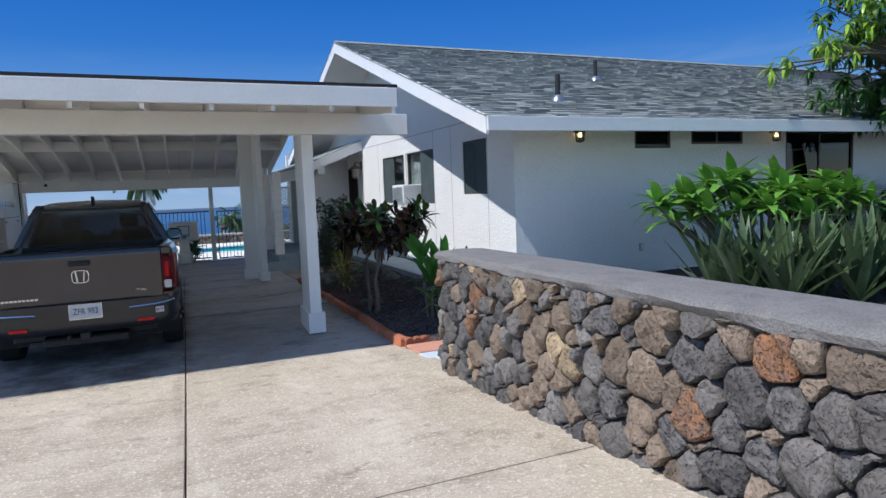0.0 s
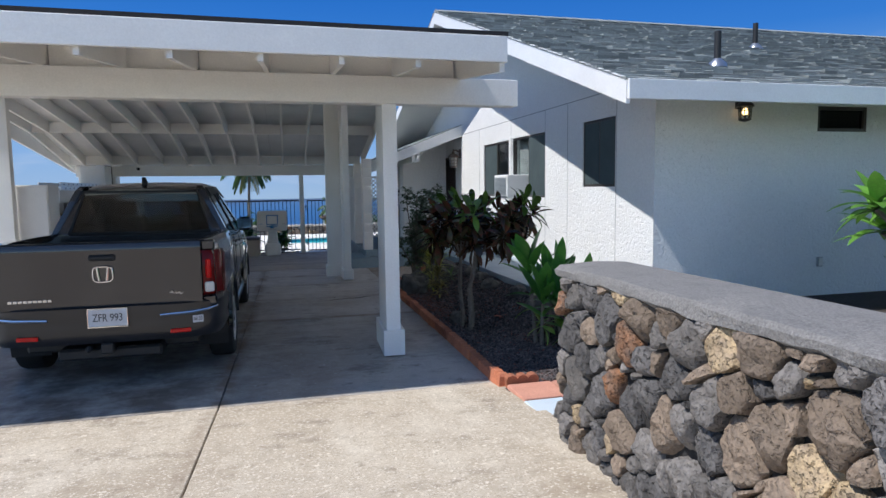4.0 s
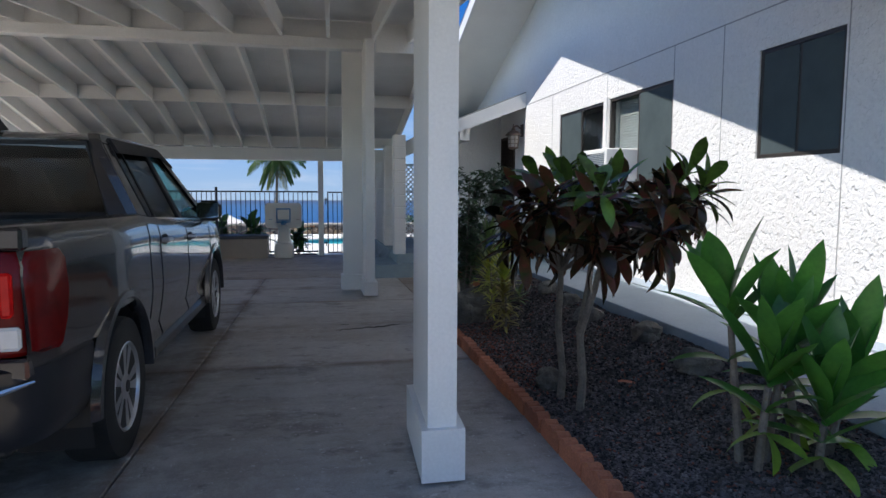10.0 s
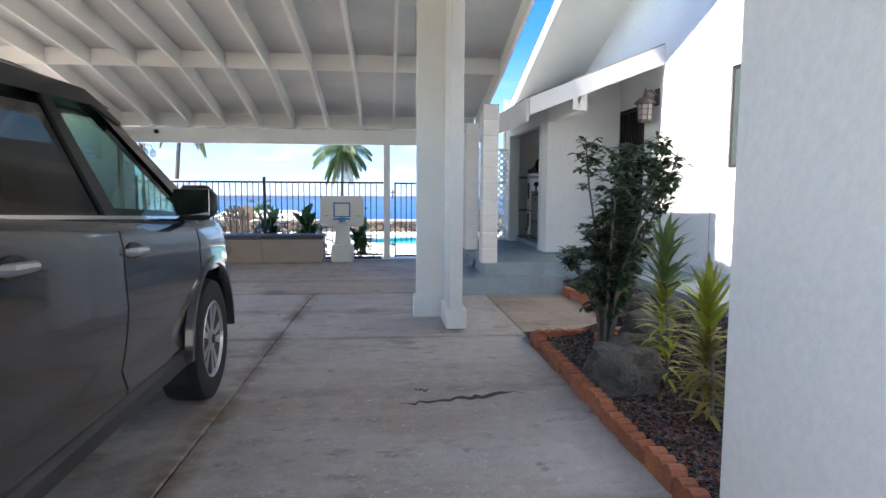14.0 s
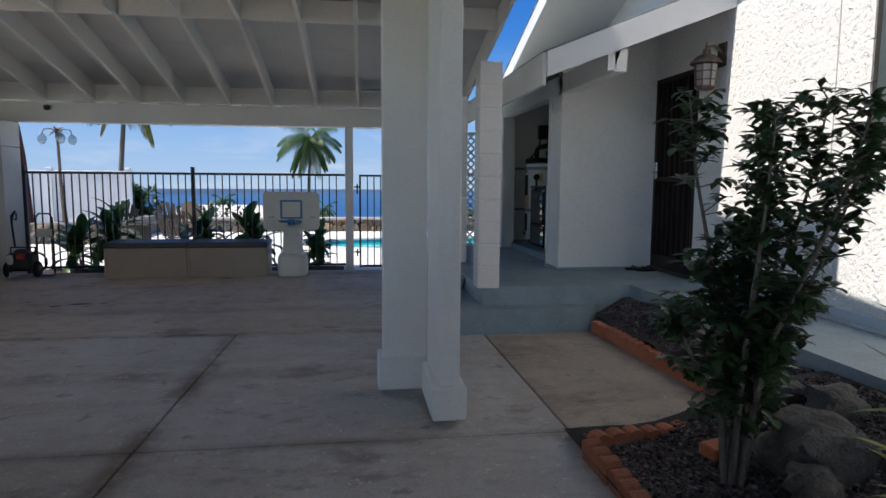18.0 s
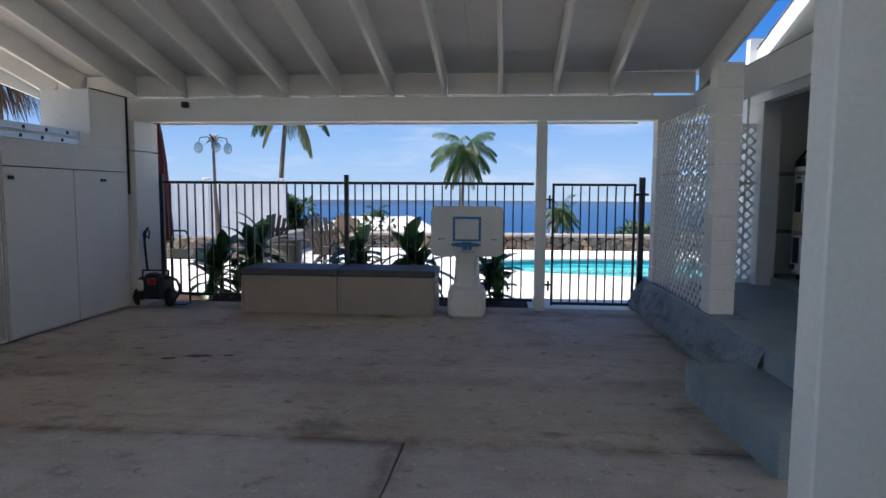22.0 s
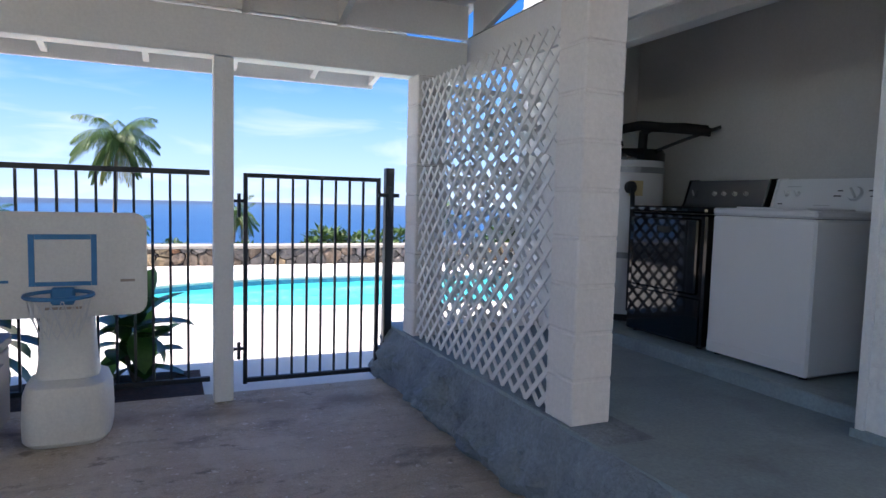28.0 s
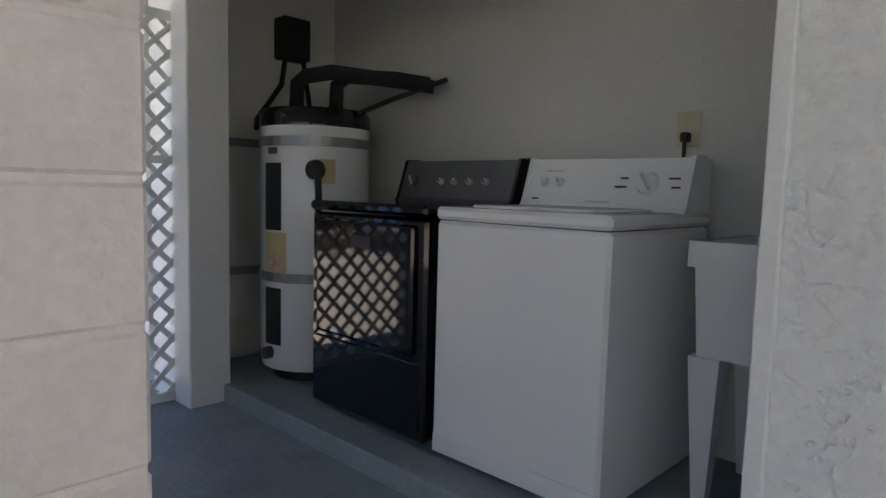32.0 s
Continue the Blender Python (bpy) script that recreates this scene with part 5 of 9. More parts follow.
part("gate_handle", Shape().box(-0.105, 0.105, -0.024, 0.004, 1.135, 1.19, 0.012).box(-0.09, 0.09, -0.032, -0.022, 1.15, 1.178, 0.006), PLASTIC, tg)
em = Shape()
ring = [(0.078 * math.copysign(abs(math.cos(a)) ** 0.55, math.cos(a)), 0.066 * math.copysign(abs(math.sin(a)) ** 0.55, math.sin(a))) for a in [2 * math.pi * k / 28 for k in range(28)]]
em.tube([(p[0], -0.008, 1.02 + p[1]) for p in ring] + [(ring[0][0], -0.008, 1.02 + ring[0][1])], 0.008, 6)
for x in (-0.034, 0.034):
    em.tube([(x * 1.25, -0.008, 1.076), (x * 0.85, -0.008, 0.965)], 0.01, 6)
part("emblem", em, CHROME, tg, "chrome maker's emblem", smooth=True)
for k in range(9):
    part("badge_bar", Shape().box(-0.73 + k * 0.037, -0.70 + k * 0.037, -0.004, 0.004, 0.80, 0.822, 0.002), CHROME, tg)


def text_part(name, words, size, m, material, parent, depth=0.002):
    cu = bpy.data.curves.new(name, "FONT")
    cu.body, cu.size, cu.extrude, cu.align_x, cu.align_y = words, size, depth, "CENTER", "CENTER"
    tmp = bpy.data.objects.new(name, cu)
    data = bpy.data.meshes.new_from_object(tmp)
    bpy.data.objects.remove(tmp)
    bpy.data.curves.remove(cu)
    data.materials.append(material)
    ob = new(name, data)
    ob.parent = parent
    ob.matrix_local = m
    return ob


text_part("badge", "AWD", 0.055, pose(0.60, 0.002, 0.825, 90, 0, 0) @ Matrix(((1.25, 0.3, 0, 0), (0, 0.62, 0, 0), (0, 0, 1, 0), (0, 0, 0, 1))), ALLOY, tg)
# bumper
half = [(0.978, 0.555), (0.974, 0.45), (0.966, 0.33), (0.945, 0.2), (0.905, 0.105), (0.84, 0.04), (0.74, 0.0), (0.6, -0.022), (0.3, -0.03)]
bp = half + [(0.0, -0.03)] + [(-x, y) for x, y in half[::-1]]
rows = []
for i, (x, y) in enumerate(bp):
    (xa, ya), (xb, yb) = bp[max(i - 1, 0)], bp[min(i + 1, len(bp) - 1)]
    d_ = Vector((xb - xa, yb - ya)).normalized()
    nx, ny = d_.y, -d_.x
    rows.append([(x + nx * k, y + ny * k, z_) for k, z_ in ((0.16, 0.755), (0.02, 0.75), (0.0, 0.735), (0.006, 0.64), (0.02, 0.58), (0.005, 0.51), (0.05, 0.42), (0.2, 0.39))])
if rows[9][0][1] < rows[9][2][1]:
    rows = [[(2 * x - p[0], 2 * y - p[1], p[2]) for p in r] for (x, y), r in zip(bp, rows)]
bumper = part("bumper", Shape().grid([r[::-1] for r in rows]), BUMPER, truck, smooth=True)
plate = part("licence_plate", Shape().box(-0.152, 0.152, -0.006, 0.0, -0.076, 0.076, 0.002), PLATE, bumper, "white licence plate in a chrome frame")
plate.matrix_local = pose(0.025, -0.034, 0.648)
fr = Shape().box(-0.16, 0.16, -0.012, 0.002, 0.074, 0.084, 0.003).box(-0.16, 0.16, -0.012, 0.002, -0.084, -0.07, 0.003).box(-0.16, -0.15, -0.012, 0.002, -0.08, 0.08, 0.003).box(0.15, 0.16, -0.012, 0.002, -0.08, 0.08, 0.003)
ob = part("plate_frame", fr, CHROME, bumper)
ob.matrix_local = pose(0.025, -0.034, 0.648)
ob = text_part("plate_number", "ZFR 993", 0.09, pose(0.025, -0.042, 0.648, 90, 0, 0) @ Matrix.Diagonal((0.76, 1.05, 1, 1)), INK, bumper)
ob = part("sticker", Shape().box(-0.045, 0.045, -0.003, 0, -0.032, 0.032), PLATE, bumper)
ob.matrix_local = pose(0.745, 0.0, 0.59, 0, 0, 18)
text_part("sticker_date", "08 23", 0.042, pose(0.745, -0.005, 0.59, 90, 0, 18) @ Matrix.Diagonal((0.78, 1.0, 1, 1)), INK, bumper)
part("hitch", Shape().box(-0.05, 0.05, -0.02, 0.2, 0.33, 0.42, 0.01).box(-0.18, -0.13, 0.0, 0.1, 0.34, 0.40, 0.02), PLASTIC, truck)
part("front_bumper", Shape().box(-0.62, 0.62, 5.2, 5.36, 0.38, 0.62, 0.05), BUMPER, truck)
# ---- plants ----
def leaf(s, base, direction, up, length, width, curl=0.5, n=5, fold=0.25, tip=0.15, peak=0.8):
    """Adds one leaf blade to a shape: a strip of quads with a folded midrib that bends down along its length."""
    d = Vector(direction).normalized()
    u = Vector(up)
    side = d.cross(u)
    if side.length < 1e-3:
        side = d.orthogonal()
    side.normalize()
    u = side.cross(d).normalized()
    p = Vector(base)
    o = len(s.v)
    for i in range(n + 1):
        t = i / n
        w = width * 0.5 * (math.sin(math.pi * min(1, (t * 0.93 + 0.07) ** peak)) ** 0.8 * (1 - tip * t) + 0.02)
        s.v += [tuple(p - side * w + u * (fold * w)), tuple(p), tuple(p + side * w + u * (fold * w))]
        a = -curl / n
        d2 = (d * math.cos(a) + u * math.sin(a)).normalized()
        u = (u * math.cos(a) - d * math.sin(a)).normalized()
        d = d2
        p = p + d * (length / n)
    for i in range(n):
        a = o + i * 3
        s.f += [(a, a + 1, a + 4, a + 3), (a + 1, a + 2, a + 5, a + 4)]


def rosette(s, rnd, at, count, length, width, lo, hi, curl=(0.3, 1.0), axis=(0, 0, 1), rise=0.0, n=5, peak=0.8):
    """Leaves round an axis; lo and hi: degrees above the horizon from the outer to the inner leaves."""
    ax = Vector(axis).normalized()
    rot = Vector((0, 0, 1)).rotation_difference(ax).to_matrix()
    for k in range(count):
        t = k / max(1, count - 1)
        a = k * 2.39996 + rnd.uniform(-0.3, 0.3)
        e = radians(lo + (hi - lo) * t + rnd.uniform(-9, 9))
        d = rot @ Vector((math.cos(a) * math.cos(e), math.sin(a) * math.cos(e), math.sin(e)))
        base = Vector(at) + ax * (rise * t)
        leaf(s, base, d, rot @ Vector((0, 0, 1)), length * rnd.uniform(0.75, 1.1), width * rnd.uniform(0.8, 1.1), rnd.uniform(*curl), n, peak=peak)


BARK = mat("grey_bark", (0.20, 0.17, 0.14), (0.13, 0.11, 0.09), 14, 0.9, bump=0.004, bscale=60, fine=0.2, fscale=60)
PALM_BARK = mat("palm_bark", (0.24, 0.20, 0.16), (0.17, 0.14, 0.11), 6, 0.9, bump=0.02, bscale=12, stretch=(1, 1, 4))
TI_GREEN = leafmat("ti_leaf", (0.09, 0.26, 0.04), (0.05, 0.17, 0.035), 0.28, trans=0.35)
TI_DARK = leafmat("ti_leaf_dark", (0.06, 0.15, 0.03), (0.022, 0.07, 0.016), 0.3, trans=0.4)
TI_PALE = leafmat("ti_leaf_pale", (0.28, 0.42, 0.05), (0.16, 0.32, 0.04), 0.35)
CROTON_RED = leafmat("croton_red", (0.105, 0.026, 0.02), (0.03, 0.045, 0.014), 0.25, 9, 0.7)
CROTON_GREEN = leafmat("croton_green", (0.11, 0.21, 0.03), (0.05, 0.085, 0.022), 0.25, 9, 0.4)
SHRUB = leafmat("shrub_leaf", (0.045, 0.09, 0.035), (0.065, 0.125, 0.045), 0.28, 12, 0.4)
CORD_A = leafmat("cordyline_green", (0.10, 0.17, 0.05), (0.15, 0.20, 0.06), 0.4, 9)
CORD_B = leafmat("cordyline_yellow", (0.45, 0.42, 0.05), (0.22, 0.30, 0.04), 0.4, 9)
CORD_G = leafmat("cordyline_gold", (0.30, 0.25, 0.05), (0.17, 0.15, 0.045), 0.5, 9)
LILY = leafmat("lily_leaf", (0.075, 0.125, 0.055), (0.135, 0.19, 0.09), 0.35, 5)
PLUM = leafmat("plumeria_leaf", (0.10, 0.25, 0.035), (0.16, 0.34, 0.05), 0.35, 6)
MANGO = leafmat("mango_leaf", (0.035, 0.10, 0.02), (0.06, 0.15, 0.025), 0.35, 4)
MANGO_NEW = leafmat("mango_new_leaf", (0.20, 0.38, 0.03), (0.30, 0.45, 0.05), 0.35, 4)
HEDGE = leafmat("hedge_leaf", (0.02, 0.05, 0.016), (0.03, 0.07, 0.02), 0.35, 8, 0.4)
FROND = leafmat("palm_frond", (0.05, 0.11, 0.025), (0.085, 0.155, 0.035), 0.45, 2)
FROND_DRY = leafmat("palm_frond_dry", (0.36, 0.30, 0.10), (0.28, 0.28, 0.08), 0.5, 2)
FARTREE = leafmat("far_tree_leaf", (0.045, 0.10, 0.025), (0.09, 0.15, 0.04), 0.5, 0.8)

rnd = random.Random(21)
# ti plants, broad green leaves
for tx, ty, label in ((3.2, 7.8, "green ti plant with broad glossy upright leaves in the bed"), (3.44, 7.68, "green ti plant with drooping pale lower leaves in the bed")):
    t = thing("ti_plant", label, "plant", (tx, ty, 0.03), group="ti plants")
    stems, green, pale = Shape(), Shape(), Shape()
    for k in range(3):
        a = k * 2.1 + rnd.uniform(-0.3, 0.3)
        h = ((0.62, 0.74, 0.5) if tx < 3.3 else (0.42, 0.56, 0.34))[k]
        q = (0.13 * math.cos(a), 0.13 * math.sin(a), h)
        stems.tube([(0.05 * math.cos(a), 0.05 * math.sin(a), -0.03), (0.09 * math.cos(a), 0.09 * math.sin(a), h * 0.5), q], [0.024, 0.02, 0.016], 7)
        rosette(green, rnd, q, 8, 0.48, 0.145, 42, 86, (-0.05, 0.4), rise=0.1, axis=(0.25 * math.cos(a), 0.25 * math.sin(a), 1), n=7, peak=1.15)
        rosette(green, rnd, (q[0], q[1], h * 0.75), 3, 0.36, 0.12, 5, 45, (0.2, 0.8), n=6, peak=1.1)
        rosette(pale, rnd, (q[0], q[1], h * 0.55), 3, 0.28, 0.10, -45, 5, (0.3, 0.9), n=5, peak=1.1)
    part("stem", stems, BARK, t, smooth=True)
    part("leaves", green, TI_GREEN, t, smooth=True)
    part("lower_leaves", pale, TI_PALE, t, "pale yellow-green lower leaves", smooth=True)

# croton tree
t = thing("croton_tree", "small croton tree with dark red and green leaves on bare stems", "tree", (2.76, 8.98, 0.03))
stems, red, green = Shape(), Shape(), Shape()
tips = []
for k, (bx, by) in enumerate(((0.0, -0.12), (0.05, -0.02), (-0.03, 0.13))):
    ex, ey = (0.10, 0.07, 0.02)[k], (-0.05, 0.02, 0.08)[k]
    top_ = Vector((bx + ex, by + ey, (0.96, 1.02, 0.90)[k]))
    part("stem", Shape().tube([(bx, by, -0.05), (bx + 0.01, by - 0.01, 0.2), (bx - 0.015, by + ey * 0.3, 0.5), (bx + ex * 0.6, by + ey * 0.8, 0.78), top_], [0.029, 0.025, 0.023, 0.021, 0.017], 9), BARK, t, smooth=True)
    for j in range(15):
        a = j * 2.39996 + k * 0.9
        r = 0.62 * rnd.uniform(0.12, 1.0) ** 0.55
        e = Vector((0.21 + math.cos(a) * r, 0.05 + math.sin(a) * r, 1.0 + rnd.uniform(0.08, 0.54) - 0.3 * r * r))
        stems.tube([top_ - Vector((0, 0, 0.04)), top_.lerp(e, 0.5) + Vector((0, 0, 0.03 - 0.08 * r)), e], [0.011, 0.008, 0.006], 5)
        tips.append(e)
for e in tips:
    out = Vector((e.x - 0.21, e.y - 0.05, 0.9))
    top_tip = e.z > 1.36
    rosette(green if top_tip or rnd.random() < 0.12 else red, rnd, e, 8, 0.27, 0.088, -5, 80, (0.2, 1.3), axis=out, rise=0.05, n=6, peak=1.55)
    rosette(red, rnd, e - Vector((0, 0, 0.05)), 6, 0.27, 0.085, -75, 5, (0.2, 1.4), rise=0.05, n=6, peak=1.55)
part("branch", stems, BARK, t, smooth=True)
part("red_leaves", red, CROTON_RED, t, "dark red and purple leaves", smooth=True)
part("green_leaves", green, CROTON_GREEN, t, "green leaves at the top", smooth=True)
s = Shape()
leaf(s, (0, 0, 0.03), (1, -0.3, 0.1), (0, 0, 1), 0.2, 0.07, 0.6, 6)
ob = whole("fallen_leaf", s, mat("fallen_leaf", (0.42, 0.10, 0.035), (0.36, 0.07, 0.03), 9, 0.6), "fallen orange-red croton leaf lying on the gravel", "leaf", smooth=True)
ob.matrix_world = pose(3.12, 9.05, bed_z(3.12, 9.05) + 0.015)

# tall shrub
t = thing("shrub", "tall narrow shrub with small dark green leaves beside the bricks", "shrub", (2.95, 12.74, 0.03))
stems, lv = Shape(), Shape()
for k in range(15):
    a = k * 2.4 + rnd.uniform(-0.3, 0.3)
    r = rnd.uniform(0.1, 0.43)
    h = rnd.uniform(1.1, 1.92) if k > 4 else rnd.uniform(0.6, 1.1)
    lean = Vector((0.22 * h / 1.8, 0.05, 0))
    tipv = Vector((r * math.cos(a), r * math.sin(a) * 0.9, 0)) + lean
    pts = [Vector((0.03 * math.cos(a), 0.03 * math.sin(a), -0.04)), tipv * 0.25 + Vector((0, 0, h * 0.38)), tipv * 0.85 + Vector((0, 0, h * 0.78)), tipv * 1.05 + Vector((0, 0, h))]
    stems.tube(pts, [0.016, 0.012, 0.007, 0.004], 6)
    for j in range(40):
        f_ = rnd.uniform(0.3, 1.0)
        i = min(2, int(f_ * 3))
        p = pts[i].lerp(pts[i + 1], f_ * 3 - i)
        b = rnd.uniform(0, 6.28)
        q = p + Vector((math.cos(b), math.sin(b), rnd.uniform(0.1, 0.8))) * rnd.uniform(0.05, 0.14)
        stems.tube([p, q], [0.004, 0.002], 4, False)
        for m_ in range(8):
            c = p.lerp(q, rnd.uniform(0.35, 1.05))
            b2 = rnd.uniform(0, 6.28)
            leaf(lv, c, (math.cos(b2), math.sin(b2), rnd.uniform(-0.4, 0.8)), (0, 0, 1), rnd.uniform(0.05, 0.085), rnd.uniform(0.034, 0.048), rnd.uniform(0.1, 0.6), 3, 0.3, peak=1.0)
part("stem", stems, BARK, t, smooth=True)
part("leaves", lv, SHRUB, t, smooth=True)

# cordylines
for cx, cy, h, mats, label in ((2.98, 11.75, 0.8, (CORD_A, CORD_B), "tall green cordyline with narrow leaves in the bed"), (2.96, 11.15, 0.58, (CORD_B, CORD_G), "golden yellow-green cordyline with dense narrow leaves in the bed")):
    t = thing("cordyline", label, "plant", (cx, cy, 0.03), group="cordylines")
    st, la, lb = Shape(), Shape(), Shape()
    top_ = Vector((0.0, 0.06, h))
    st.tube([(0.0, -0.05, -0.04), (0.02, 0.0, h * 0.5), top_], [0.014, 0.012, 0.01], 7)
    for z0, cnt, lo_ in ((h, 20, 48), (h * 0.8, 24, 22)):
        rosette(la, rnd, (0, 0.05, z0), cnt, 0.28, 0.044, lo_, 86, (-0.1, 0.9), rise=0.12, n=5)
    rosette(lb, rnd, (0, 0.04, h * 0.34), 64, 0.25, 0.036, 0, 62, (0.2, 1.0), rise=0.42 * h, n=5)
    rosette(lb, rnd, (0.01, 0.0, h * 0.1), 26, 0.22, 0.034, -5, 55, (0.2, 1.0), rise=0.24 * h, n=4)
    part("stem", st, BARK, t, smooth=True)
    part("leaves", la, mats[0], t, smooth=True)
    part("lower_leaves", lb, mats[1], t, smooth=True)
# low fringe plant near the walk
t = thing("cordyline", "thin dry-tipped cordyline sprig close to the walkway", "plant", (3.35, 11.9, 0.04), group="cordylines")
st, la = Shape(), Shape()
st.tube([(0, 0, -0.03), (0.02, 0.02, 0.2)], [0.01, 0.008], 6)
rosette(la, rnd, (0.02, 0.02, 0.16), 18, 0.22, 0.03, -10, 70, (0.2, 0.9), rise=0.1)
part("stem", st, BARK, t, smooth=True)
part("leaves", la, CORD_A, t, smooth=True)

# spider lilies behind the stone wall
for k, (x, y) in enumerate(((6.15, 5.35), (6.6, 5.2), (7.0, 5.05), (7.4, 5.3), (6.35, 4.95), (7.7, 4.9), (6.0, 5.6), (6.9, 5.5), (8.2, 5.0), (7.9, 4.5), (7.2, 4.7))):
    t = thing("spider_lily", "clump of long strap-leaved lilies behind the stone wall", "plant", (x, y, 0.3), group="lilies")
    s = Shape()
    rosette(s, rnd, (0, 0, 0), 22, 1.12, 0.13, 48, 88, (-0.05, 0.4), n=7, peak=0.9)
    part("leaves", s, LILY, t, smooth=True)
# plumeria
t = thing("plumeria", "plumeria bush with bright green whorls of leaves behind the wall", "shrub", (7.4, 6.1, 0.3))
st, lv = Shape(), Shape()
for k in range(40):
    a = k * 2.39996
    r = ((k + 0.5) / 40) ** 0.5
    e = Vector((math.cos(a) * r * 1.95, math.sin(a) * r * 0.65, 1.38 - 0.3 * r * r + rnd.uniform(-0.2, 0.12)))
    part("branch", Shape().tube([(0, 0, -0.05), (e.x * 0.5, e.y * 0.5, 0.5), e], [0.04, 0.03, 0.02], 6), BARK, t, smooth=True)
    rosette(lv, rnd, e, 13, 0.42, 0.135, -15, 60, (0.3, 1.0), rise=0.06, n=6)
part("leaves", lv, PLUM, t, smooth=True)
# dark hedge at the house front
t = thing("hedge", "dark dense hedge against the front of the house", "shrub", (13.1, 7.2, 0.3))
s = Shape()
for k in range(3200):
    d = Vector((rnd.gauss(0, 1), rnd.gauss(0, 1), rnd.gauss(0, 1))).normalized()
    p = Vector((d.x * 1.3, d.y * 0.7, 0.75 + d.z * 0.75)) * rnd.uniform(0.8, 1.03)
    leaf(s, p, d + Vector((rnd.uniform(-1, 1), rnd.uniform(-1, 1), rnd.uniform(-1, 1))), (0, 0, 1), 0.11, 0.05, 0.3, 2)
part("leaves", s, HEDGE, t, smooth=True)
part("branches", rock_shape(rnd, 1.1, 0.55, 0.62, 2, 0.2, 0.2), HEDGE, t).location = (0, 0, 0.7)
# mango tree overhanging the front
t = thing("mango_tree", "mango tree with drooping glossy leaves over the front yard", "tree", (12.5, 6.9, 0.25))
st, old, fresh = Shape(), Shape(), Shape()
st.tube([(0, 0, -0.1), (0.05, 0.0, 1.2), (-0.05, -0.1, 2.3), (-0.3, -0.2, 3.2)], [0.16, 0.13, 0.11, 0.08], 10)
for k in range(150):
    a = rnd.uniform(0, 6.28)
    r = rnd.uniform(0.35, 1.0)
    e = Vector((-0.5 + math.cos(a) * r * 1.9, -0.3 + math.sin(a) * r * 1.7, 4.0 + rnd.uniform(-1.75, 2.1) * (1.15 - 0.5 * r)))
    if e.x < -2.2 and e.z < 2.9:
        e.z = 2.9 + rnd.uniform(0, 0.3)
    st.tube([(-0.2, -0.15, 2.7), Vector((-0.3, -0.2, 3.0)).lerp(e, 0.55) + Vector((0, 0, 0.2)), e], [0.05, 0.03, 0.012], 6)
    for j in range(4):
        q = e + Vector((rnd.uniform(-0.3, 0.3), rnd.uniform(-0.3, 0.3), rnd.uniform(-0.3, 0.2)))
        rosette(fresh if e.z > 3.9 and e.x < -0.8 and rnd.random() < 0.6 else old, rnd, q, 12, 0.27, 0.062, -75, 35, (0.2, 1.0), rise=0.08, n=4)
for bx, bz in ((-3.9, 3.15), (-3.5, 3.3), (-3.0, 3.5), (-2.6, 3.4), (-3.3, 3.45), (-2.8, 3.9), (-2.3, 3.8)):
    e = Vector((bx, -0.1 + rnd.uniform(-0.3, 0.3), bz))
    st.tube([(-0.3, -0.2, 3.0), (bx * 0.5, -0.1, 3.5), e], [0.05, 0.03, 0.012], 6)
    rosette(fresh, rnd, e, 16, 0.30, 0.065, -80, 30, (0.2, 1.0), rise=0.1, n=4)
part("trunk", st, BARK, t, smooth=True)
part("crown", old, MANGO, t, smooth=True)
part("new_leaves", fresh, MANGO_NEW, t, "bright yellow-green new leaves", smooth=True)

# ti plants behind the pool fence
for x, y, h, L in ((-2.86, 20.95, 0.12, 0.52), (-2.4, 21.0, 0.34, 0.58), (-1.06, 20.85, 0.26, 0.52), (-0.27, 20.85, 0.30, 0.54), (0.78, 20.9, 0.10, 0.40)):
    t = thing("ti_plant", "broad-leaved green ti plant in the strip behind the pool fence", "plant", (x, y, -0.1), group="ti plants behind the fence")
    st, lv = Shape(), Shape()
    for k in range(3):
        a = rnd.uniform(0, 6.28)
        q = (0.09 * math.cos(a), 0.09 * math.sin(a), h + 0.13 * k)
        st.tube([(0, 0, -0.03), (q[0] * 0.5, q[1] * 0.5, h * 0.5), q], [0.02, 0.018, 0.015], 6)
        rosette(lv, rnd, q, 13, L * 0.95, 0.20, -15, 80, (0.2, 1.5), rise=0.16, n=6, peak=1.25)
    part("stem", st, BARK, t, smooth=True)
    part("leaves", lv, TI_DARK, t, smooth=True)


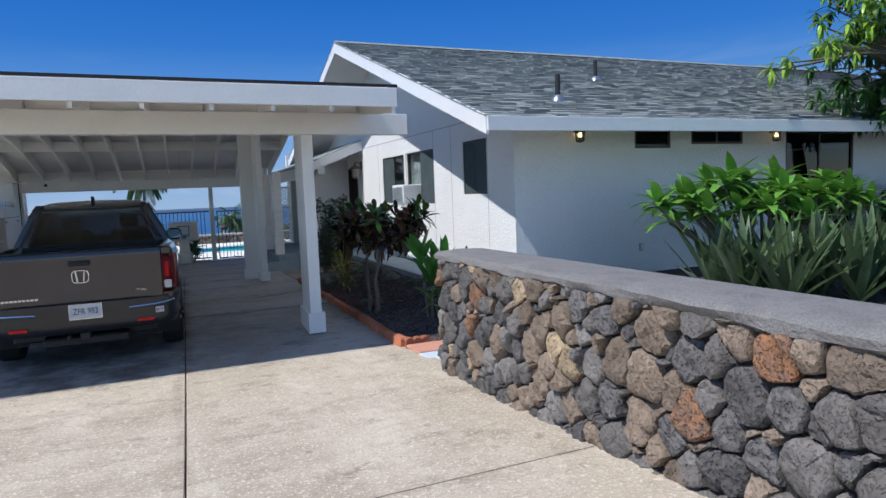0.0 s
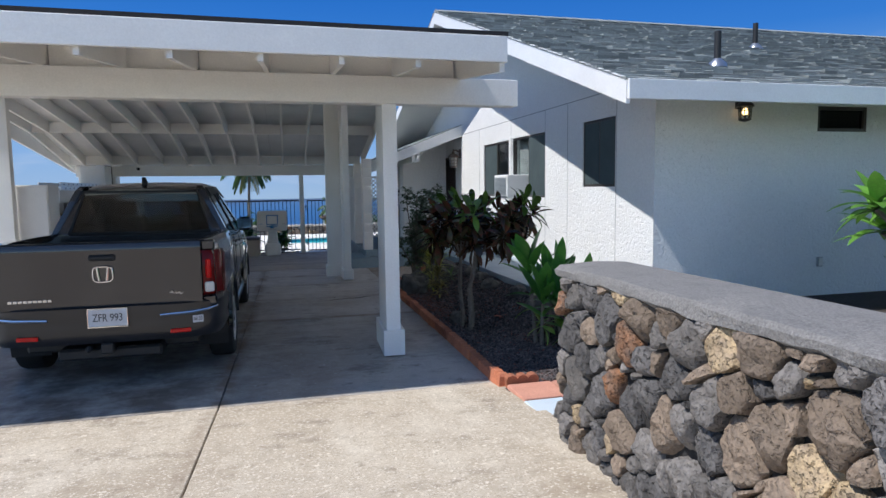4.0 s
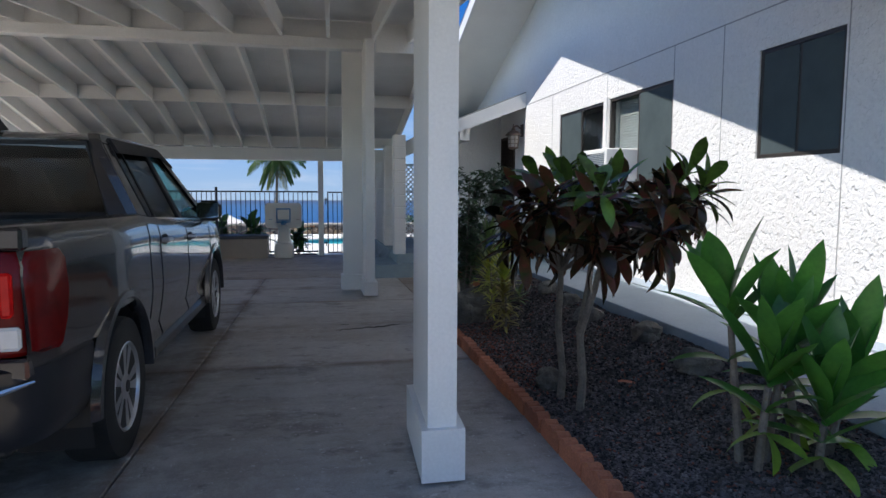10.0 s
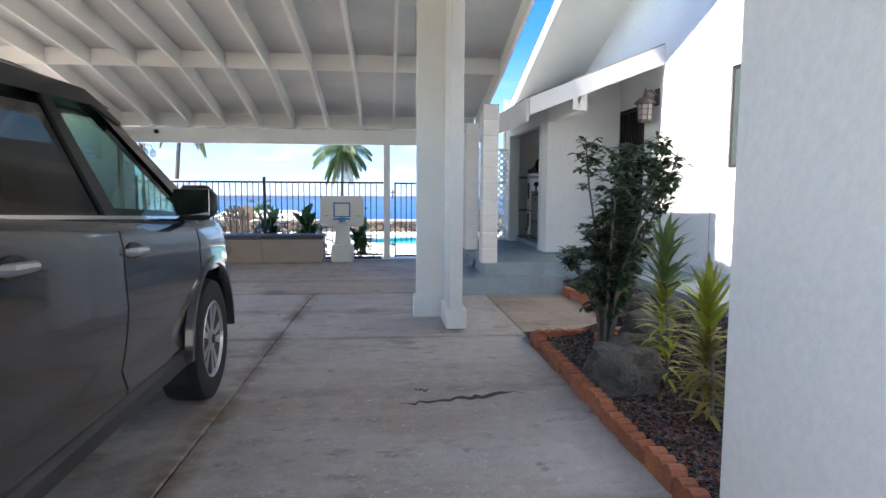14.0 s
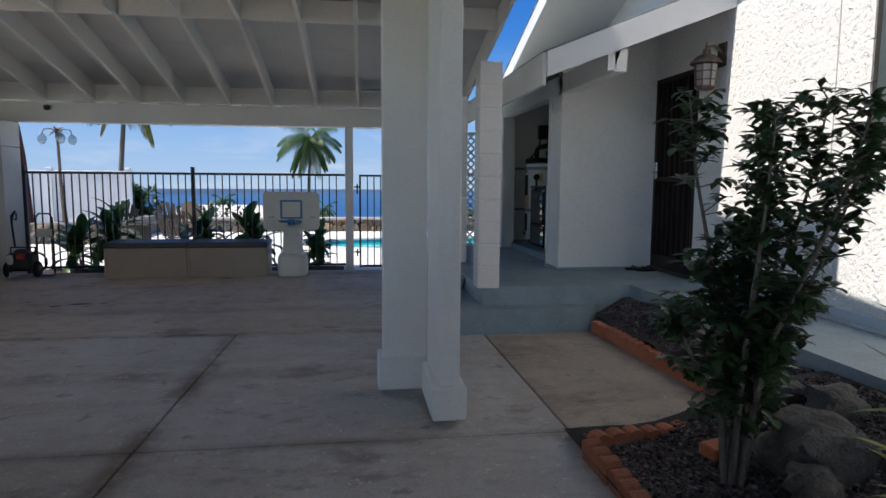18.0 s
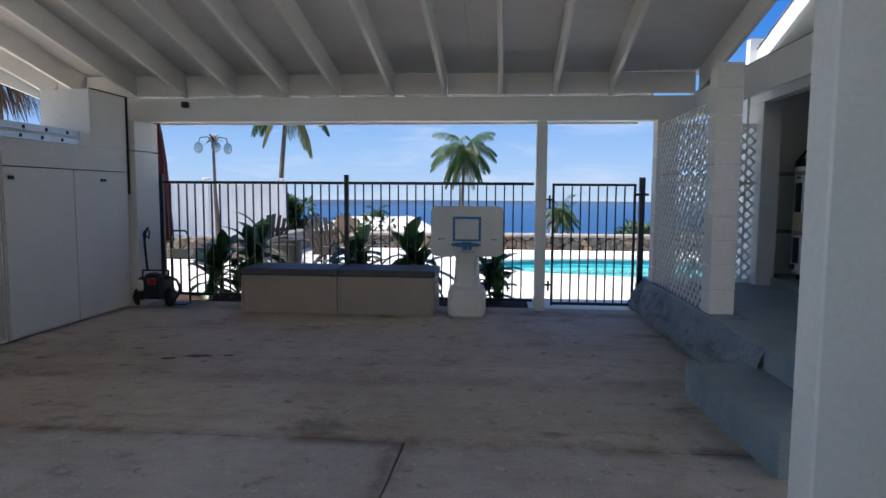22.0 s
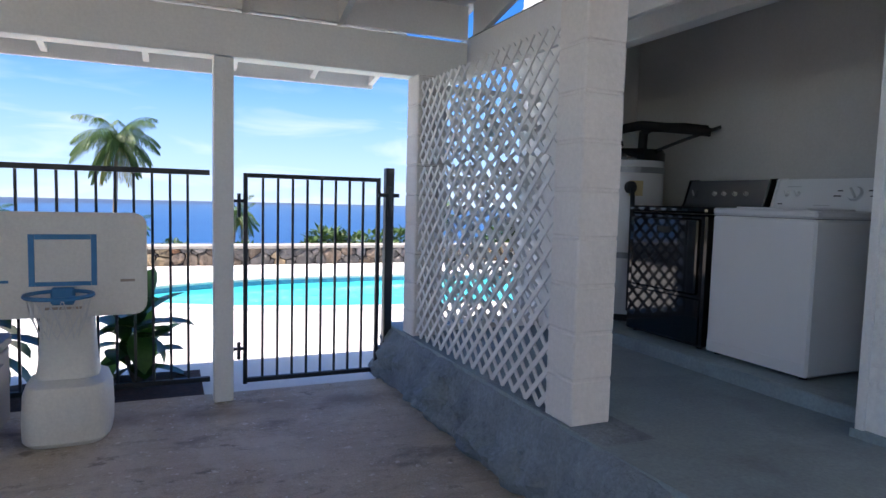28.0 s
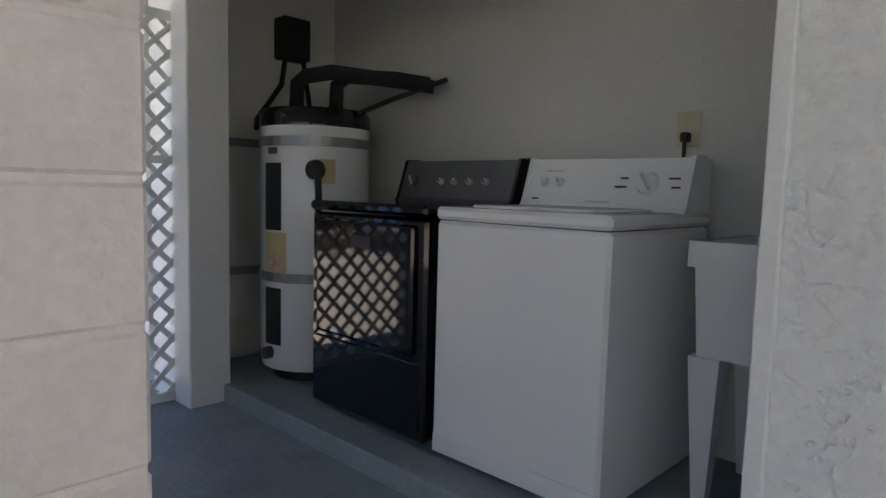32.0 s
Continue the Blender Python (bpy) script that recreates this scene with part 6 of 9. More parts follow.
def palm(x, y, z0, h, crown, lean, fronds, seed, label, dry=3, group="palms"):
    r = random.Random(seed)
    t = thing("palm_tree", label, "palm", (x, y, z0), group=group)
    tr = Shape()
    pts = [(lean * (i / 8) ** 1.5, 0, h * i / 8) for i in range(9)]
    tr.tube([(0, 0, -0.4)] + pts, [0.02 * crown + 0.11] + [0.012 * crown + 0.10 - 0.05 * i / 8 for i in range(9)], 9)
    part("trunk", tr, PALM_BARK, t, smooth=True)
    top_ = Vector(pts[-1])
    g, d, rib = Shape(), Shape(), Shape()
    for k in range(fronds):
        a = k * 2.39996
        e = radians(75 - 115 * k / fronds + r.uniform(-8, 8))
        L = crown * r.uniform(0.85, 1.1)
        dirv = Vector((math.cos(a) * math.cos(e), math.sin(a) * math.cos(e), math.sin(e)))
        p, dd = top_.copy(), dirv.copy()
        spine = [p.copy()]
        for i in range(9):
            dd = (dd + Vector((0, 0, -0.21))).normalized()
            p = p + dd * L / 9
            spine.append(p.copy())
        target = d if k >= fronds - dry else g
        rib.tube(spine, [0.02 * crown / 2] + [0.012 * crown / 2] * 8 + [0.003], 4, False)
        for i in range(1, 56):
            f_ = i / 56 * 9
            j = min(8, int(f_))
            q = spine[j].lerp(spine[j + 1], f_ - j)
            ax = (spine[j + 1] - spine[j]).normalized()
            sd = ax.cross(Vector((0, 0, 1))).normalized()
            ll = L * 0.30 * math.sin(math.pi * (0.12 + 0.83 * i / 56)) ** 0.7
            for sg in (1, -1):
                leaf(target, q, sd * sg + ax * 0.7 + Vector((0, 0, -0.45 + r.uniform(-0.25, 0.2))), (0, 0, 1), ll, 0.029 * crown / 2.2, 0.7, 3, 0.3)
    part("ribs", rib, FROND, t)
    part("crown", g, FROND, t, smooth=True)
    if dry:
        part("dry_fronds", d, FROND_DRY, t, "yellowed drooping fronds", smooth=True)
    return t


palm(-1.35, 50.0, -2.6, 6.3, 2.3, 0.2, 34, 3, "coconut palm with a full round crown below the pool wall")
palm(-8.3, 38.5, -1.4, 6.45, 2.4, 0.5, 14, 4, "tall coconut palm beyond the white fence")
palm(8.2, 95, -8.6, 7.7, 3.0, 0.4, 18, 5, "distant coconut palm on the slope", 2, "distant palms")
palm(9.6, 97, -8.8, 6.8, 2.8, -0.3, 18, 6, "distant coconut palm on the slope", 2, "distant palms")
palm(-10.5, 70, -5.5, 4.8, 1.8, 0.2, 16, 7, "distant palm beside a roof", 1, "distant palms")
palm(-1.5, 72, -5.8, 4.4, 1.5, 0.2, 16, 8, "distant palm beside a roof", 1, "distant palms")
palm(19.5, 60, -4.0, 4.0, 2.2, 0.2, 16, 9, "distant palm on the slope", 1, "distant palms")


def bush_far(x, y, z0, rx, ry, rz, seed, n=900, label="leafy green tree beyond the pool wall"):
    r = random.Random(seed)
    t = thing("tree", label, "tree", (x, y, z0), group="trees on the slope")
    s, tr = Shape(), Shape()
    tr.tube([(0, 0, -0.5), (0.1, 0, rz * 0.9)], [0.18, 0.1], 7)
    lobes = [(Vector((r.uniform(-0.6, 0.6) * rx, r.uniform(-0.6, 0.6) * ry, rz * (0.8 + r.uniform(0, 0.7)))), r.uniform(0.3, 0.5)) for _ in range(7)]
    for c, _ in lobes:
        tr.tube([(0.05, 0, rz * 0.5), c], [0.08, 0.03], 5)
    for k in range(n):
        c, q = lobes[k % 7]
        d = Vector((r.gauss(0, 1), r.gauss(0, 1), r.gauss(0, 1))).normalized()
        p = c + Vector((d.x * rx, d.y * ry, d.z * rz)) * q * r.uniform(0.7, 1.05)
        leaf(s, p, d + Vector((r.uniform(-1, 1), r.uniform(-1, 1), r.uniform(-1, 1))), (0, 0, 1), 0.3 * rz ** 0.5, 0.16 * rz ** 0.5, 0.3, 2)
    part("trunk", tr, BARK, t)
    part("crown", s, FARTREE, t, smooth=True)


bush_far(-5.7, 33, -0.45, 1.1, 1.1, 0.95, 31, 1500)
bush_far(-4.6, 38, -1.4, 1.4, 1.4, 0.9, 32)
bush_far(6.5, 40, -2.0, 1.9, 1.5, 1.1, 33)
bush_far(9.5, 42, -2.2, 2.0, 1.5, 1.1, 34)
bush_far(4.2, 46, -2.6, 1.2, 1.2, 0.9, 35)
bush_far(1.5, 60, -4.0, 1.5, 1.5, 1.1, 36)
bush_far(13.5, 38, -1.8, 1.6, 1.6, 1.3, 37)
bush_far(-13, 60, -4.0, 3.0, 2.0, 1.6, 38)
bush_far(20, 75, -6, 4.0, 3.0, 2.0, 39)

# palm with a skirt of dead fronds beyond the cabinets
t = thing("palm_tree", "palm with a hanging skirt of dead brown fronds beyond the carport", "palm", (-10.3, 26.0, -0.5), group="palms")
part("trunk", Shape().tube([(0, 0, -0.3), (0.05, 0, 2.0), (0.1, 0, 4.6)], [0.2, 0.17, 0.15], 9), PALM_BARK, t, smooth=True)
s, g = Shape(), Shape()
rs = random.Random(77)
for k in range(420):
    a, h = rs.uniform(0, 6.28), rs.uniform(3.9, 5.0)
    r = rs.uniform(0.25, 0.8)
    leaf(s, (0.1 + r * math.cos(a), r * math.sin(a), h), (0.35 * math.cos(a), 0.35 * math.sin(a), -1), (math.cos(a), math.sin(a), 0), rs.uniform(0.5, 0.95), 0.035, rs.uniform(-0.3, 0.3), 3)
rosette(g, rs, (0.1, 0, 4.9), 40, 1.5, 0.12, -10, 80, (0.4, 1.2), rise=0.2, n=6)
part("dead_fronds", s, leafmat("dead_frond", (0.20, 0.12, 0.07), (0.13, 0.08, 0.05), 0.8, 3), t, "brown dead fronds", smooth=True)
part("crown", g, FROND, t, smooth=True)
# ---- pool yard ----
def pool_edge(k, n=48, grow=0.0):
    a = 2 * math.pi * k / n
    r = 1 + 0.10 * math.cos(2 * a + 0.6)
    return 4.6 + (3.9 + grow) * r * math.cos(a), 25.2 + (1.75 + grow) * r * math.sin(a)


N = 48
DZ = -0.12
s = Shape()
outer = []
for k in range(N):
    x, y = pool_edge(k, N, 0.28)
    a = math.atan2(y - 25.2, x - 4.6)
    t = min(abs((13.0 if math.cos(a) > 0 else -17.6) / math.cos(a)) if abs(math.cos(a)) > 1e-6 else 1e9, abs((3.7 if math.sin(a) > 0 else -4.2) / math.sin(a)) if abs(math.sin(a)) > 1e-6 else 1e9)
    outer.append((4.6 + t * math.cos(a), 25.2 + t * math.sin(a), DZ))
s.add([(*pool_edge(k, N, 0.28), DZ) for k in range(N)] + outer, [(k, N + k, N + (k + 1) % N, (k + 1) % N) for k in range(N)])
s.box(-13, 17.6, 20.62, 21.01, -0.4, DZ).box(-13.0, 17.6, 28.85, 29.0, -0.4, DZ - 0.004)
whole("pool_deck", s, DECK, "bright sunlit concrete pool deck", "floor", kind="structure")
s = Shape().box(1.2, 2.62, 20.32, 20.62, -0.4, -0.09, 0.006)
whole("gate_sill", s, DECK, "concrete sill under the pool gate", "floor", kind="structure")
MULCH = mat("brown_mulch", (0.07, 0.03, 0.022), (0.035, 0.02, 0.016), 14, 0.95, bump=0.02, bscale=50, fine=0.4, fscale=60)
s = Shape().grid([[(x, y, -0.09 + 0.02 * noise.noise(Vector((x * 5, y * 5, 0)))) for x in np.linspace(-4.3, 1.2, 40)] for y in (20.3, 20.5, 20.8, 21.1)])
whole("mulch_strip", s, MULCH, "brown mulch strip along the pool fence", "soil", kind="structure")
TILE = mat("pool_tile", (0.10, 0.32, 0.42), (0.07, 0.25, 0.36), 25, 0.25, fine=0.2, fscale=40)
COPE = mat("pool_coping", (0.66, 0.63, 0.58), (0.6, 0.57, 0.52), 4, 0.8, bump=0.002, bscale=60, fine=0.08, fscale=70)
s = Shape()
rings = [[(*pool_edge(k, N, g), z) for k in range(N)] for g, z in ((0.28, DZ + 0.004), (0.02, DZ + 0.02), (0.0, DZ + 0.0), (0.0, DZ - 0.03))]
for a, b in zip(rings, rings[1:]):
    o = len(s.v)
    s.add(a + b, [(k, (k + 1) % N, N + (k + 1) % N, N + k) for k in range(N)])
pool = whole("pool", s, COPE, "kidney-shaped swimming pool with turquoise water", "pool", kind="structure", smooth=True)
s = Shape()
for z0, z1, g0, g1 in ((DZ - 0.03, DZ - 0.22, 0.0, 0.0),):
    a = [(*pool_edge(k, N, g0), z0) for k in range(N)]
    b = [(*pool_edge(k, N, g1), z1) for k in range(N)]
    s.add(a + b, [(k, (k + 1) % N, N + (k + 1) % N, N + k) for k in range(N)])
part("tile_band", s, TILE, pool, "blue tile band at the waterline")
s = Shape()
a = [(*pool_edge(k, N, 0), DZ - 0.22) for k in range(N)]
b = [(*pool_edge(k, N, -0.3), DZ - 1.4) for k in range(N)]
s.add(a + b, [(k, (k + 1) % N, N + (k + 1) % N, N + k) for k in range(N)] + [tuple(range(N, 2 * N))])
part("basin", s, POOL_WALL, pool, "pale turquoise plaster basin")
WATER = bpy.data.materials.new("pool_water")
WATER.use_nodes = True
wb = WATER.node_tree.nodes["Principled BSDF"]
wb.inputs["Base Color"].default_value = (0.05, 0.74, 0.78, 1)
wb.inputs["Roughness"].default_value = 0.06
wb.inputs["Transmission Weight"].default_value = 0.25
wb.inputs["Specular IOR Level"].default_value = 0.25
nt = WATER.node_tree.nodes.new("ShaderNodeTexNoise")
nt.inputs["Scale"].default_value = 3.0
bb = WATER.node_tree.nodes.new("ShaderNodeBump")
bb.inputs["Distance"].default_value = 0.03
WATER.node_tree.links.new(nt.outputs["Fac"], bb.inputs["Height"])
WATER.node_tree.links.new(bb.outputs[0], wb.inputs["Normal"])
s = Shape().add([(*pool_edge(k, N, 0.0), DZ - 0.10) for k in range(N)], [tuple(range(N))])
part("water_surface", s, WATER, pool, "clear turquoise water").visible_shadow = False

# lava rock wall beyond the pool
LW_Y = 29.0
far_wall = whole("stone_wall_far", Shape().box(-13.0, 17.6, LW_Y, LW_Y + 0.4, -0.6, 0.20), MORTAR, "low lava rock wall with a pale cap beyond the pool", "wall", kind="structure")
rnd = random.Random(5)
for c, poly in stone_cells(rnd, -6.5, 12.0, lambda u: -0.14, lambda u: 0.20, 0.24):
    ob = part("stone", stone_from_cell(rnd, c, poly, rnd.uniform(0.04, 0.08)), rnd.choices(LAVA, (0.4, 0.1, 0.34, 0.04, 0.12))[0], far_wall, smooth=True)
    ob.location = (c.x, LW_Y + 0.01, c.y)
part("cap", Shape().box(-13.0, 17.6, LW_Y - 0.06, LW_Y + 0.45, 0.20, 0.27, 0.015), mat("pale_cap", (0.42, 0.38, 0.32), (0.34, 0.31, 0.27), 3, 0.85, fine=0.15, fscale=60), far_wall)
# planter wall on the left of the yard
planter = whole("planter_wall", Shape().box(-13, -4.0, 25.6, 26.0, -0.12, 0.34, 0.02).box(-4.4, -4.0, 26.0, 29.0, -0.12, 0.34, 0.02), CAP, "dark low planter wall below the white fence", "wall", kind="structure")
rnd2 = random.Random(15)
for c, poly in stone_cells(rnd2, -9.0, -4.02, lambda u: -0.11, lambda u: 0.32, 0.26):
    ob = part("stone", stone_from_cell(rnd2, c, poly, 0.05), rnd2.choice(LAVA[:3]), planter, smooth=True)
    ob.location = (c.x, 25.6, c.y)
VINYL = mat("white_vinyl", (0.80, 0.80, 0.82), (0.77, 0.77, 0.79), 2, 0.35)
vf = thing("vinyl_fence", "tall white vinyl privacy fence behind the pool yard", "fence", (0, 27.0, 0.3))
for k in range(6):
    x = -4.1 - k * 1.8
    part("post", Shape().box(x - 0.06, x + 0.06, -0.06, 0.06, -0.3, 1.28, 0.01).box(x - 0.075, x + 0.075, -0.075, 0.075, 1.28, 1.31, 0.01), VINYL, vf)
    if k < 5:
        for j in range(12):
            part("board", Shape().box(x - 1.74 + j * 0.14, x - 1.745 + (j + 1) * 0.14, -0.012, 0.012, 0.02, 1.16, 0.004), VINYL, vf)
        part("rail", Shape().box(x - 1.74, x - 0.06, -0.03, 0.03, 1.14, 1.24, 0.006), VINYL, vf)
        part("rail", Shape().box(x - 1.74, x - 0.06, -0.03, 0.03, -0.06, 0.04, 0.006), VINYL, vf)

# palm-shaped lamp post
BRONZE = mat("bronze_metal", (0.16, 0.11, 0.08), (0.11, 0.08, 0.06), 9, 0.5, metal=0.5)
t = thing("lamp_post", "palm-shaped lamp post with three clear glass globes by the pool", "lamp", (-5.13, 25.75, -0.12))
part("pole", Shape().tube([(0.06, 0, 0), (0.05, 0, 0.5), (0.0, 0, 1.4), (-0.02, 0, 2.45)], [0.10, 0.06, 0.035, 0.03], 10), BRONZE, t, smooth=True)
lv = Shape()
rosette(lv, random.Random(3), (-0.02, 0, 2.48), 18, 0.24, 0.07, -25, 85, (0.4, 1.4))
part("metal_leaves", lv, BRONZE, t)
GLOBE = glassmat("clear_globe", (0.62, 0.66, 0.66), 0.03, 0.12)
for a in (180, 60, -60):
    ca, sa = math.cos(radians(a)), math.sin(radians(a))
    arm = part("arm", Shape().tube([(-0.02, 0, 2.4), (0.12 * ca, 0.12 * sa, 2.56), (0.3 * ca, 0.3 * sa, 2.55), (0.34 * ca, 0.34 * sa, 2.44)], 0.012, 6), BRONZE, t, smooth=True)
    g = part("globe", Shape().lathe([(0.03, 0.0), (0.07, -0.03), (0.09, -0.10), (0.085, -0.16), (0.05, -0.22), (0.0, -0.235)], 14), GLOBE, arm, "clear glass globe", smooth=True)
    g.location = (0.34 * ca, 0.34 * sa, 2.45)

# adirondack chairs
CHAIR = mat("weathered_brown_plastic", (0.05, 0.036, 0.03), (0.035, 0.027, 0.023), 6, 0.6, bump=0.002, bscale=50, fine=0.1, fscale=50)


def adirondack(x, y, turn, label):
    t = thing("adirondack_chair", label, "chair", (x, y, -0.12), turn, group="pool chairs")
    for k in range(7):
        u = (k - 3) * 0.085
        top_ = 1.0 - 0.19 * (abs(k - 3) / 3) ** 2
        m = pose(u * 0.82, 0.30, 0.30, -20, 0, 0) @ pose(0, 0, 0, 0, (k - 3) * 3.2, 0)
        part("back_slat", Shape().box(-0.037, 0.037, -0.011, 0.011, 0, top_ - 0.25, 0.008, m), CHAIR, t)
    for k in range(5):
        part("seat_slat", Shape().box(-0.27, 0.27, -0.30 + k * 0.12, -0.19 + k * 0.12, 0.36 - k * 0.018, 0.38 - k * 0.018, 0.005), CHAIR, t)
    for sx in (-1, 1):
        part("arm", Shape().box(sx * 0.29, sx * 0.42, -0.32, 0.38, 0.55, 0.575, 0.008) if sx > 0 else Shape().box(-0.42, -0.29, -0.32, 0.38, 0.55, 0.575, 0.008), CHAIR, t)
        a, b = sorted((sx * 0.29, sx * 0.33))
        part("front_leg", Shape().box(a, b, -0.30, -0.20, 0.0, 0.55, 0.006), CHAIR, t)
        part("back_leg", Shape().prism([(-0.32, 0.28), (-0.32, 0.38), (0.45, 0.0), (0.36, 0.0)], "x", a, b), CHAIR, t)
    part("back_rail", Shape().box(-0.29, 0.29, 0.45, 0.475, 0.66, 0.74, 0.005), CHAIR, t)


adirondack(-2.22, 24.3, 168, "brown slatted adirondack chair on the sunny pool deck")
adirondack(-3.75, 25.0, 215, "brown slatted adirondack chair near the planter wall")
t = thing("side_table", "dark low round table between the deck chairs", "table", (-3.2, 24.55, -0.12))
part("table_top", Shape().lathe([(0.0, 0.50), (0.34, 0.50), (0.34, 0.53), (0.0, 0.535)], 24), CHAIR, t)
part("drum", Shape().lathe([(0.26, 0.0), (0.30, 0.25), (0.27, 0.50)], 20), CHAIR, t, smooth=True)
# tan chair against the wall
t = thing("sun_chair", "tan wicker chair by the far pool wall", "chair", (-2.9, 28.1, -0.12), 20)
TAN = mat("tan_wicker", (0.36, 0.25, 0.16), (0.30, 0.21, 0.14), 30, 0.8, bump=0.004, bscale=60)
part("seat", Shape().box(-0.3, 0.3, -0.3, 0.3, 0.3, 0.4, 0.03), TAN, t)
part("backrest", Shape().prism([(0.26 * math.cos(a) * (1 if math.sin(a) < 0 else 0.95), 0.62 + 0.26 * math.sin(a)) for a in [2 * math.pi * k / 28 for k in range(28)]], "y", 0.24, 0.31), TAN, t)
for sx in (-0.27, 0.27):
    for sy in (-0.27, 0.27):
        part("leg", Shape().box(sx - 0.025, sx + 0.025, sy - 0.025, sy + 0.025, 0, 0.3), TAN, t)

# houses below the wall
ROOF_T = mat("tan_roof_tile", (0.42, 0.34, 0.27), (0.36, 0.29, 0.23), 1.2, 0.9, fine=0.15, fscale=6)
ROOF_W = mat("pale_roof", (0.66, 0.63, 0.58), (0.6, 0.57, 0.53), 0.8, 0.9, fine=0.1, fscale=5)


def far_house(x, y, z0, w, d, h, rise, roofm, turn, label):
    t = thing("house", label, "house", (x, y, z0), turn, group="houses on the slope")
    part("wall", Shape().box(-w / 2, w / 2, -d / 2, d / 2, -3, h), WHITE, t)
    e = 0.6
    s = Shape().add([(-w / 2 - e, -d / 2 - e, h - 0.1), (w / 2 + e, -d / 2 - e, h - 0.1), (w / 2 + e, d / 2 + e, h - 0.1), (-w / 2 - e, d / 2 + e, h - 0.1), (-w / 4, 0, h + rise), (w / 4, 0, h + rise)],
                    [(0, 1, 5, 4), (1, 2, 5), (2, 3, 4, 5), (3, 0, 4), (3, 2, 1, 0)])
    part("roof", s, roofm, t)
    for k in range(3):
        u = -w / 3 + k * w / 3
        win = part("window", Shape().box(u - 0.6, u + 0.6, -d / 2 - 0.03, -d / 2 + 0.05, h - 1.9, h - 0.8, 0.02), DARK_FRAME, t)
        part("pane", Shape().box(u - 0.52, u + 0.52, -d / 2 - 0.04, -d / 2 - 0.031, h - 1.82, h - 0.88), GLASS, win)


far_house(-8.6, 62, -5.2, 11, 7, 3.0, 1.6, ROOF_W, 8, "single-storey house with a pale hip roof on the slope below")
far_house(4.0, 70, -7.6, 12, 8, 3.0, 1.7, ROOF_T, -5, "single-storey house with a tan tile hip roof on the slope below")
far_house(16.0, 90, -10.2, 10, 8, 3.0, 1.6, ROOF_W, 10, "pale house far down the slope")
far_house(-16.0, 78, -8.6, 10, 8, 3.0, 1.6, ROOF_T, 0, "tan-roofed house far down the slope")
t = thing("street_lamp", "street lamp on the road below the pool wall", "lamp", (4.6, 58, -5.2))
part("pole", Shape().tube([(0, 0, -1), (0, 0, 4.3)], [0.09, 0.06], 8), WHITE, t)
part("lamp_head", Shape().lathe([(0.05, 4.3), (0.35, 4.5), (0.3, 4.65), (0.0, 4.75)], 12), BRONZE, t)

# ---- pool fence and gate ----
fence = thing("pool_fence", "black metal picket fence between carport and pool", "fence", (0, 20.4, -0.05))
for x, h in ((-3.38, 1.56), (-1.03, 1.56)):
    part("post", Shape().box(x - 0.026, x + 0.026, -0.026, 0.026, -0.05, h, 0.004).box(x - 0.03, x + 0.03, -0.03, 0.03, h, h + 0.012, 0.004), BLACK_METAL, fence)
for a, b in ((-4.2, -3.41), (-3.35, -1.06), (-1.0, 1.235)):
    part("rail", Shape().box(a, b, -0.017, 0.017, 1.455, 1.49, 0.003), BLACK_METAL, fence)
    part("rail", Shape().box(a, b, -0.017, 0.017, 0.06, 0.092, 0.003), BLACK_METAL, fence)
pk = None
x = -4.12
while x < 1.2:
    if min(abs(x + 3.38), abs(x + 1.03)) > 0.05:
        if pk is None:
            ob = part("picket", Shape().box(-0.008, 0.008, -0.008, 0.008, 0.093, 1.454), BLACK_METAL, fence)
            pk = ob.data
            ob.location = (x, 0, 0)
        else:
            ob = new("picket", pk)
            ob.parent = fence
            ob.location = (x, 0, 0)
    x += 0.1065
gate = thing("pool_gate", "closed black metal picket gate to the pool", "gate", (0, 20.4, -0.05))
part("gate_frame", Shape().box(1.45, 1.478, -0.016, 0.016, 0.02, 1.48, 0.003).box(2.395, 2.423, -0.016, 0.016, 0.02, 1.48, 0.003).box(1.478, 2.395, -0.016, 0.016, 1.45, 1.48, 0.003).box(1.478, 2.395, -0.016, 0.016, 0.03, 0.062, 0.003), BLACK_METAL, gate)
for k in range(8):
    u = 1.478 + (2.395 - 1.478) * (k + 1) / 9
    part("picket", Shape().box(u - 0.008, u + 0.008, -0.008, 0.008, 0.063, 1.449), BLACK_METAL, gate)
part("hinge", Shape().box(1.37, 1.46, -0.02, 0.02, 1.28, 1.30, 0.003).tube([(1.42, -0.02, 1.18), (1.42, -0.02, 1.34)], 0.012, 6), BLACK_METAL, gate)
part("hinge", Shape().box(1.37, 1.46, -0.02, 0.02, 0.26, 0.28, 0.003).tube([(1.42, -0.02, 0.2), (1.42, -0.02, 0.32)], 0.012, 6), BLACK_METAL, gate)
part("latch", Shape().box(2.40, 2.56, -0.045, -0.018, 1.34, 1.37, 0.004).box(2.47, 2.50, -0.05, -0.02, 1.20, 1.42, 0.004), BLACK_METAL, gate)
t = thing("gate_post", "black metal gate post with a flat cap", "post", (2.49, 20.4, -0.05))
part("post", Shape().box(-0.032, 0.032, -0.032, 0.032, -0.05, 1.555, 0.004), BLACK_METAL, t)
part("post_foot", Shape().box(-0.06, 0.06, -0.05, 0.05, -0.05, 0.22, 0.01), BLACK_METAL, t)

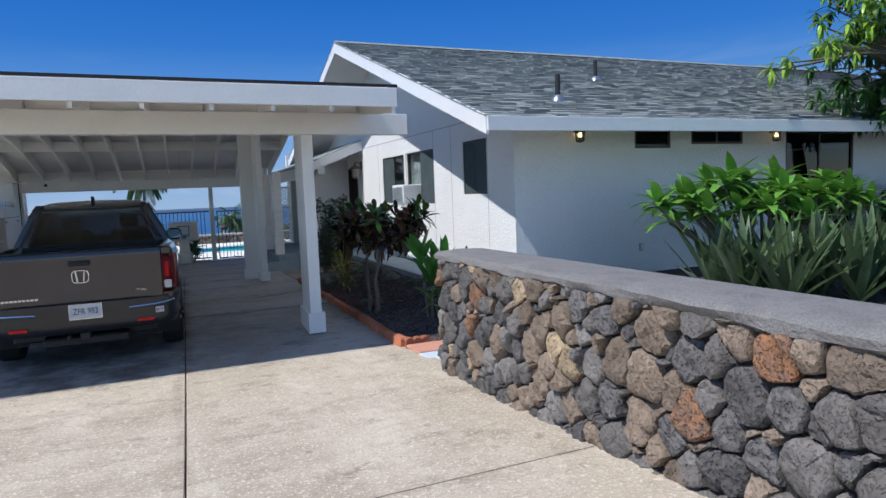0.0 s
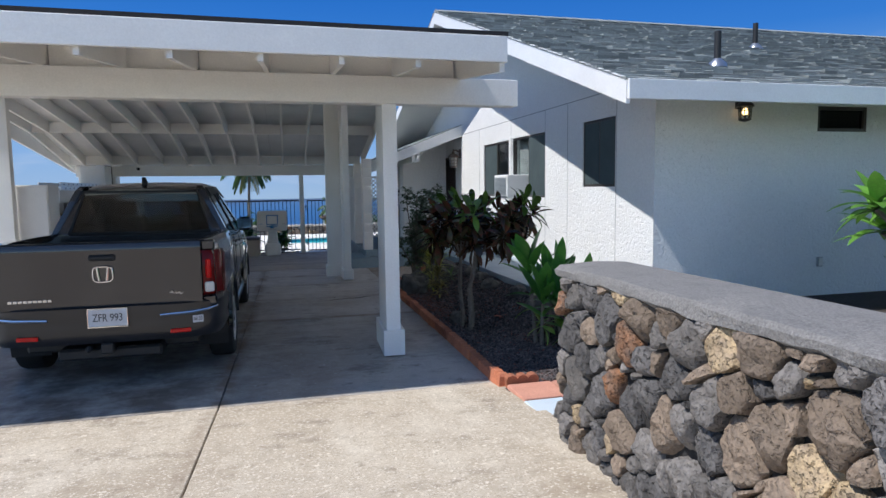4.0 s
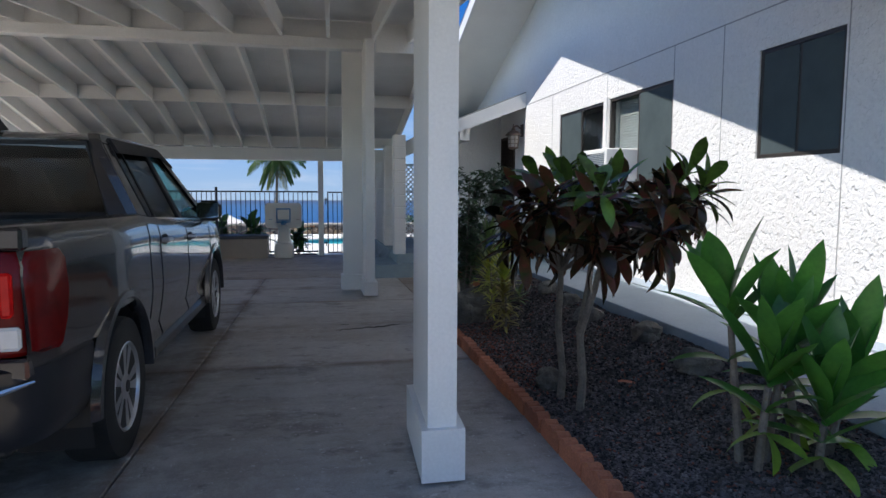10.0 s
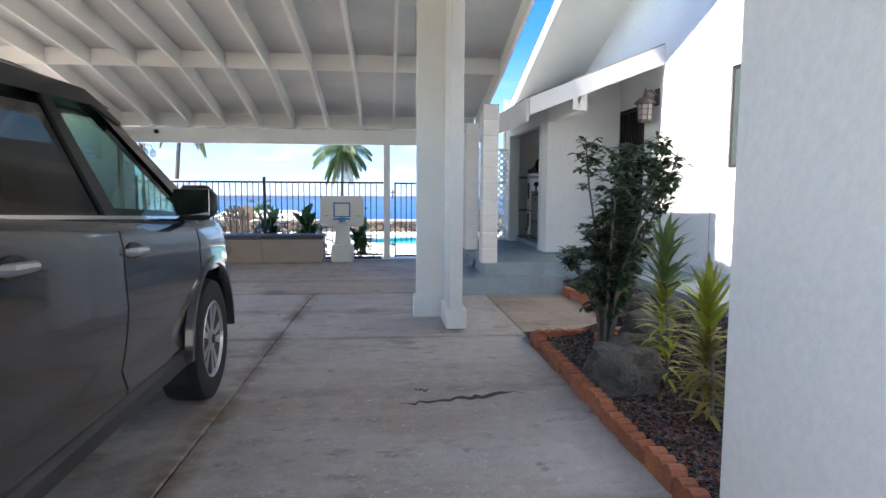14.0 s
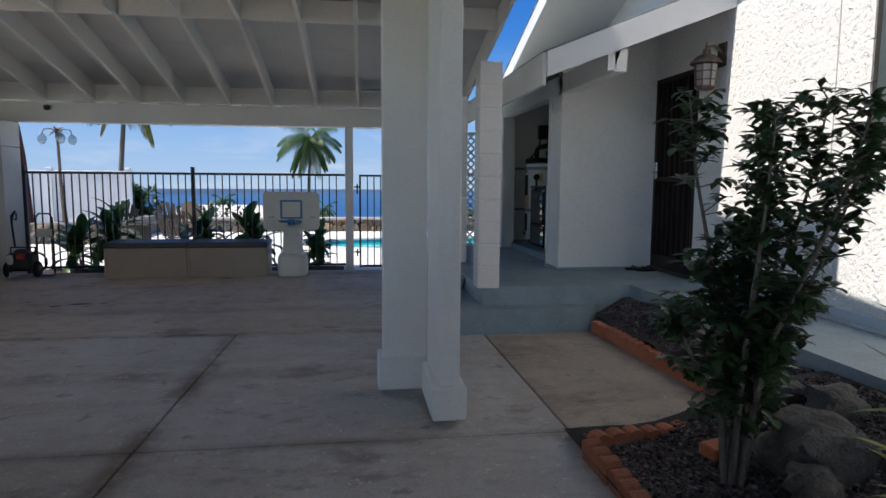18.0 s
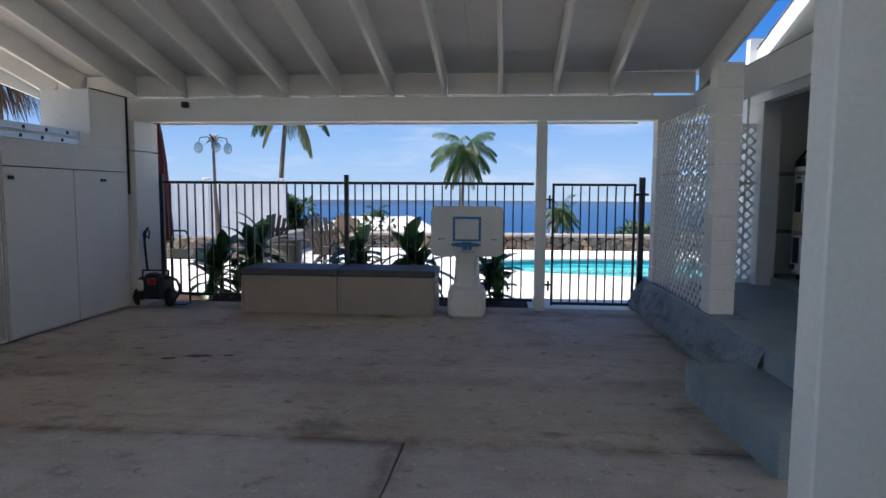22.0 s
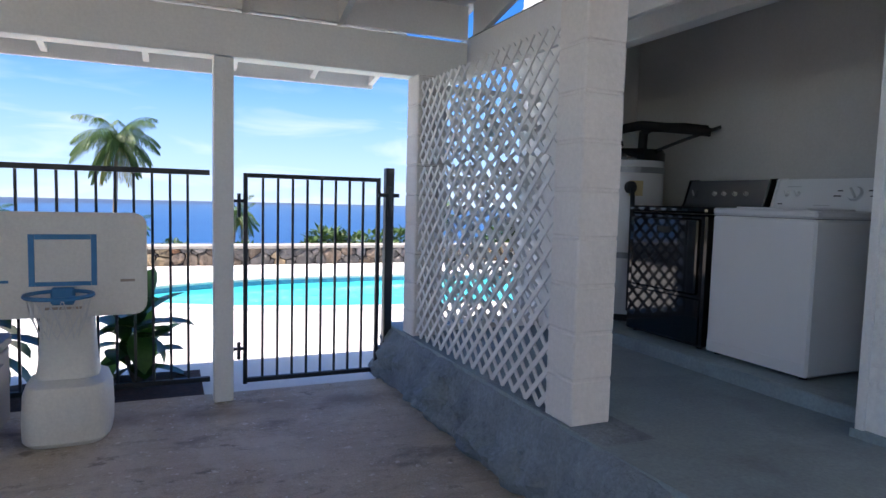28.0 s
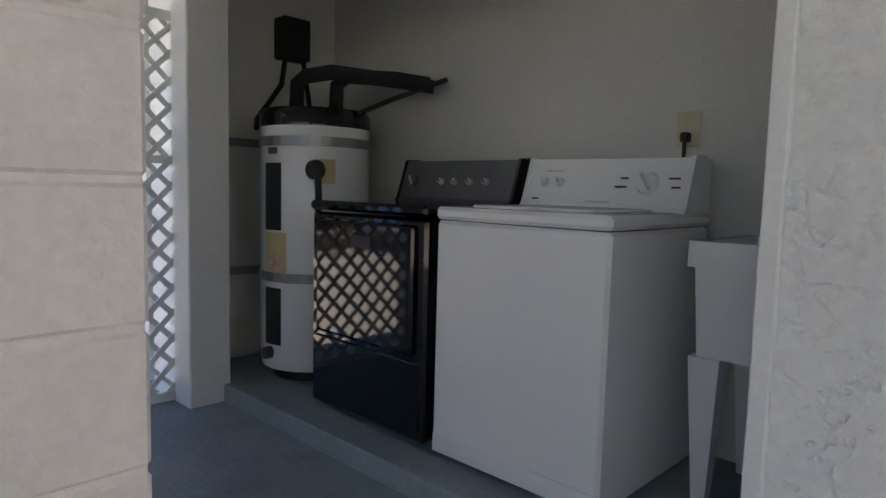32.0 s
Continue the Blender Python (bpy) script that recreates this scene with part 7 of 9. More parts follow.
# ---- deck boxes ----
RESIN = mat("taupe_resin", (0.42, 0.35, 0.285), (0.38, 0.32, 0.26), 3, 0.55, bump=0.0015, bscale=120, fine=0.05, fscale=90)
LID = mat("grey_resin_lid", (0.085, 0.083, 0.085), (0.07, 0.07, 0.072), 4, 0.5, bump=0.0015, bscale=100)
for x0, turn in ((-1.52, 0.6), (-0.41, -0.8)):
    t = thing("deck_box", "taupe plastic deck box with a dark grey lid by the fence", "storage box", (x0, 19.92, -0.045), turn, group="deck boxes")
    part("body", Shape().prism([(-0.26, 0.0), (0.26, 0.0), (0.275, 0.42), (-0.275, 0.42)], "x", -0.535, 0.535), RESIN, t)
    for xx in (-0.53, 0.53):
        part("corner_rib", Shape().box(xx - 0.018, xx + 0.018, -0.285, -0.255, 0.0, 0.42, 0.008), RESIN, t)
    lid = part("lid", Shape().box(-0.548, 0.548, -0.295, 0.29, 0.425, 0.50, 0.014), LID, t, "dark grey lid")
    part("lid_groove", Shape().box(-0.10, 0.10, -0.302, -0.29, 0.43, 0.46, 0.004), LID, lid)
    part("side_grip", Shape().box(0.534, 0.548, -0.1, 0.1, 0.33, 0.36, 0.004), RESIN, t)

# ---- basketball hoop ----
CREAM = mat("cream_plastic", (0.74, 0.72, 0.66), (0.69, 0.67, 0.61), 4, 0.5, bump=0.002, bscale=40, fine=0.05, fscale=60)
BLUE_INK = mat("blue_print", (0.04, 0.22, 0.45), (0.035, 0.19, 0.4), 9, 0.5)
t = thing("basketball_hoop", "small cream plastic toy basketball hoop with a blue rim", "toy", (0.475, 19.83, -0.05))
def soft_block(prof, n=28):
    """Rounded rectangular rings of (half width, half depth, height), joined into one moulded body."""
    s = Shape()
    for a, b, z in prof:
        s.v += [(a * math.copysign(abs(math.cos(q)) ** 0.5, math.cos(q)), b * math.copysign(abs(math.sin(q)) ** 0.5, math.sin(q)), z) for q in [2 * math.pi * k / n for k in range(n)]]
    for r in range(len(prof) - 1):
        s.f += [(r * n + k, r * n + (k + 1) % n, (r + 1) * n + (k + 1) % n, (r + 1) * n + k) for k in range(n)]
    s.f += [tuple(range(n))[::-1], tuple(range((len(prof) - 1) * n, len(prof) * n))]
    return s


part("base", soft_block([(0.185, 0.24, 0.0), (0.21, 0.265, 0.03), (0.212, 0.262, 0.13), (0.207, 0.25, 0.26), (0.19, 0.23, 0.31), (0.15, 0.17, 0.335)]), CREAM, t, smooth=True)
part("column", soft_block([(0.155, 0.15, 0.31), (0.146, 0.135, 0.37), (0.137, 0.115, 0.45), (0.128, 0.105, 0.62), (0.12, 0.10, 0.95)]), CREAM, t, smooth=True)
bd = Shape()
pts = []
for cx, cz, a0 in ((0.33, 1.155, 0), (-0.33, 1.155, 90), (-0.33, 0.735, 180), (0.33, 0.735, 270)):
    for k in range(5):
        a = radians(a0 + 22.5 * k)
        pts.append((cx + 0.065 * math.cos(a), cz + 0.065 * math.sin(a)))
bd.prism(pts, "y", -0.15, -0.115)
board = part("backboard", bd, CREAM, t, "cream backboard with rounded corners")
for q in ((-0.155, -0.128, 0.835, 1.105), (0.128, 0.155, 0.835, 1.105), (-0.127, 0.127, 1.078, 1.105), (-0.127, 0.127, 0.835, 0.857)):
    part("target_line", Shape().box(q[0], q[1], -0.154, -0.1495, q[2], q[3], 0.001), BLUE_INK, board)
for k, (bx, bz, bw) in enumerate(((-0.30, 0.85, 0.03), (-0.26, 0.855, 0.035), (0.30, 0.85, 0.07), (0.0, 0.71, 0.18))):
    part("print_bar", Shape().box(bx - bw / 2, bx + bw / 2, -0.153, -0.1495, bz, bz + 0.014, 0.001), BLUE_INK if k < 2 else RESIN, board)
rim = Shape()
ring = [(0.15 * math.cos(2 * math.pi * k / 24), -0.31 + 0.15 * math.sin(2 * math.pi * k / 24), 0.81) for k in range(25)]
rim.tube(ring, 0.011, 6)
rim.box(-0.055, 0.055, -0.20, -0.152, 0.74, 0.83, 0.01)
part("rim", rim, BLUE_INK, t, "blue plastic rim", smooth=True)
NET = mat("white_net", (0.7, 0.7, 0.68), None, 9, 0.8)
net = Shape()
for k in range(14):
    for sg in (1, -1):
        a0, a1 = 2 * math.pi * k / 14, 2 * math.pi * (k + sg * 1.5) / 14
        net.tube([(0.145 * math.cos(a0), -0.31 + 0.145 * math.sin(a0), 0.805), (0.12 * math.cos((a0 + a1) / 2), -0.31 + 0.12 * math.sin((a0 + a1) / 2), 0.70), (0.085 * math.cos(a1), -0.31 + 0.085 * math.sin(a1), 0.60)], 0.003, 4, False)
part("net", net, NET, t)
# ---- windows of the gable wall ----
BLIND = mat("white_blind", (0.72, 0.70, 0.66), (0.66, 0.64, 0.6), 3, 0.6)
CURTAIN = mat("grey_curtain", (0.30, 0.34, 0.37), (0.24, 0.27, 0.30), 6, 0.9, bump=0.01, bscale=9)


def window_west(name, y0, y1, z0, z1, label):
    """A dark-framed sliding window in the gable wall."""
    w = thing(name, label, "window", (HW, y0, z0), kind="structure")
    a, h = y1 - y0, z1 - z0
    fr = 0.035
    d0, d1 = 0.012, 0.075
    part("window_frame", Shape().box(d0, d1, 0, fr, 0, h, 0.004).box(d0, d1, a - fr, a, 0, h, 0.004).box(d0, d1, fr, a - fr, h - fr, h, 0.004).box(d0, d1, fr, a - fr, 0, fr, 0.004), DARK_FRAME, w)
    part("meeting_rail", Shape().box(d0 + 0.01, d1 - 0.01, a / 2 - 0.02, a / 2 + 0.02, fr, h - fr, 0.004), DARK_FRAME, w)
    part("pane", Shape().box(0.03, 0.036, fr, a / 2 - 0.02, fr, h - fr), GLASS, w).visible_shadow = False
    part("pane", Shape().box(0.05, 0.056, a / 2 + 0.02, a - fr, fr, h - fr), GLASS, w).visible_shadow = False
    part("reveal", Shape().box(d1, TH, 0, 0.01, 0, h).box(d1, TH, a - 0.01, a, 0, h).box(d1, TH, 0.01, a - 0.01, h - 0.01, h).box(d1, TH, 0.01, a - 0.01, 0, 0.01), WHITE, w)
    return w


SCREEN = mat("insect_screen", (0.075, 0.10, 0.105), (0.055, 0.075, 0.08), 2.5, 0.75, fine=0.12, fscale=300, spec=0.3)


def screen(w, y0, y1, h):
    part("insect_screen", Shape().box(0.018, 0.021, y0, y1, 0.036, h - 0.036), SCREEN, w, "grey-green insect screen")


w = window_west(*WIN[0], "dark-framed sliding window with insect screen on the gable wall")
A0, H0 = WIN[0][2] - WIN[0][1], WIN[0][4] - WIN[0][3]
screen(w, 0.036, A0 / 2 - 0.016, H0)
screen(w, A0 / 2 + 0.016, A0 - 0.036, H0)
part("curtain", Shape().grid([[(0.17 + 0.008 * math.sin(y * 60), y, z) for y in np.linspace(0.01, 0.42, 22)] for z in (0.01, 0.87)]), CURTAIN, w)
w = window_west(*WIN[1], "dark-framed sliding window with blinds behind an air conditioner")
A1, H1 = WIN[1][2] - WIN[1][1], WIN[1][4] - WIN[1][3]
screen(w, 0.036, A1 / 2 - 0.016, H1)
bl = Shape()
for k in range(30):
    bl.box(0.13, 0.155, 0.72, 1.38, 0.06 + k * 0.031, 0.083 + k * 0.031)
part("blind", bl, BLIND, w)
part("curtain", Shape().grid([[(0.17 + 0.008 * math.sin(y * 60), y, z) for y in np.linspace(0.01, 0.69, 32)] for z in (0.01, 1.02)]), CURTAIN, w)
w = window_west(*WIN[2], "dark-framed sliding window reflecting the carport")
screen(w, 0.751, 1.434, 1.02)
part("curtain", Shape().grid([[(0.3 + 0.02 * math.sin(y * 37), y, z) for y in np.linspace(0, 1.4, 60)] for z in (0.03, 1.0)]), CURTAIN, w)
part("mullion_post", Shape().box(-0.03, 0.03, -0.11, -0.02, -0.06, 1.06, 0.006), WHITE_TRIM, w)

for name, x0, x1, z0, z1 in FWIN:
    w = thing(name, "dark window under the eave of the front wall", "window", (x0, 8.12, z0), kind="structure")
    a, h = x1 - x0, z1 - z0
    part("window_frame", Shape().box(0, 0.04, 0.01, 0.08, 0, h).box(a - 0.04, a, 0.01, 0.08, 0, h).box(0.04, a - 0.04, 0.01, 0.08, 0, 0.04).box(0.04, a - 0.04, 0.01, 0.08, h - 0.04, h), DARK_FRAME, w)
    part("pane", Shape().box(0.04, a - 0.04, 0.04, 0.046, 0.04, h - 0.04), DARK_GLASS, w).visible_shadow = False
    if a > 1.0:
        part("meeting_rail", Shape().box(a / 2 - 0.02, a / 2 + 0.02, 0.02, 0.07, 0.04, h - 0.04), DARK_FRAME, w)

# panel joints of the stucco
JOINT = mat("joint_shadow", (0.42, 0.42, 0.42), None, 9, 0.9)
s = Shape().box(HW - 0.004, HW + 0.01, 8.14, 15.6, 2.905, 2.917)
for y in (8.95, 10.32, 11.115, 12.61, 14.45):
    s.box(HW - 0.004, HW + 0.01, y, y + 0.008, 0.45, 2.905)
whole("trim_joints", s, JOINT, "thin joints between the stucco panels", "trim", kind="structure")
whole("baseboard_outside", Shape().box(HW - 0.015, HW, 8.12, 15.9, 0.40, 0.47, 0.004), BLUE_PAINT, "painted base strip at the foot of the gable wall", "baseboard", kind="structure")

# ---- air conditioner ----
t = thing("air_conditioner", "white window air conditioner sticking out of the gable wall", "air conditioner", (HW, 12.2, 1.56))
part("case", Shape().box(-0.36, 0.1, -0.33, 0.31, 0.0, 0.37, 0.012), WHITE_TRIM, t)
for k in range(14):
    part("fin", Shape().box(-0.30 + k * 0.02, -0.292 + k * 0.02, 0.31, 0.318, 0.05, 0.32), BLIND, t)
    part("grille_bar", Shape().box(-0.372, -0.36, -0.29, 0.27, 0.04 + k * 0.021, 0.048 + k * 0.021), CURTAIN, t)
part("support", Shape().box(-0.3, -0.02, -0.2, 0.2, -0.03, 0.0, 0.004).tube([(-0.28, 0.0, -0.02), (-0.01, 0.0, -0.3)], 0.012, 6), WHITE_TRIM, t)
for p_, n_, lab in (((HW, 15.4, 0.74), 0, "grey weatherproof outlet on the gable wall"), ((7.02, 8.12, 0.76), 90, "grey weatherproof outlet on the front wall")):
    t = thing("wall_outlet", lab, "outlet", p_, n_, group="outdoor outlets")
    part("plate", Shape().box(-0.03, 0.0, -0.04, 0.04, -0.06, 0.06, 0.006), mat("outlet_grey", (0.35, 0.36, 0.36), None, 6, 0.5), t)
    part("cover", Shape().box(-0.04, -0.03, -0.03, 0.03, -0.05, 0.05, 0.004), BLIND, t)

# ---- roof vents ----
for x, y in ((5.46, 8.08), (7.72, 10.15)):
    z = roof_top(y)
    t = thing("roof_vent", "black vent pipe with a metal flashing on the shingle roof", "vent pipe", (x, y, z), group="roof vents")
    part("flashing", Shape().lathe([(0.11, -0.04), (0.10, 0.0), (0.05, 0.05), (0.042, 0.06)], 16), ALLOY, t, smooth=True)
    part("pipe", Shape().lathe([(0.038, 0.0), (0.038, 0.36), (0.03, 0.36)], 14), PLASTIC, t, smooth=True)

# ---- lanterns ----
LANT_GLOW = glow("lamp_glow", (1.0, 0.62, 0.26), 5.0)
FROST = mat("frosted_pane", (0.36, 0.35, 0.33), (0.28, 0.27, 0.26), 6, 0.4)


def lantern(x, y, z, turn, lit, scale, metal, label, group):
    t = thing("wall_lantern", label, "lamp", (x, y, z), turn, group=group)
    k = scale
    part("back_plate", Shape().box(-0.012 * k, 0.0, -0.05 * k, 0.05 * k, -0.02 * k, 0.14 * k, 0.004), metal, t)
    part("arm", Shape().tube([(-0.01, 0, 0.08 * k), (-0.07 * k, 0, 0.12 * k), (-0.12 * k, 0, 0.11 * k)], 0.011 * k, 6), metal, t, smooth=True)
    cx = -0.12 * k
    m = Matrix.Translation((cx, 0, 0))
    part("roof", Shape().lathe([(0.105 * k, -0.005 * k), (0.10 * k, 0.01 * k), (0.06 * k, 0.05 * k), (0.03 * k, 0.06 * k), (0.022 * k, 0.09 * k), (0.012 * k, 0.1 * k), (0.006 * k, 0.14 * k)], 12, m), metal, t, smooth=True)
    part("glass", Shape().lathe([(0.072 * k, -0.01 * k), (0.06 * k, -0.16 * k)], 8, m), GLASS if lit else FROST, t)
    if lit:
        part("bulb", Shape().lathe([(0.012 * k, -0.02 * k), (0.03 * k, -0.05 * k), (0.032 * k, -0.075 * k), (0.02 * k, -0.10 * k), (0.0, -0.11 * k)], 12, m), LANT_GLOW, t, "glowing warm bulb", smooth=True)
    bars = Shape()
    for j in range(8):
        a = 2 * math.pi * j / 8
        part("bar", Shape().tube([(cx + 0.076 * k * math.cos(a), 0.076 * k * math.sin(a), -0.005 * k), (cx + 0.064 * k * math.cos(a), 0.064 * k * math.sin(a), -0.165 * k)], 0.005 * k, 5), metal, t)
    for h, r in ((-0.055, 0.0715), (-0.11, 0.067)):
        part("ring", Shape().tube([(cx + r * k * math.cos(2 * math.pi * j / 8), r * k * math.sin(2 * math.pi * j / 8), h * k) for j in range(9)], 0.004 * k, 4), metal, t)
    bars.lathe([(0.0, -0.185 * k), (0.05 * k, -0.175 * k), (0.07 * k, -0.16 * k), (0.07 * k, -0.15 * k)], 8, m)
    part("bottom_cap", bars, metal, t)


LBROWN = mat("lantern_metal", (0.15, 0.105, 0.085), (0.11, 0.08, 0.065), 12, 0.5, metal=0.3)
lantern(HW, 15.88, 2.42, 0, False, 1.35, LBROWN, "unlit bronze porch lantern on the gable wall by the door", "porch lantern")
for x in (5.79, 9.96):
    lantern(x, 8.12, 2.60, 90, True, 0.95, BLACK_METAL, "small black wall lantern glowing warm under the eave", "front lanterns")

# ---- screen door ----
DOORM = mat("dark_door", (0.03, 0.019, 0.016), (0.036, 0.024, 0.02), 5, 0.6, spec=0.25)
MESH = mat("dark_screen", (0.018, 0.012, 0.011), (0.024, 0.017, 0.015), 60, 0.9, spec=0.1, bump=0.002, bscale=500)
t = thing("door_1", "dark brown metal security screen door closed on the porch", "door", (HW, 16.26, 0.40), kind="structure")
part("frame", Shape().box(-0.01, 0.06, 0.0, 0.05, 0, 2.06, 0.004).box(-0.01, 0.06, 0.82, 0.87, 0, 2.06, 0.004).box(-0.01, 0.06, 0.05, 0.82, 2.01, 2.06, 0.004), DOORM, t)
part("screen", Shape().box(0.02, 0.03, 0.05, 0.82, 0.02, 2.01), MESH, t)
for k in range(7):
    y = 0.05 + 0.77 * (k + 0.5) / 7
    part("bar", Shape().box(0.0, 0.018, y - 0.008, y + 0.008, 0.02, 2.01, 0.003), DOORM, t)
part("bottom_rail", Shape().box(-0.005, 0.02, 0.05, 0.82, 0.0, 0.14, 0.004).box(-0.005, 0.02, 0.05, 0.82, 0.95, 1.0, 0.003), DOORM, t)
part("lock_plate", Shape().box(-0.02, 0.0, 0.78, 0.84, 0.98, 1.16, 0.005), CHROME, t)
part("door_handle", Shape().tube([(-0.02, 0.81, 1.05), (-0.06, 0.81, 1.05), (-0.065, 0.74, 1.05)], 0.012, 7).lathe([(0.0, -0.03), (0.022, -0.03), (0.022, 0.0), (0.0, 0.0)], 12, pose(-0.03, 0.81, 1.13, 0, -90, 0)), CHROME, t, "chrome lever handle and lock", smooth=True)
part("threshold", Shape().box(-0.05, 0.1, 0.0, 0.87, -0.03, 0.0, 0.006), DARK_FRAME, t)
for k, (x, y, a) in enumerate(((4.5, 17.03, 70), (4.58, 16.95, 95))):
    t = thing("slipper", "dark rubber slipper lying on the porch by the door", "slipper", (x, y, 0.359), a, group="slippers")
    sole = [(0.045 * math.cos(q) * (1.0 if math.sin(q) > 0 else 0.85), 0.13 * math.sin(q)) for q in [2 * math.pi * j / 16 for j in range(16)]]
    part("sole", Shape().prism(sole, "z", 0.0, 0.022), RUBBER, t)
    part("strap", Shape().tube([(-0.045, 0.0, 0.02), (-0.02, 0.04, 0.05), (0, 0.07, 0.022), (0.02, 0.04, 0.05), (0.045, 0.0, 0.02)], 0.006, 5), PLASTIC, t)

# ---- rough painted curb under the lattice ----
ROUGH = mat("rough_grey_paint", (0.27, 0.32, 0.35), (0.20, 0.24, 0.265), 4, 0.7, bump=0.05, bscale=9, fine=0.15, fscale=50, stain=(0.07, 0.08, 0.09), sscale=3)
rows = []
for i in range(181):
    y = 16.9 + (20.45 - 16.9) * i / 180
    q = []
    for j in range(17):
        f_ = j / 16
        bulge = 0.09 * math.sin(math.pi * f_) ** 0.6 + 0.14 * (1 - f_)
        w_ = 0.12 * noise.noise(Vector((y * 2.3, f_ * 2, 1))) + 0.08 * noise.noise(Vector((y * 6.5, f_ * 4, 7))) + 0.04 * noise.noise(Vector((y * 17, f_ * 9, 3)))
        q.append((2.53 - bulge * 0.6 - max(-0.02, w_) * (0.3 + 0.9 * math.sin(math.pi * f_)), y, -0.08 + f_ * (0.334 - 0.02 * max(0, (y - 18) / 2.4) + 0.08)))
    top_z = q[-1][2]
    rows.append(q + [(2.545, y, top_z + 0.002), (2.8, y, top_z + 0.002)])
curb = whole("porch_curb", Shape().grid([r[::-1] for r in rows]), ROUGH, "rough rock curb painted blue-grey under the lattice", "curb", kind="structure", smooth=True)

# ---- lattice panels ----
LAT = mat("white_lattice", (0.78, 0.77, 0.75), (0.72, 0.71, 0.69), 5, 0.5, bump=0.001, bscale=60)


def lattice(name, length, height, m, label, step_=0.116, frame_=True, wd=0.034):
    """Two layers of crossed slats cut to a rectangle: u along local x, up along z."""
    t = thing(name, label, "lattice", kind="structure")
    t.matrix_world = m
    for layer, sg in ((0, 1), (1, -1)):
        d0 = 0.008 * layer
        k = -height
        while k < length + height:
            # a slat along u = k + sg * v (from v = 0 to height), clipped to the panel
            v0, v1 = 0.0, height
            if sg > 0:
                v0, v1 = max(v0, -k), min(v1, length - k)
                u0, u1 = k + v0, k + v1
            else:
                v0, v1 = max(v0, k - length), min(v1, k)
                u0, u1 = k - v0, k - v1
            if v1 - v0 > 0.03:
                a, b = Vector((u0, 0, v0)), Vector((u1, 0, v1))
                n_ = (b - a).normalized()
                sd = Vector((-n_.z, 0, n_.x)) * wd / 2
                v = [a - sd, a + sd, b + sd, b - sd]
                v = [Vector((min(max(p.x, 0), length), 0, min(max(p.z, 0), height))) for p in v]
                v = [(p.x, d0 + e, p.z) for e in (0.0, 0.007) for p in v]
                part("slat", Shape().add(v, [(0, 1, 2, 3), (7, 6, 5, 4), (0, 4, 5, 1), (1, 5, 6, 2), (2, 6, 7, 3), (3, 7, 4, 0)]), LAT, t)
            k += step_
    if frame_:
        part("frame", Shape().box(0, 0.03, -0.006, 0.022, 0, height).box(length - 0.05, length, -0.01, 0.026, 0, height).box(0.03, length - 0.05, -0.006, 0.022, 0, 0.04).box(0.03, length - 0.05, -0.006, 0.022, height - 0.04, height).box(0.03, length - 0.05, -0.006, 0.022, height * 0.62, height * 0.62 + 0.035), LAT, t)
    return t


for z0, h in ((0.325, 1.18), (1.51, 0.57)):
    lattice("lattice_screen", 1.69, h, Matrix.Translation((2.575, 18.278, z0)) @ Matrix.Rotation(radians(90), 4, "Z"), "white diagonal lattice screen between the block pillars", frame_=False)
lattice("lattice_panel", 0.92, 1.75, pose(2.76, 20.06, 0.335), "white framed lattice panel at the end of the porch")

# ---- laundry ----
ENAMEL = mat("white_enamel", (0.78, 0.78, 0.78), (0.76, 0.76, 0.76), 2, 0.25, coat=0.4)
BLACK_EN = mat("black_enamel", (0.004, 0.004, 0.0045), (0.005, 0.005, 0.006), 3, 0.045, spec=0.5)
SILVER = mat("grey_console", (0.12, 0.122, 0.125), (0.10, 0.1, 0.11), 5, 0.35, metal=0.4)
KNOB = mat("grey_knob", (0.55, 0.55, 0.54), (0.45, 0.45, 0.45), 9, 0.4)


def knob(parent, x, y, z, r, tilt, mat_, mark):
    ob = part("knob", Shape().lathe([(r * 1.25, 0.0), (r * 1.25, 0.006), (r, 0.008), (r * 0.85, 0.028), (0.0, 0.03)], 20), mat_, parent, smooth=True)
    ob.matrix_local = pose(x, y, z, 0, tilt, 0)
    part("pointer", Shape().box(-r * 0.85, r * 0.85, -r * 0.16, r * 0.16, 0.028, 0.038, 0.003), mark, ob).matrix_local = pose(0, 0, 0, 0, 0, 35)


def console(parent, y0, y1, z0, mat_, side_mat, round_):
    poly = [(0.46, 0.0), (0.66, 0.0), (0.66, 0.175), (0.60, 0.19), (0.53, 0.185), (0.475, 0.02)]
    c = part("console", Shape().prism([(p[0], z0 + p[1]) for p in poly], "y", y0 + 0.012, y1 - 0.012), mat_, parent)
    for yy in (y0, y1 - 0.014):
        part("console_end", Shape().prism([(p[0] - 0.006, z0 + p[1] * 1.03) for p in poly], "y", yy, yy + 0.014), side_mat, c)
    return c


t = thing("washing_machine", "white top-loading washing machine with a dial console", "washing machine", (3.94, 18.04, 0.41))
part("cabinet", Shape().box(0.0, 0.66, 0.0, 0.66, 0.015, 0.825, 0.012), ENAMEL, t)
part("kick_panel", Shape().box(-0.004, 0.0, 0.01, 0.65, 0.02, 0.085, 0.002), ENAMEL, t)
tp = part("top", Shape().box(-0.005, 0.665, -0.002, 0.662, 0.829, 0.872, 0.012), ENAMEL, t)
part("lid", Shape().box(0.07, 0.44, 0.10, 0.56, 0.872, 0.882, 0.004), ENAMEL, tp)
c = console(t, 0.0, 0.66, 0.87, ENAMEL, ENAMEL, False)
knob(c, 0.507, 0.15, 0.965, 0.042, -72, ENAMEL, KNOB)
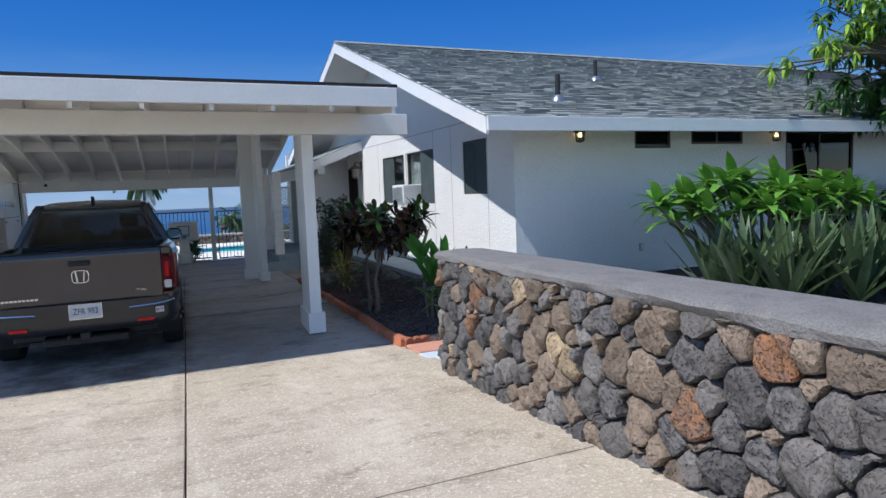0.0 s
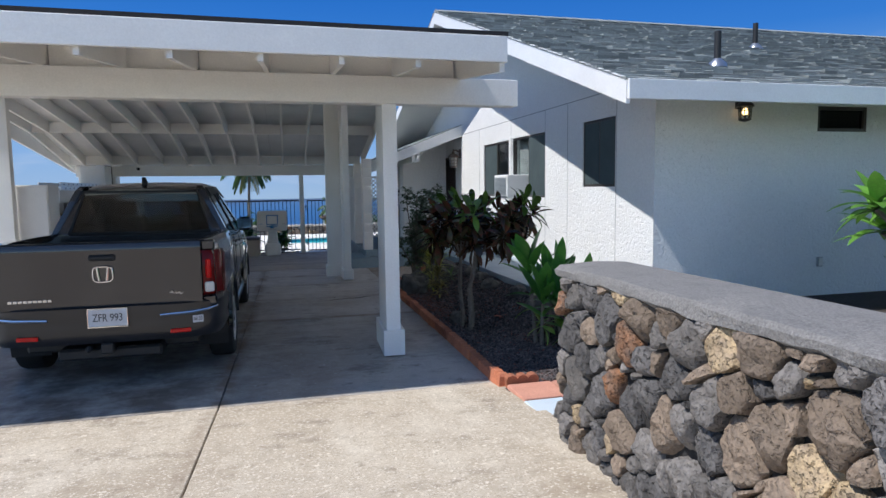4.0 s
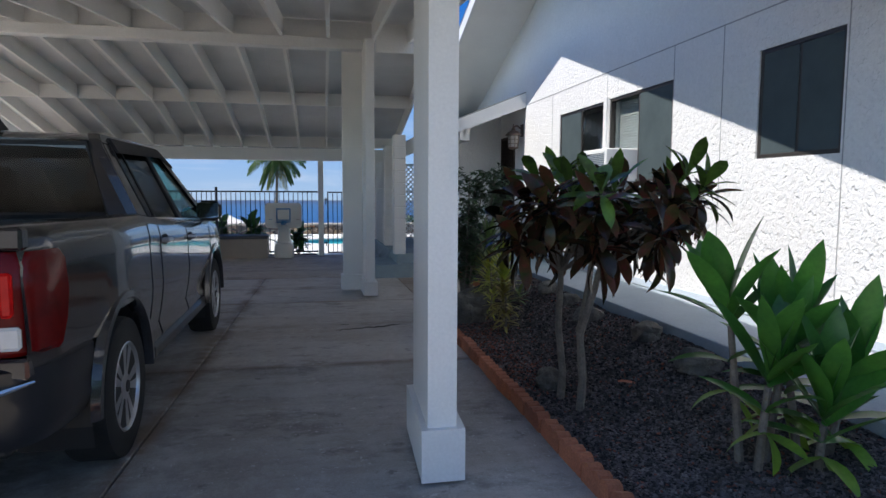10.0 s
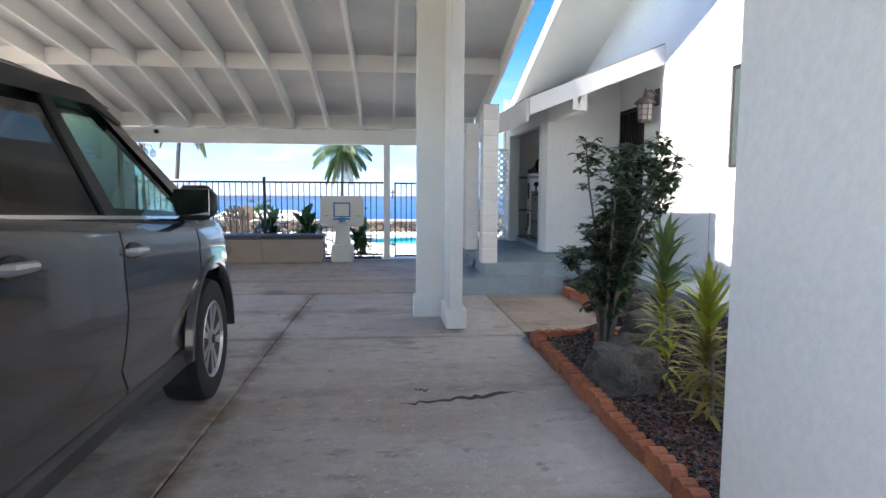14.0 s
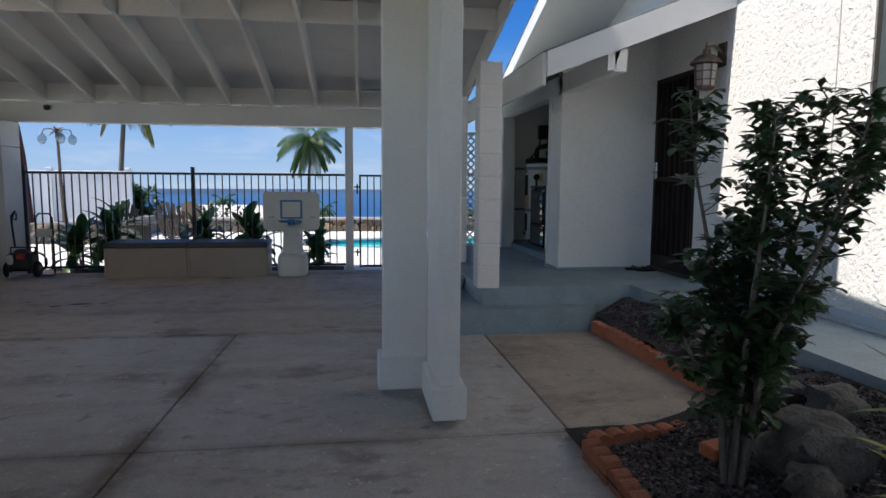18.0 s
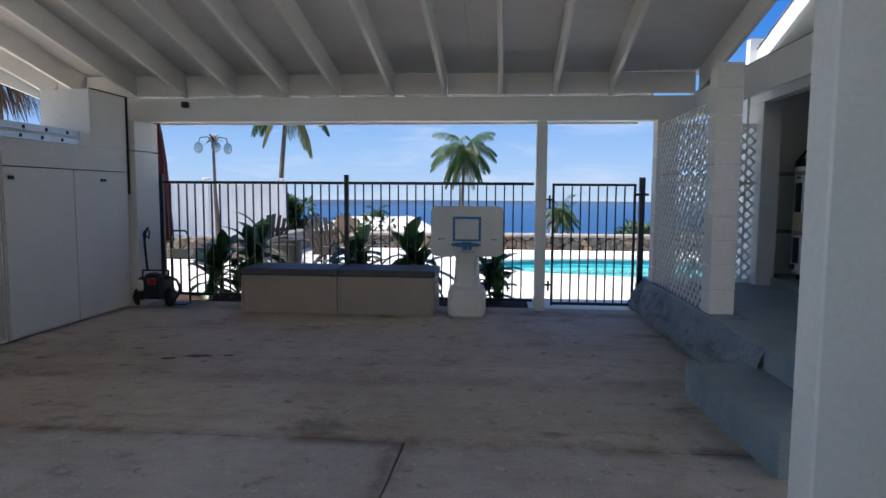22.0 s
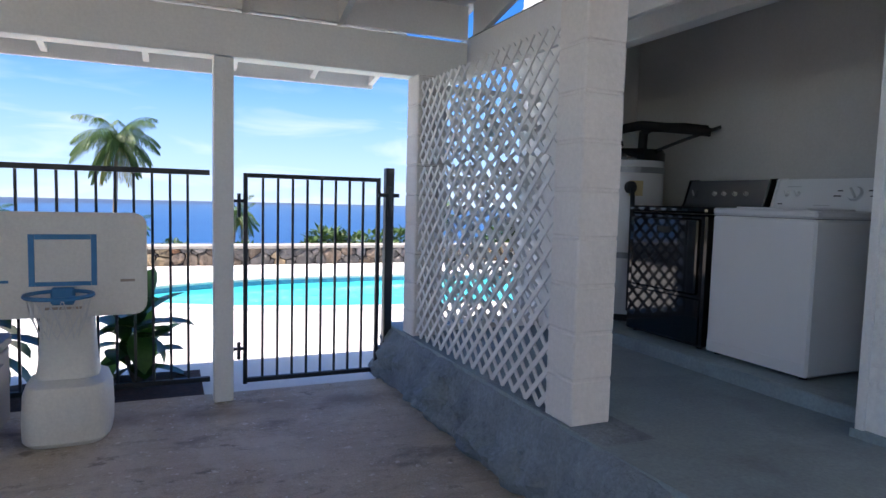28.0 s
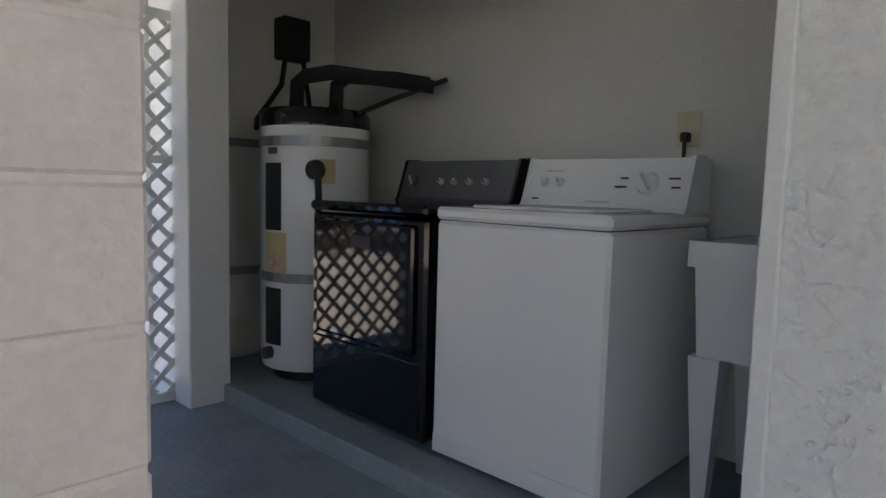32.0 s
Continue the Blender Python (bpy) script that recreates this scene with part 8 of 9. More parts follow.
for y in (0.50, 0.57):
    knob(c, 0.507, y, 0.965, 0.017, -72, ENAMEL, KNOB)
for y, z, w_ in ((0.24, 0.985, 0.03), (0.25, 0.955, 0.045), (0.06, 0.985, 0.04), (0.05, 0.955, 0.03), (0.535, 1.01, 0.09), (0.60, 0.905, 0.03), (0.33, 0.90, 0.10)):
    part("print_bar", Shape().box(-0.001, 0.001, -w_ / 2, w_ / 2, -0.003, 0.003), KNOB if w_ > 0.08 else INK, c).matrix_local = pose(0.4745 + (z - 0.89) * 0.333 - 0.001, y, z, 0, 18, 0)
for x in (0.05, 0.6):
    for y in (0.05, 0.61):
        part("foot", Shape().lathe([(0.02, 0.0), (0.02, 0.016)], 10, Matrix.Translation((x, y, 0))), PLASTIC, t)
t = thing("clothes_dryer", "black front-loading clothes dryer with a grey console", "dryer", (3.94, 18.745, 0.41))
part("cabinet", Shape().box(0.0, 0.66, 0.0, 0.685, 0.015, 0.825, 0.012), BLACK_EN, t)
part("top", Shape().box(-0.012, 0.665, -0.004, 0.689, 0.832, 0.872, 0.012), BLACK_EN, t)
d = part("door", Shape().box(-0.016, 0.0, 0.05, 0.635, 0.33, 0.80, 0.012), BLACK_EN, t)
part("door_grip", Shape().box(-0.021, -0.015, 0.28, 0.40, 0.70, 0.745, 0.004), PLASTIC, d)
part("kick_panel", Shape().box(-0.008, 0.0, 0.02, 0.665, 0.03, 0.31, 0.006), BLACK_EN, t)
c = console(t, 0.0, 0.685, 0.87, SILVER, BLACK_EN, True)
knob(c, 0.507, 0.60, 0.96, 0.03, -72, SILVER, KNOB)
for y in (0.16, 0.25, 0.34, 0.42):
    knob(c, 0.507, y, 0.96, 0.015, -72, KNOB, SILVER)
for x in (0.05, 0.6):
    for y in (0.05, 0.63):
        part("foot", Shape().lathe([(0.02, 0.0), (0.02, 0.016)], 10, Matrix.Translation((x, y, 0))), PLASTIC, t)
# utility sink
t = thing("utility_sink", "white plastic laundry tub on tapered legs", "sink", (4.20, 17.40, 0.41))
a_, b_ = [(0.0, 0.0), (0.46, 0.0), (0.46, 0.52), (0.0, 0.52)], [(0.03, 0.03), (0.43, 0.03), (0.43, 0.49), (0.03, 0.49)]
rings = [[(0.23 + (x - 0.23) * k, 0.26 + (y - 0.26) * k, z) for x, y in q] for q, k, z in ((a_, 0.93, 0.47), (a_, 0.985, 0.73), (a_, 1.0, 0.735), (b_, 1.0, 0.735), (b_, 0.93, 0.50))]
tub = Shape().add([p for q in rings for p in q], [(3, 2, 1, 0)] + [(4 * r + k, 4 * r + (k + 1) % 4, 4 * r + 4 + (k + 1) % 4, 4 * r + 4 + k) for r in range(4) for k in range(4)] + [(16, 17, 18, 19)])
part("tub", tub, ENAMEL, t)
rim = Shape()
outer = [(-0.012, -0.012), (0.468, -0.012), (0.468, 0.532), (-0.012, 0.532)]
rim.add([(x, y, z) for z, q in ((0.73, outer), (0.804, outer), (0.804, b_), (0.73, b_)) for x, y in q], [(4 * r + k, 4 * r + (k + 1) % 4, 4 * ((r + 1) % 4) + (k + 1) % 4, 4 * ((r + 1) % 4) + k) for r in range(4) for k in range(4)])
part("rim", rim, ENAMEL, t)
for x in (0.045, 0.415):
    for y in (0.045, 0.475):
        part("leg", Shape().add([(x + dx * k_, y + dy * k_, z) for z, k_ in ((0.0, 0.018), (0.47, 0.045)) for dx, dy in ((-1, -1), (1, -1), (1, 1), (-1, 1))],
                                [(3, 2, 1, 0), (4, 5, 6, 7), (0, 1, 5, 4), (1, 2, 6, 5), (2, 3, 7, 6), (3, 0, 4, 7)]), ENAMEL, t)
part("tap", Shape().tube([(0.44, 0.26, 0.80), (0.44, 0.26, 0.93), (0.34, 0.26, 0.95), (0.30, 0.26, 0.89)], 0.013, 7), mat("aged_brass", (0.5, 0.36, 0.16), None, 6, 0.35, metal=0.9), t, smooth=True)
part("drain_pipe", Shape().tube([(0.23, 0.26, 0.47), (0.23, 0.26, 0.2), (0.38, 0.26, 0.15), (0.45, 0.26, 0.2)], 0.022, 8), WHITE_TRIM, t, smooth=True)
# water heater
t = thing("water_heater", "white strapped electric water heater with black pipes on top", "water heater", (4.23, 19.83, 0.41))
part("tank", Shape().lathe([(0.0, 0.06), (0.255, 0.06), (0.262, 0.10), (0.262, 1.22), (0.255, 1.25)], 36), ENAMEL, t, smooth=True)
part("top_rim", Shape().lathe([(0.264, 1.20), (0.266, 1.26), (0.25, 1.285), (0.0, 1.29)], 36), BLACK_EN, t, smooth=True)
part("stand", Shape().lathe([(0.2, 0.0), (0.2, 0.06)], 24), PLASTIC, t)
STRAP = mat("steel_strap", (0.30, 0.31, 0.32), (0.26, 0.27, 0.28), 9, 0.4, metal=0.8)
for z in (1.13, 0.50):
    part("strap", Shape().lathe([(0.263, z - 0.022), (0.268, z - 0.022), (0.268, z + 0.022), (0.263, z + 0.022)], 36).box(-0.42, 0.0, 0.25, 0.255, z - 0.02, z + 0.02).box(0.0, 0.42, 0.25, 0.255, z - 0.02, z + 0.02), STRAP, t)


def heater_patch(name, ang, wdeg, z0, z1, m, r=0.265):
    rows_ = []
    for z in (z0, z1):
        rows_.append([(r * math.cos(radians(ang + wdeg * (k / 6 - 0.5))), r * math.sin(radians(ang + wdeg * (k / 6 - 0.5))), z) for k in range(7)])
    return part(name, Shape().grid(rows_), m, t)


YLABEL = mat("yellow_label", (0.62, 0.48, 0.24), (0.56, 0.44, 0.24), 20, 0.5)
heater_patch("access_panel", 188, 24, 0.72, 1.03, PLASTIC)
heater_patch("access_panel", 188, 24, 0.18, 0.45, PLASTIC)
heater_patch("rating_label", 192, 28, 0.52, 0.71, YLABEL)
heater_patch("warning_label", 192, 20, 0.54, 0.60, mat("red_white_label", (0.55, 0.25, 0.2), (0.6, 0.55, 0.5), 30, 0.5), 0.267)
heater_patch("small_label", 244, 22, 0.94, 1.05, YLABEL)
heater_patch("logo_plate", 188, 14, 1.07, 1.10, SILVER)
part("relief_valve", Shape().lathe([(0.045, 0.0), (0.045, 0.03), (0.02, 0.05), (0.0, 0.05)], 16, Matrix.Translation((-0.16, -0.215, 1.0)) @ Matrix.Rotation(radians(90), 4, "X")).tube([(-0.17, -0.26, 1.0), (-0.17, -0.27, 0.9), (-0.165, -0.27, 0.1)], 0.016, 8), PLASTIC, t, smooth=True)
part("drain_valve", Shape().lathe([(0.03, 0), (0.03, 0.03), (0.0, 0.03)], 10, pose(-0.26, -0.02, 0.14, 0, -90, 0)), SILVER, t)
FOAM = mat("black_pipe_foam", (0.012, 0.012, 0.012), (0.018, 0.018, 0.018), 30, 0.95, bump=0.004, bscale=60)
part("pipe", Shape().tube([(-0.08, 0.05, 1.27), (-0.08, 0.04, 1.42), (-0.06, 0.0, 1.45), (0.02, -0.1, 1.47), (0.25, -0.36, 1.43), (0.35, -0.46, 1.41)], [0.035, 0.035, 0.037, 0.038, 0.036, 0.034], 10), FOAM, t, smooth=True)
part("pipe", Shape().tube([(0.08, -0.05, 1.27), (0.08, -0.06, 1.42), (0.10, -0.12, 1.46), (0.25, -0.30, 1.45), (0.36, -0.42, 1.43)], [0.035, 0.035, 0.037, 0.037, 0.034], 10), FOAM, t, smooth=True)
part("cable", Shape().tube([(0.1, 0.1, 1.29), (0.15, -0.05, 1.27), (0.25, -0.3, 1.36), (0.4, -0.5, 1.45)], 0.012, 6), PLASTIC, t, smooth=True)
t = thing("disconnect_box", "black electric disconnect box with cables above the water heater", "electric box", (4.36, 20.28, 2.12))
part("case", Shape().box(-0.085, 0.085, -0.09, 0.018, -0.11, 0.11, 0.01), PLASTIC, t)
part("cable", Shape().tube([(-0.05, -0.05, -0.1), (-0.08, -0.06, -0.25), (-0.25, -0.1, -0.45), (-0.28, -0.15, -0.5)], 0.014, 6), PLASTIC, t, smooth=True)
part("cable", Shape().tube([(0.06, -0.05, -0.1), (0.07, -0.06, -0.2), (0.0, -0.2, -0.36)], 0.014, 6), PLASTIC, t, smooth=True)
t = thing("power_outlet", "ivory power outlet with a black plug on the laundry wall", "outlet", (4.68, 18.165, 1.58))
part("plate", Shape().box(-0.008, 0.0, -0.045, 0.045, -0.065, 0.065, 0.004), mat("ivory_plate", (0.60, 0.52, 0.36), None, 5, 0.4), t)
part("plug", Shape().box(-0.04, -0.008, -0.016, 0.016, -0.05, -0.015, 0.005).tube([(-0.03, 0, -0.05), (-0.03, 0.0, -0.14), (-0.04, 0.02, -0.3)], 0.007, 6), PLASTIC, t)
whole("corner_trim", Shape().box(3.60, 3.62, 17.525, 17.56, 0.335, 2.29, 0.003), WHITE_TRIM, "thin white corner trim at the laundry opening", "trim", kind="structure")
whole("drip_edge", Shape().box(3.595, 3.76, 17.12, 17.15, 0.34, 0.385).box(3.595, 3.62, 17.15, 17.575, 0.335, 0.38).box(3.76, HW, 17.12, 17.15, 0.34, 0.385), GREY_PAINT, "painted base strip of the laundry wall", "baseboard", kind="structure")

# ---- storage cabinets on the far side of the carport ----
CABW = mat("old_white_panel", (0.72, 0.71, 0.69), (0.66, 0.65, 0.63), 1.2, 0.5, bump=0.001, bscale=20, fine=0.05, fscale=50, stain=(0.55, 0.53, 0.5), sscale=1.5, samount=0.25)
DARKGAP = mat("dark_gap", (0.02, 0.02, 0.02), None, 4, 0.9)


def cabinet(y0, y1, z1, label, doors, open_=False):
    c = thing("storage_cabinet", label, "cabinet", (-3.45, y0, -0.02), group="carport cabinets")
    a = y1 - y0
    sh = Shape().box(-0.62, -0.6, 0, a, 0, z1).box(-0.6, -0.02, 0.0, 0.02, 0, z1).box(-0.6, -0.02, a - 0.02, a, 0, z1).box(-0.6, -0.02, 0.02, a - 0.02, z1 - 0.02, z1).box(-0.6, -0.02, 0.02, a - 0.02, 0.0, 0.03)
    part("body", sh, CABW, c)
    part("top_rail", Shape().box(-0.02, 0.0, 0.0, a, z1 - 0.24, z1, 0.003), CABW, c)
    if open_:
        for z in (0.5, 1.0):
            part("shelf", Shape().box(-0.6, -0.03, 0.02, a - 0.02, z, z + 0.02), CABW, c)
    n_ = doors
    for k in range(n_):
        u0, u1 = a * k / n_, a * (k + 1) / n_
        d_ = part("door", Shape().box(-0.02, 0.002, u0 + 0.006, u1 - 0.006, 0.02, z1 - 0.25, 0.004), CABW, c)
        part("latch", Shape().box(0.002, 0.022, u0 + 0.05 if k == 0 else (u0 + u1) / 2 - 0.04, u0 + 0.11 if k == 0 else (u0 + u1) / 2 + 0.04, z1 - 0.36, z1 - 0.33, 0.004), PLASTIC, d_)
    if n_:
        # added near-black sheet that stands in for shade between the doors
        part("gap", Shape().box(-0.03, -0.021, 0.02, a - 0.02, 0.02, z1 - 0.24), DARKGAP, c)
    return c


cabinet(17.92, 19.78, 1.79, "long white storage cabinet with two plain doors in the carport", 2)
cabinet(15.6, 17.90, 1.79, "white storage cabinet with an open dark compartment", 0, True)
c = thing("storage_cabinet", "low white cabinet at the edge of the carport", "cabinet", (-3.72, 14.22, 0.0), group="carport cabinets")
part("body", Shape().box(-0.1, 0.5, 0.0, 0.55, 0.0, 1.86, 0.006), CABW, c)
part("door", Shape().box(0.02, 0.48, -0.02, -0.002, 0.05, 1.83, 0.004), CABW, c)
c = thing("upper_cabinet", "white upper cabinet box with dark edges on the storage row", "cabinet", (-3.45, 19.15, 1.77))
part("body", Shape().box(-0.55, -0.004, 0.0, 0.66, 0.0, 0.60, 0.004), CABW, c)
part("edge_strip", Shape().box(-0.004, 0.012, 0.645, 0.665, -0.5, 0.61).box(-0.004, 0.008, 0.0, 0.645, 0.60, 0.612), DARKGAP, c)
c = thing("end_panel", "white boxed panel closing the cabinet row at the fence", "panel", (-3.45, 19.84, -0.05))
part("lower_panel", Shape().box(-0.5, 0.07, 0.0, 0.5, 0.0, 1.82, 0.005), CABW, c)
part("upper_panel", Shape().box(-0.5, 0.07, 0.0, 0.5, 1.83, 2.175, 0.005), CABW, c)
# things in the open compartment
SHELFCOL = [mat("teal_tub", (0.05, 0.22, 0.22), None, 4, 0.5), mat("grey_tub", (0.25, 0.26, 0.28), None, 4, 0.5), mat("yellow_case", (0.45, 0.35, 0.05), None, 4, 0.5)]
for k, (y, z, w_, h) in enumerate(((17.5, 0.05, 0.3, 0.35), (17.1, 0.05, 0.28, 0.4), (17.5, 0.52, 0.25, 0.2), (17.15, 0.52, 0.3, 0.3), (17.55, 1.02, 0.26, 0.12), (17.1, 1.02, 0.3, 0.22), (16.5, 0.05, 0.35, 0.4), (16.4, 1.02, 0.3, 0.3))):
    t = thing("storage_tub", "plastic storage tub stacked in the open cabinet", "storage box", (-3.75, y, z - 0.02), group="storage tubs")
    part("tub", Shape().prism([(-0.15, 0), (0.15, 0), (0.17, h - 0.03), (-0.17, h - 0.03)], "y", -w_ / 2, w_ / 2), SHELFCOL[k % 3], t)
    part("lid", Shape().box(-0.18, 0.18, -w_ / 2 - 0.01, w_ / 2 + 0.01, h - 0.03, h, 0.006), SHELFCOL[(k + 1) % 3], t)
# ladder lying on the cabinets
ALU = mat("aluminium", (0.62, 0.63, 0.65), (0.55, 0.56, 0.58), 8, 0.35, metal=0.85)
t = thing("ladder", "aluminium extension ladder lying on top of the cabinets", "ladder", (-3.55, 16.0, 1.775))
for x in (0.0, -0.38):
    for z in (0.0, 0.085):
        part("rail", Shape().box(x - 0.015, x + 0.015, 0.0, 3.1, z + 0.004, z + 0.072, 0.006), ALU, t)
for k in range(10):
    part("rung", Shape().tube([(-0.38, 0.2 + k * 0.3, 0.05), (0.0, 0.2 + k * 0.3, 0.05)], 0.016, 8), ALU, t)
    part("rung_end", Shape().lathe([(0.018, 0), (0.018, 0.006), (0.0, 0.006)], 10, pose(0.015, 0.2 + k * 0.3, 0.12, 0, 90, 0)), PLASTIC, t)
    part("rung_end", Shape().lathe([(0.018, 0), (0.018, 0.006), (0.0, 0.006)], 10, pose(0.015, 0.3 + k * 0.28, 0.04, 0, 90, 0)), PLASTIC, t)
# spot on the beam
t = thing("security_camera", "small black security light on the rear carport beam", "security light", (-2.86, 20.07, 2.32))
part("housing", Shape().box(-0.035, 0.035, -0.075, -0.01, -0.035, 0.035, 0.012), PLASTIC, t)
part("mount", Shape().box(-0.02, 0.02, -0.012, 0.0, -0.02, 0.02, 0.003), PLASTIC, t)
# pressure washer and hand truck
RED = mat("red_cover", (0.35, 0.03, 0.02), None, 5, 0.4)
t = thing("pressure_washer", "black and red pressure washer on two wheels by the cabinets", "pressure washer", (-3.22, 19.86, -0.045))
part("frame", Shape().tube([(-0.16, 0.0, 0.08), (-0.16, 0.05, 0.42), (0.16, 0.05, 0.42), (0.16, 0.0, 0.08)], 0.015, 7), PLASTIC, t, smooth=True)
part("engine", Shape().box(-0.15, 0.17, -0.13, 0.13, 0.10, 0.36, 0.04).lathe([(0.07, 0.3), (0.09, 0.33), (0.09, 0.38), (0.05, 0.40), (0.0, 0.40)], 14), PLASTIC, t)
part("engine_cover", Shape().box(0.0, 0.10, -0.15, -0.1, 0.27, 0.35, 0.015), RED, t, "red engine cover")
part("detergent_tank", Shape().box(-0.13, -0.05, -0.155, -0.08, 0.20, 0.33, 0.02), CREAM, t)
for x in (-0.19, 0.19):
    wh = part("wheel", Shape().lathe([(0.0, -0.025), (0.10, -0.025), (0.115, -0.01), (0.115, 0.01), (0.10, 0.025), (0.0, 0.025)], 20, Matrix.Translation((x, 0.02, 0.115)) @ Matrix.Rotation(radians(90), 4, "Y")), RUBBER, t, smooth=True)
    part("hub", Shape().lathe([(0.05, -0.03), (0.05, 0.03), (0.0, 0.032)], 14, Matrix.Translation((x, 0.02, 0.115)) @ Matrix.Rotation(radians(90), 4, "Y")), BUMPER, wh)
part("lance", Shape().tube([(-0.1, 0.05, 0.42), (-0.13, 0.06, 0.75), (-0.12, 0.05, 0.86), (-0.06, 0.03, 0.93)], [0.014, 0.014, 0.022, 0.012], 7).tube([(-0.12, 0.05, 0.84), (-0.06, 0.04, 0.80), (-0.05, 0.03, 0.90)], 0.01, 6), PLASTIC, t, smooth=True)
hose = []
for k in range(30):
    a = k * 0.55
    hose.append((0.2 + 0.13 * math.cos(a), -0.02 + 0.02 * math.sin(a * 0.3), 0.22 + 0.14 * math.sin(a)))
part("hose", Shape().tube(hose, 0.009, 6), PLASTIC, t, smooth=True)
t = thing("hand_truck", "dark folding hand truck standing behind the pressure washer", "hand truck", (-3.03, 20.14, -0.045))
part("frame", Shape().tube([(-0.11, 0, 0.02), (-0.11, 0, 0.82), (-0.07, 0, 0.88), (0.07, 0, 0.88), (0.11, 0, 0.82), (0.11, 0, 0.02)], 0.013, 7), BLACK_METAL, t, smooth=True)
part("cross_plate", Shape().box(-0.11, 0.11, -0.012, 0.012, 0.55, 0.66, 0.004), CREAM, t)
part("toe_plate", Shape().box(-0.13, 0.13, -0.16, 0.02, 0.0, 0.012, 0.003), BLACK_METAL, t)
# folded umbrella behind the fence
t = thing("patio_umbrella", "closed dark red patio umbrella outside the fence", "umbrella", (-3.72, 20.95, -0.1))
part("pole", Shape().tube([(0, 0, 0), (0.0, 0, 2.5)], 0.02, 8), WHITE_TRIM, t)
cl = Shape()
rows_ = []
for z, r in ((0.75, 0.14), (1.2, 0.12), (1.8, 0.09), (2.2, 0.05), (2.4, 0.02)):
    rows_.append([((r * (1 + 0.25 * (k % 2))) * math.cos(2 * math.pi * k / 16), (r * (1 + 0.25 * (k % 2))) * math.sin(2 * math.pi * k / 16), z) for k in range(17)])
part("canopy", cl.grid(rows_), mat("dark_red_cloth", (0.13, 0.025, 0.03), (0.09, 0.02, 0.025), 9, 0.9), t, "folded dark red cloth")
part("base", Shape().lathe([(0.22, 0.0), (0.22, 0.04), (0.05, 0.07)], 20), PLASTIC, t)

# ---- stains and cracks on the slab ----
CRACK = mat("crack_fill", (0.07, 0.062, 0.055), (0.10, 0.09, 0.08), 30, 0.95)
rc = random.Random(77)


def crack(x0, y0, x1, y1, w_, seed, z=0.0):
    r = random.Random(seed)
    n_ = 18
    pts = [(x0 + (x1 - x0) * k / n_ + r.uniform(-0.012, 0.012), y0 + (y1 - y0) * k / n_ + r.uniform(-0.03, 0.03)) for k in range(n_ + 1)]
    s = Shape()
    rows_ = []
    for k, (x, y) in enumerate(pts):
        ww = w_ * r.uniform(0.25, 1.3) * (0.2 + math.sin(math.pi * k / n_))
        rows_.append([(x, y - ww, ground_z(y) + 0.0022), (x, y + ww, ground_z(y) + 0.0022)])
    return s.grid(rows_)


s = crack(1.28, 11.72, 2.08, 11.9, 0.03, 3)
s.add(*(lambda q: (q.v, q.f))(crack(1.38, 12.0, 1.48, 11.98, 0.02, 5)))
tagged(whole("crack_patch", s, CRACK, "dark patched crack across the carport slab", "crack"), kind="structure")
s = Shape()
for cx, cy, ra, rb in ((-1.62, 17.68, 0.13, 0.06), (-1.83, 17.58, 0.07, 0.04), (-1.38, 17.72, 0.05, 0.03), (-1.5, 17.52, 0.03, 0.02)):
    o_ = len(s.v)
    edge = [(cx + ra * math.cos(a) * w_ + 0.35 * rb * math.sin(a), cy + rb * math.sin(a) * w_) for a, w_ in ((k * 0.2244, rc.uniform(0.6, 1.15)) for k in range(28))]
    s.v += [(x, y, ground_z(y) + 0.0022) for x, y in edge]
    s.f.append(tuple(range(o_, o_ + 28)))
tagged(whole("oil_stain", s, mat("oil_stain", (0.075, 0.065, 0.055), (0.10, 0.09, 0.08), 20, 0.7), "dark oil stain on the carport slab", "stain"), kind="structure")
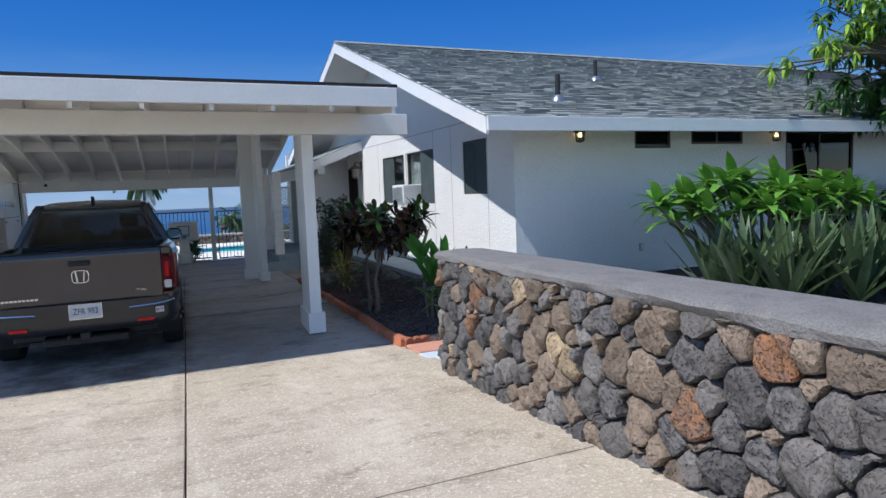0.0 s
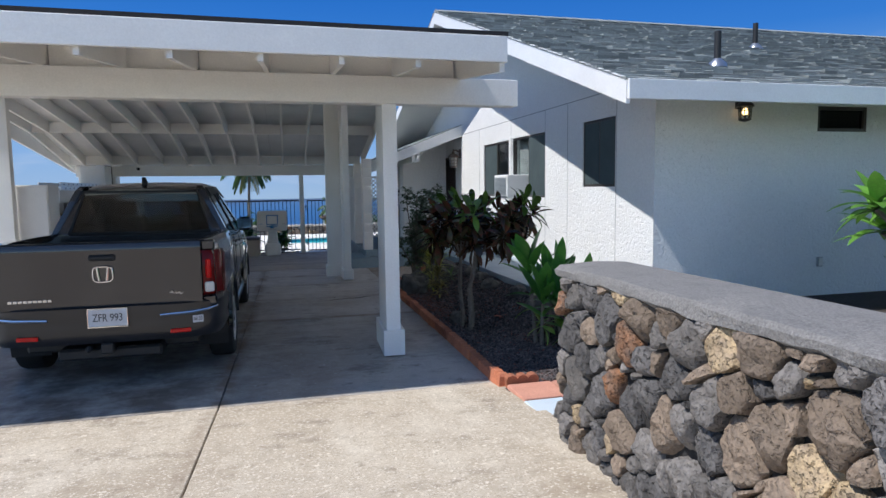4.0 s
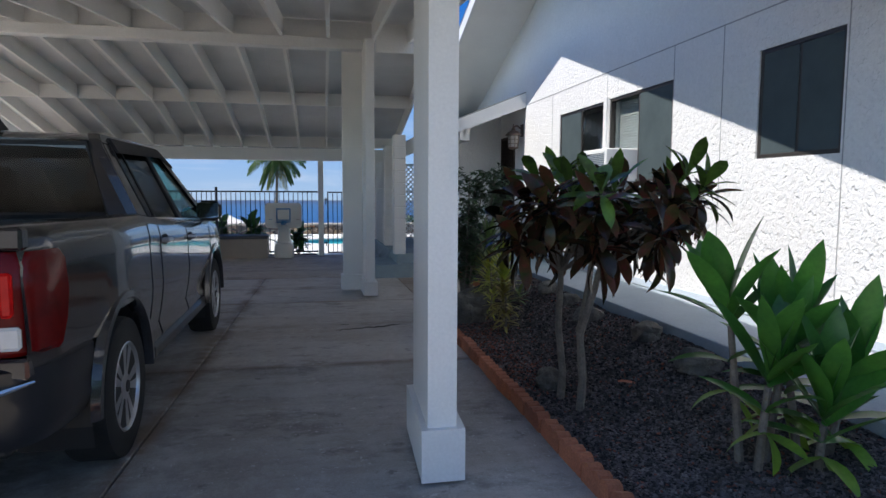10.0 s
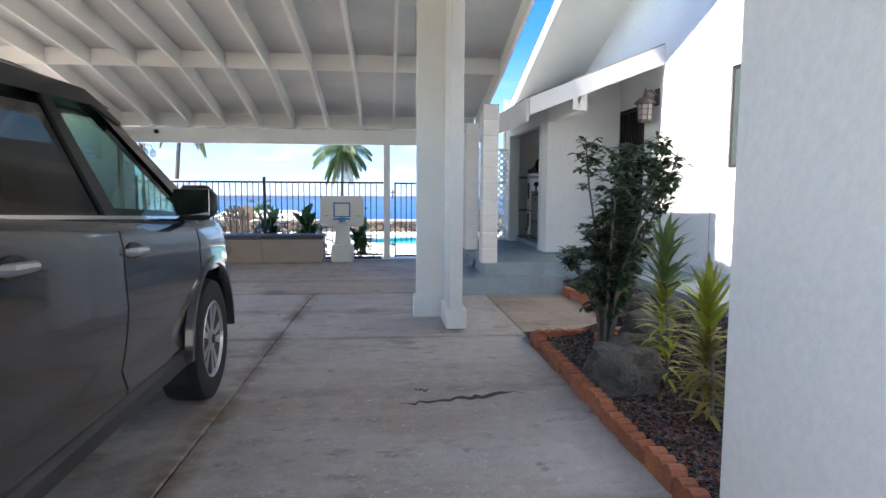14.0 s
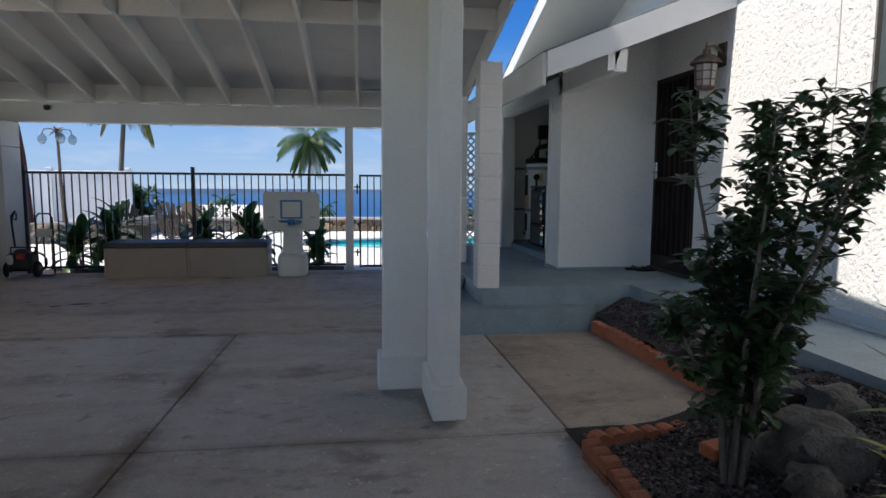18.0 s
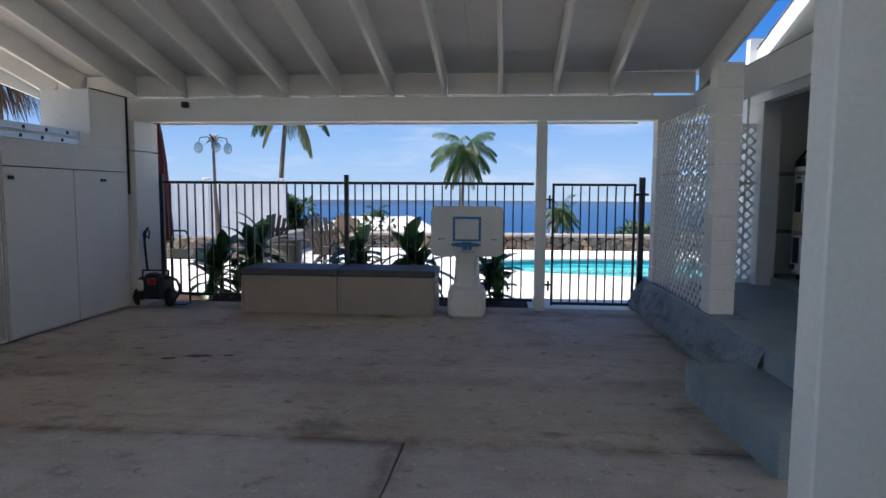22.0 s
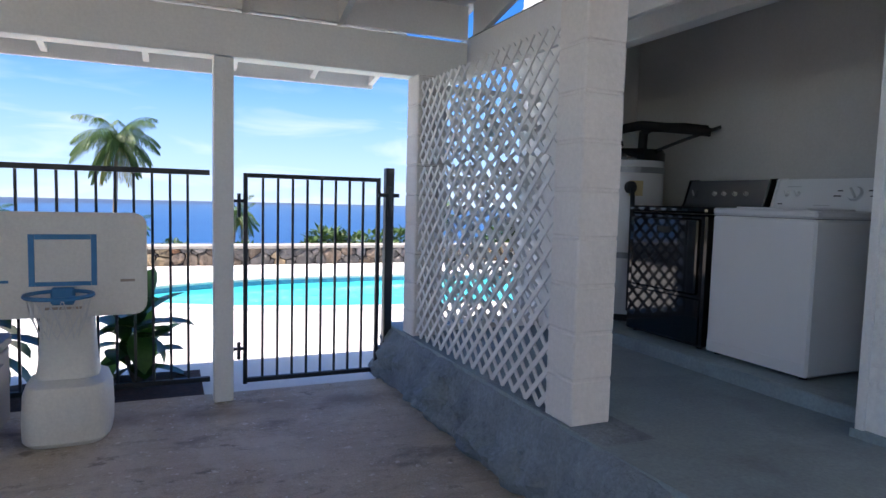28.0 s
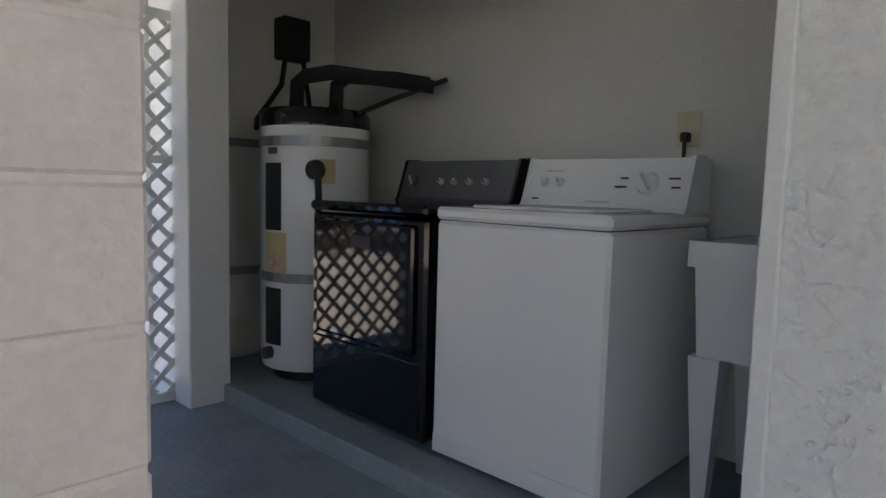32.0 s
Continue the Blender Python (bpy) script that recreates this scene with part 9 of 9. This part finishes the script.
# pale flecks of paint trodden into the rear slab
s = Shape()
for k in range(300):
    fx, fy = rc.gauss(-1.2, 1.7), rc.uniform(13.4, 19.3)
    if not -4.3 < fx < 2.3:
        continue
    ra, rot = rc.choice((0.004, 0.005, 0.006, 0.008, 0.012)), rc.uniform(0, 6.28)
    ring = [(fx + ra * rc.uniform(0.5, 1.2) * math.cos(rot + a * 1.05), fy + ra * rc.uniform(0.5, 1.2) * math.sin(rot + a * 1.05)) for a in range(6)]
    s.add([(x, y, ground_z(y) + 0.0025) for x, y in ring], [tuple(range(6))])
whole("paint_flecks", s, mat("pale_fleck", (0.72, 0.70, 0.66), (0.55, 0.52, 0.47), 40, 0.8), "small pale flecks of paint on the carport slab", "paint flecks", kind="stuff")
# ---- roof shingles ----
def shingle_field():
    near, rest = [], Shape()
    rs = random.Random(4)
    slope = math.hypot(1, SL)
    k = 0
    for side in (-1, 1):
        e = EY0 if side < 0 else EY1
        run = abs(RIDGE_Y - e) * slope
        course = 0.14
        nrow = int(run / course)
        for r in range(nrow):
            d0, d1 = r * course, (r + 1) * course + 0.012
            ya, yb = e - side * (-1) * 0 + (-side) * d0 / slope, e + (-side) * d1 / slope
            x = RX0 - 0.02 - rs.uniform(0, 0.25)
            while x < (16.5 if side < 0 else 6.0):
                w_ = rs.uniform(0.14, 0.34)
                a, b = max(x, RX0 - 0.02), x + w_ - 0.005
                if b > a + 0.02:
                    lift = rs.choice((0.008, 0.014, 0.03))
                    za, zb = roof_top(ya) - 0.03 + 0.014, roof_top(yb) - 0.03 + 0.006
                    v = [(a, ya, za + lift), (b, ya, za + lift), (b, yb, zb + 0.004), (a, yb, zb + 0.004), (a, ya, za - 0.012), (b, ya, za - 0.012)]
                    f = [(0, 1, 2, 3), (4, 5, 1, 0), (4, 0, 3), (5, 2, 1)]
                    if side < 0 and r < 12 and x < 9.5 and k < 300:
                        part("shingle", Shape().add(v, f), SHINGLE, roof)
                        k += 1
                    else:
                        rest.add(v, f)
                x += w_
    return rest


tagged(part("shingle_field", shingle_field(), SHINGLE_I, roof), kind="stuff")
s = Shape()
for sy, e in ((-1, EY0), (1, EY1)):
    s.prism([(e, roof_top(e) - 0.028), (RIDGE_Y, RIDGE_Z - 0.028), (RIDGE_Y, RIDGE_Z - 0.02), (e, roof_top(e) - 0.02)], "x", RX0 - 0.015, RX1)
part("underlay", s, ASPHALT_EDGE, roof, "dark roofing underlay")
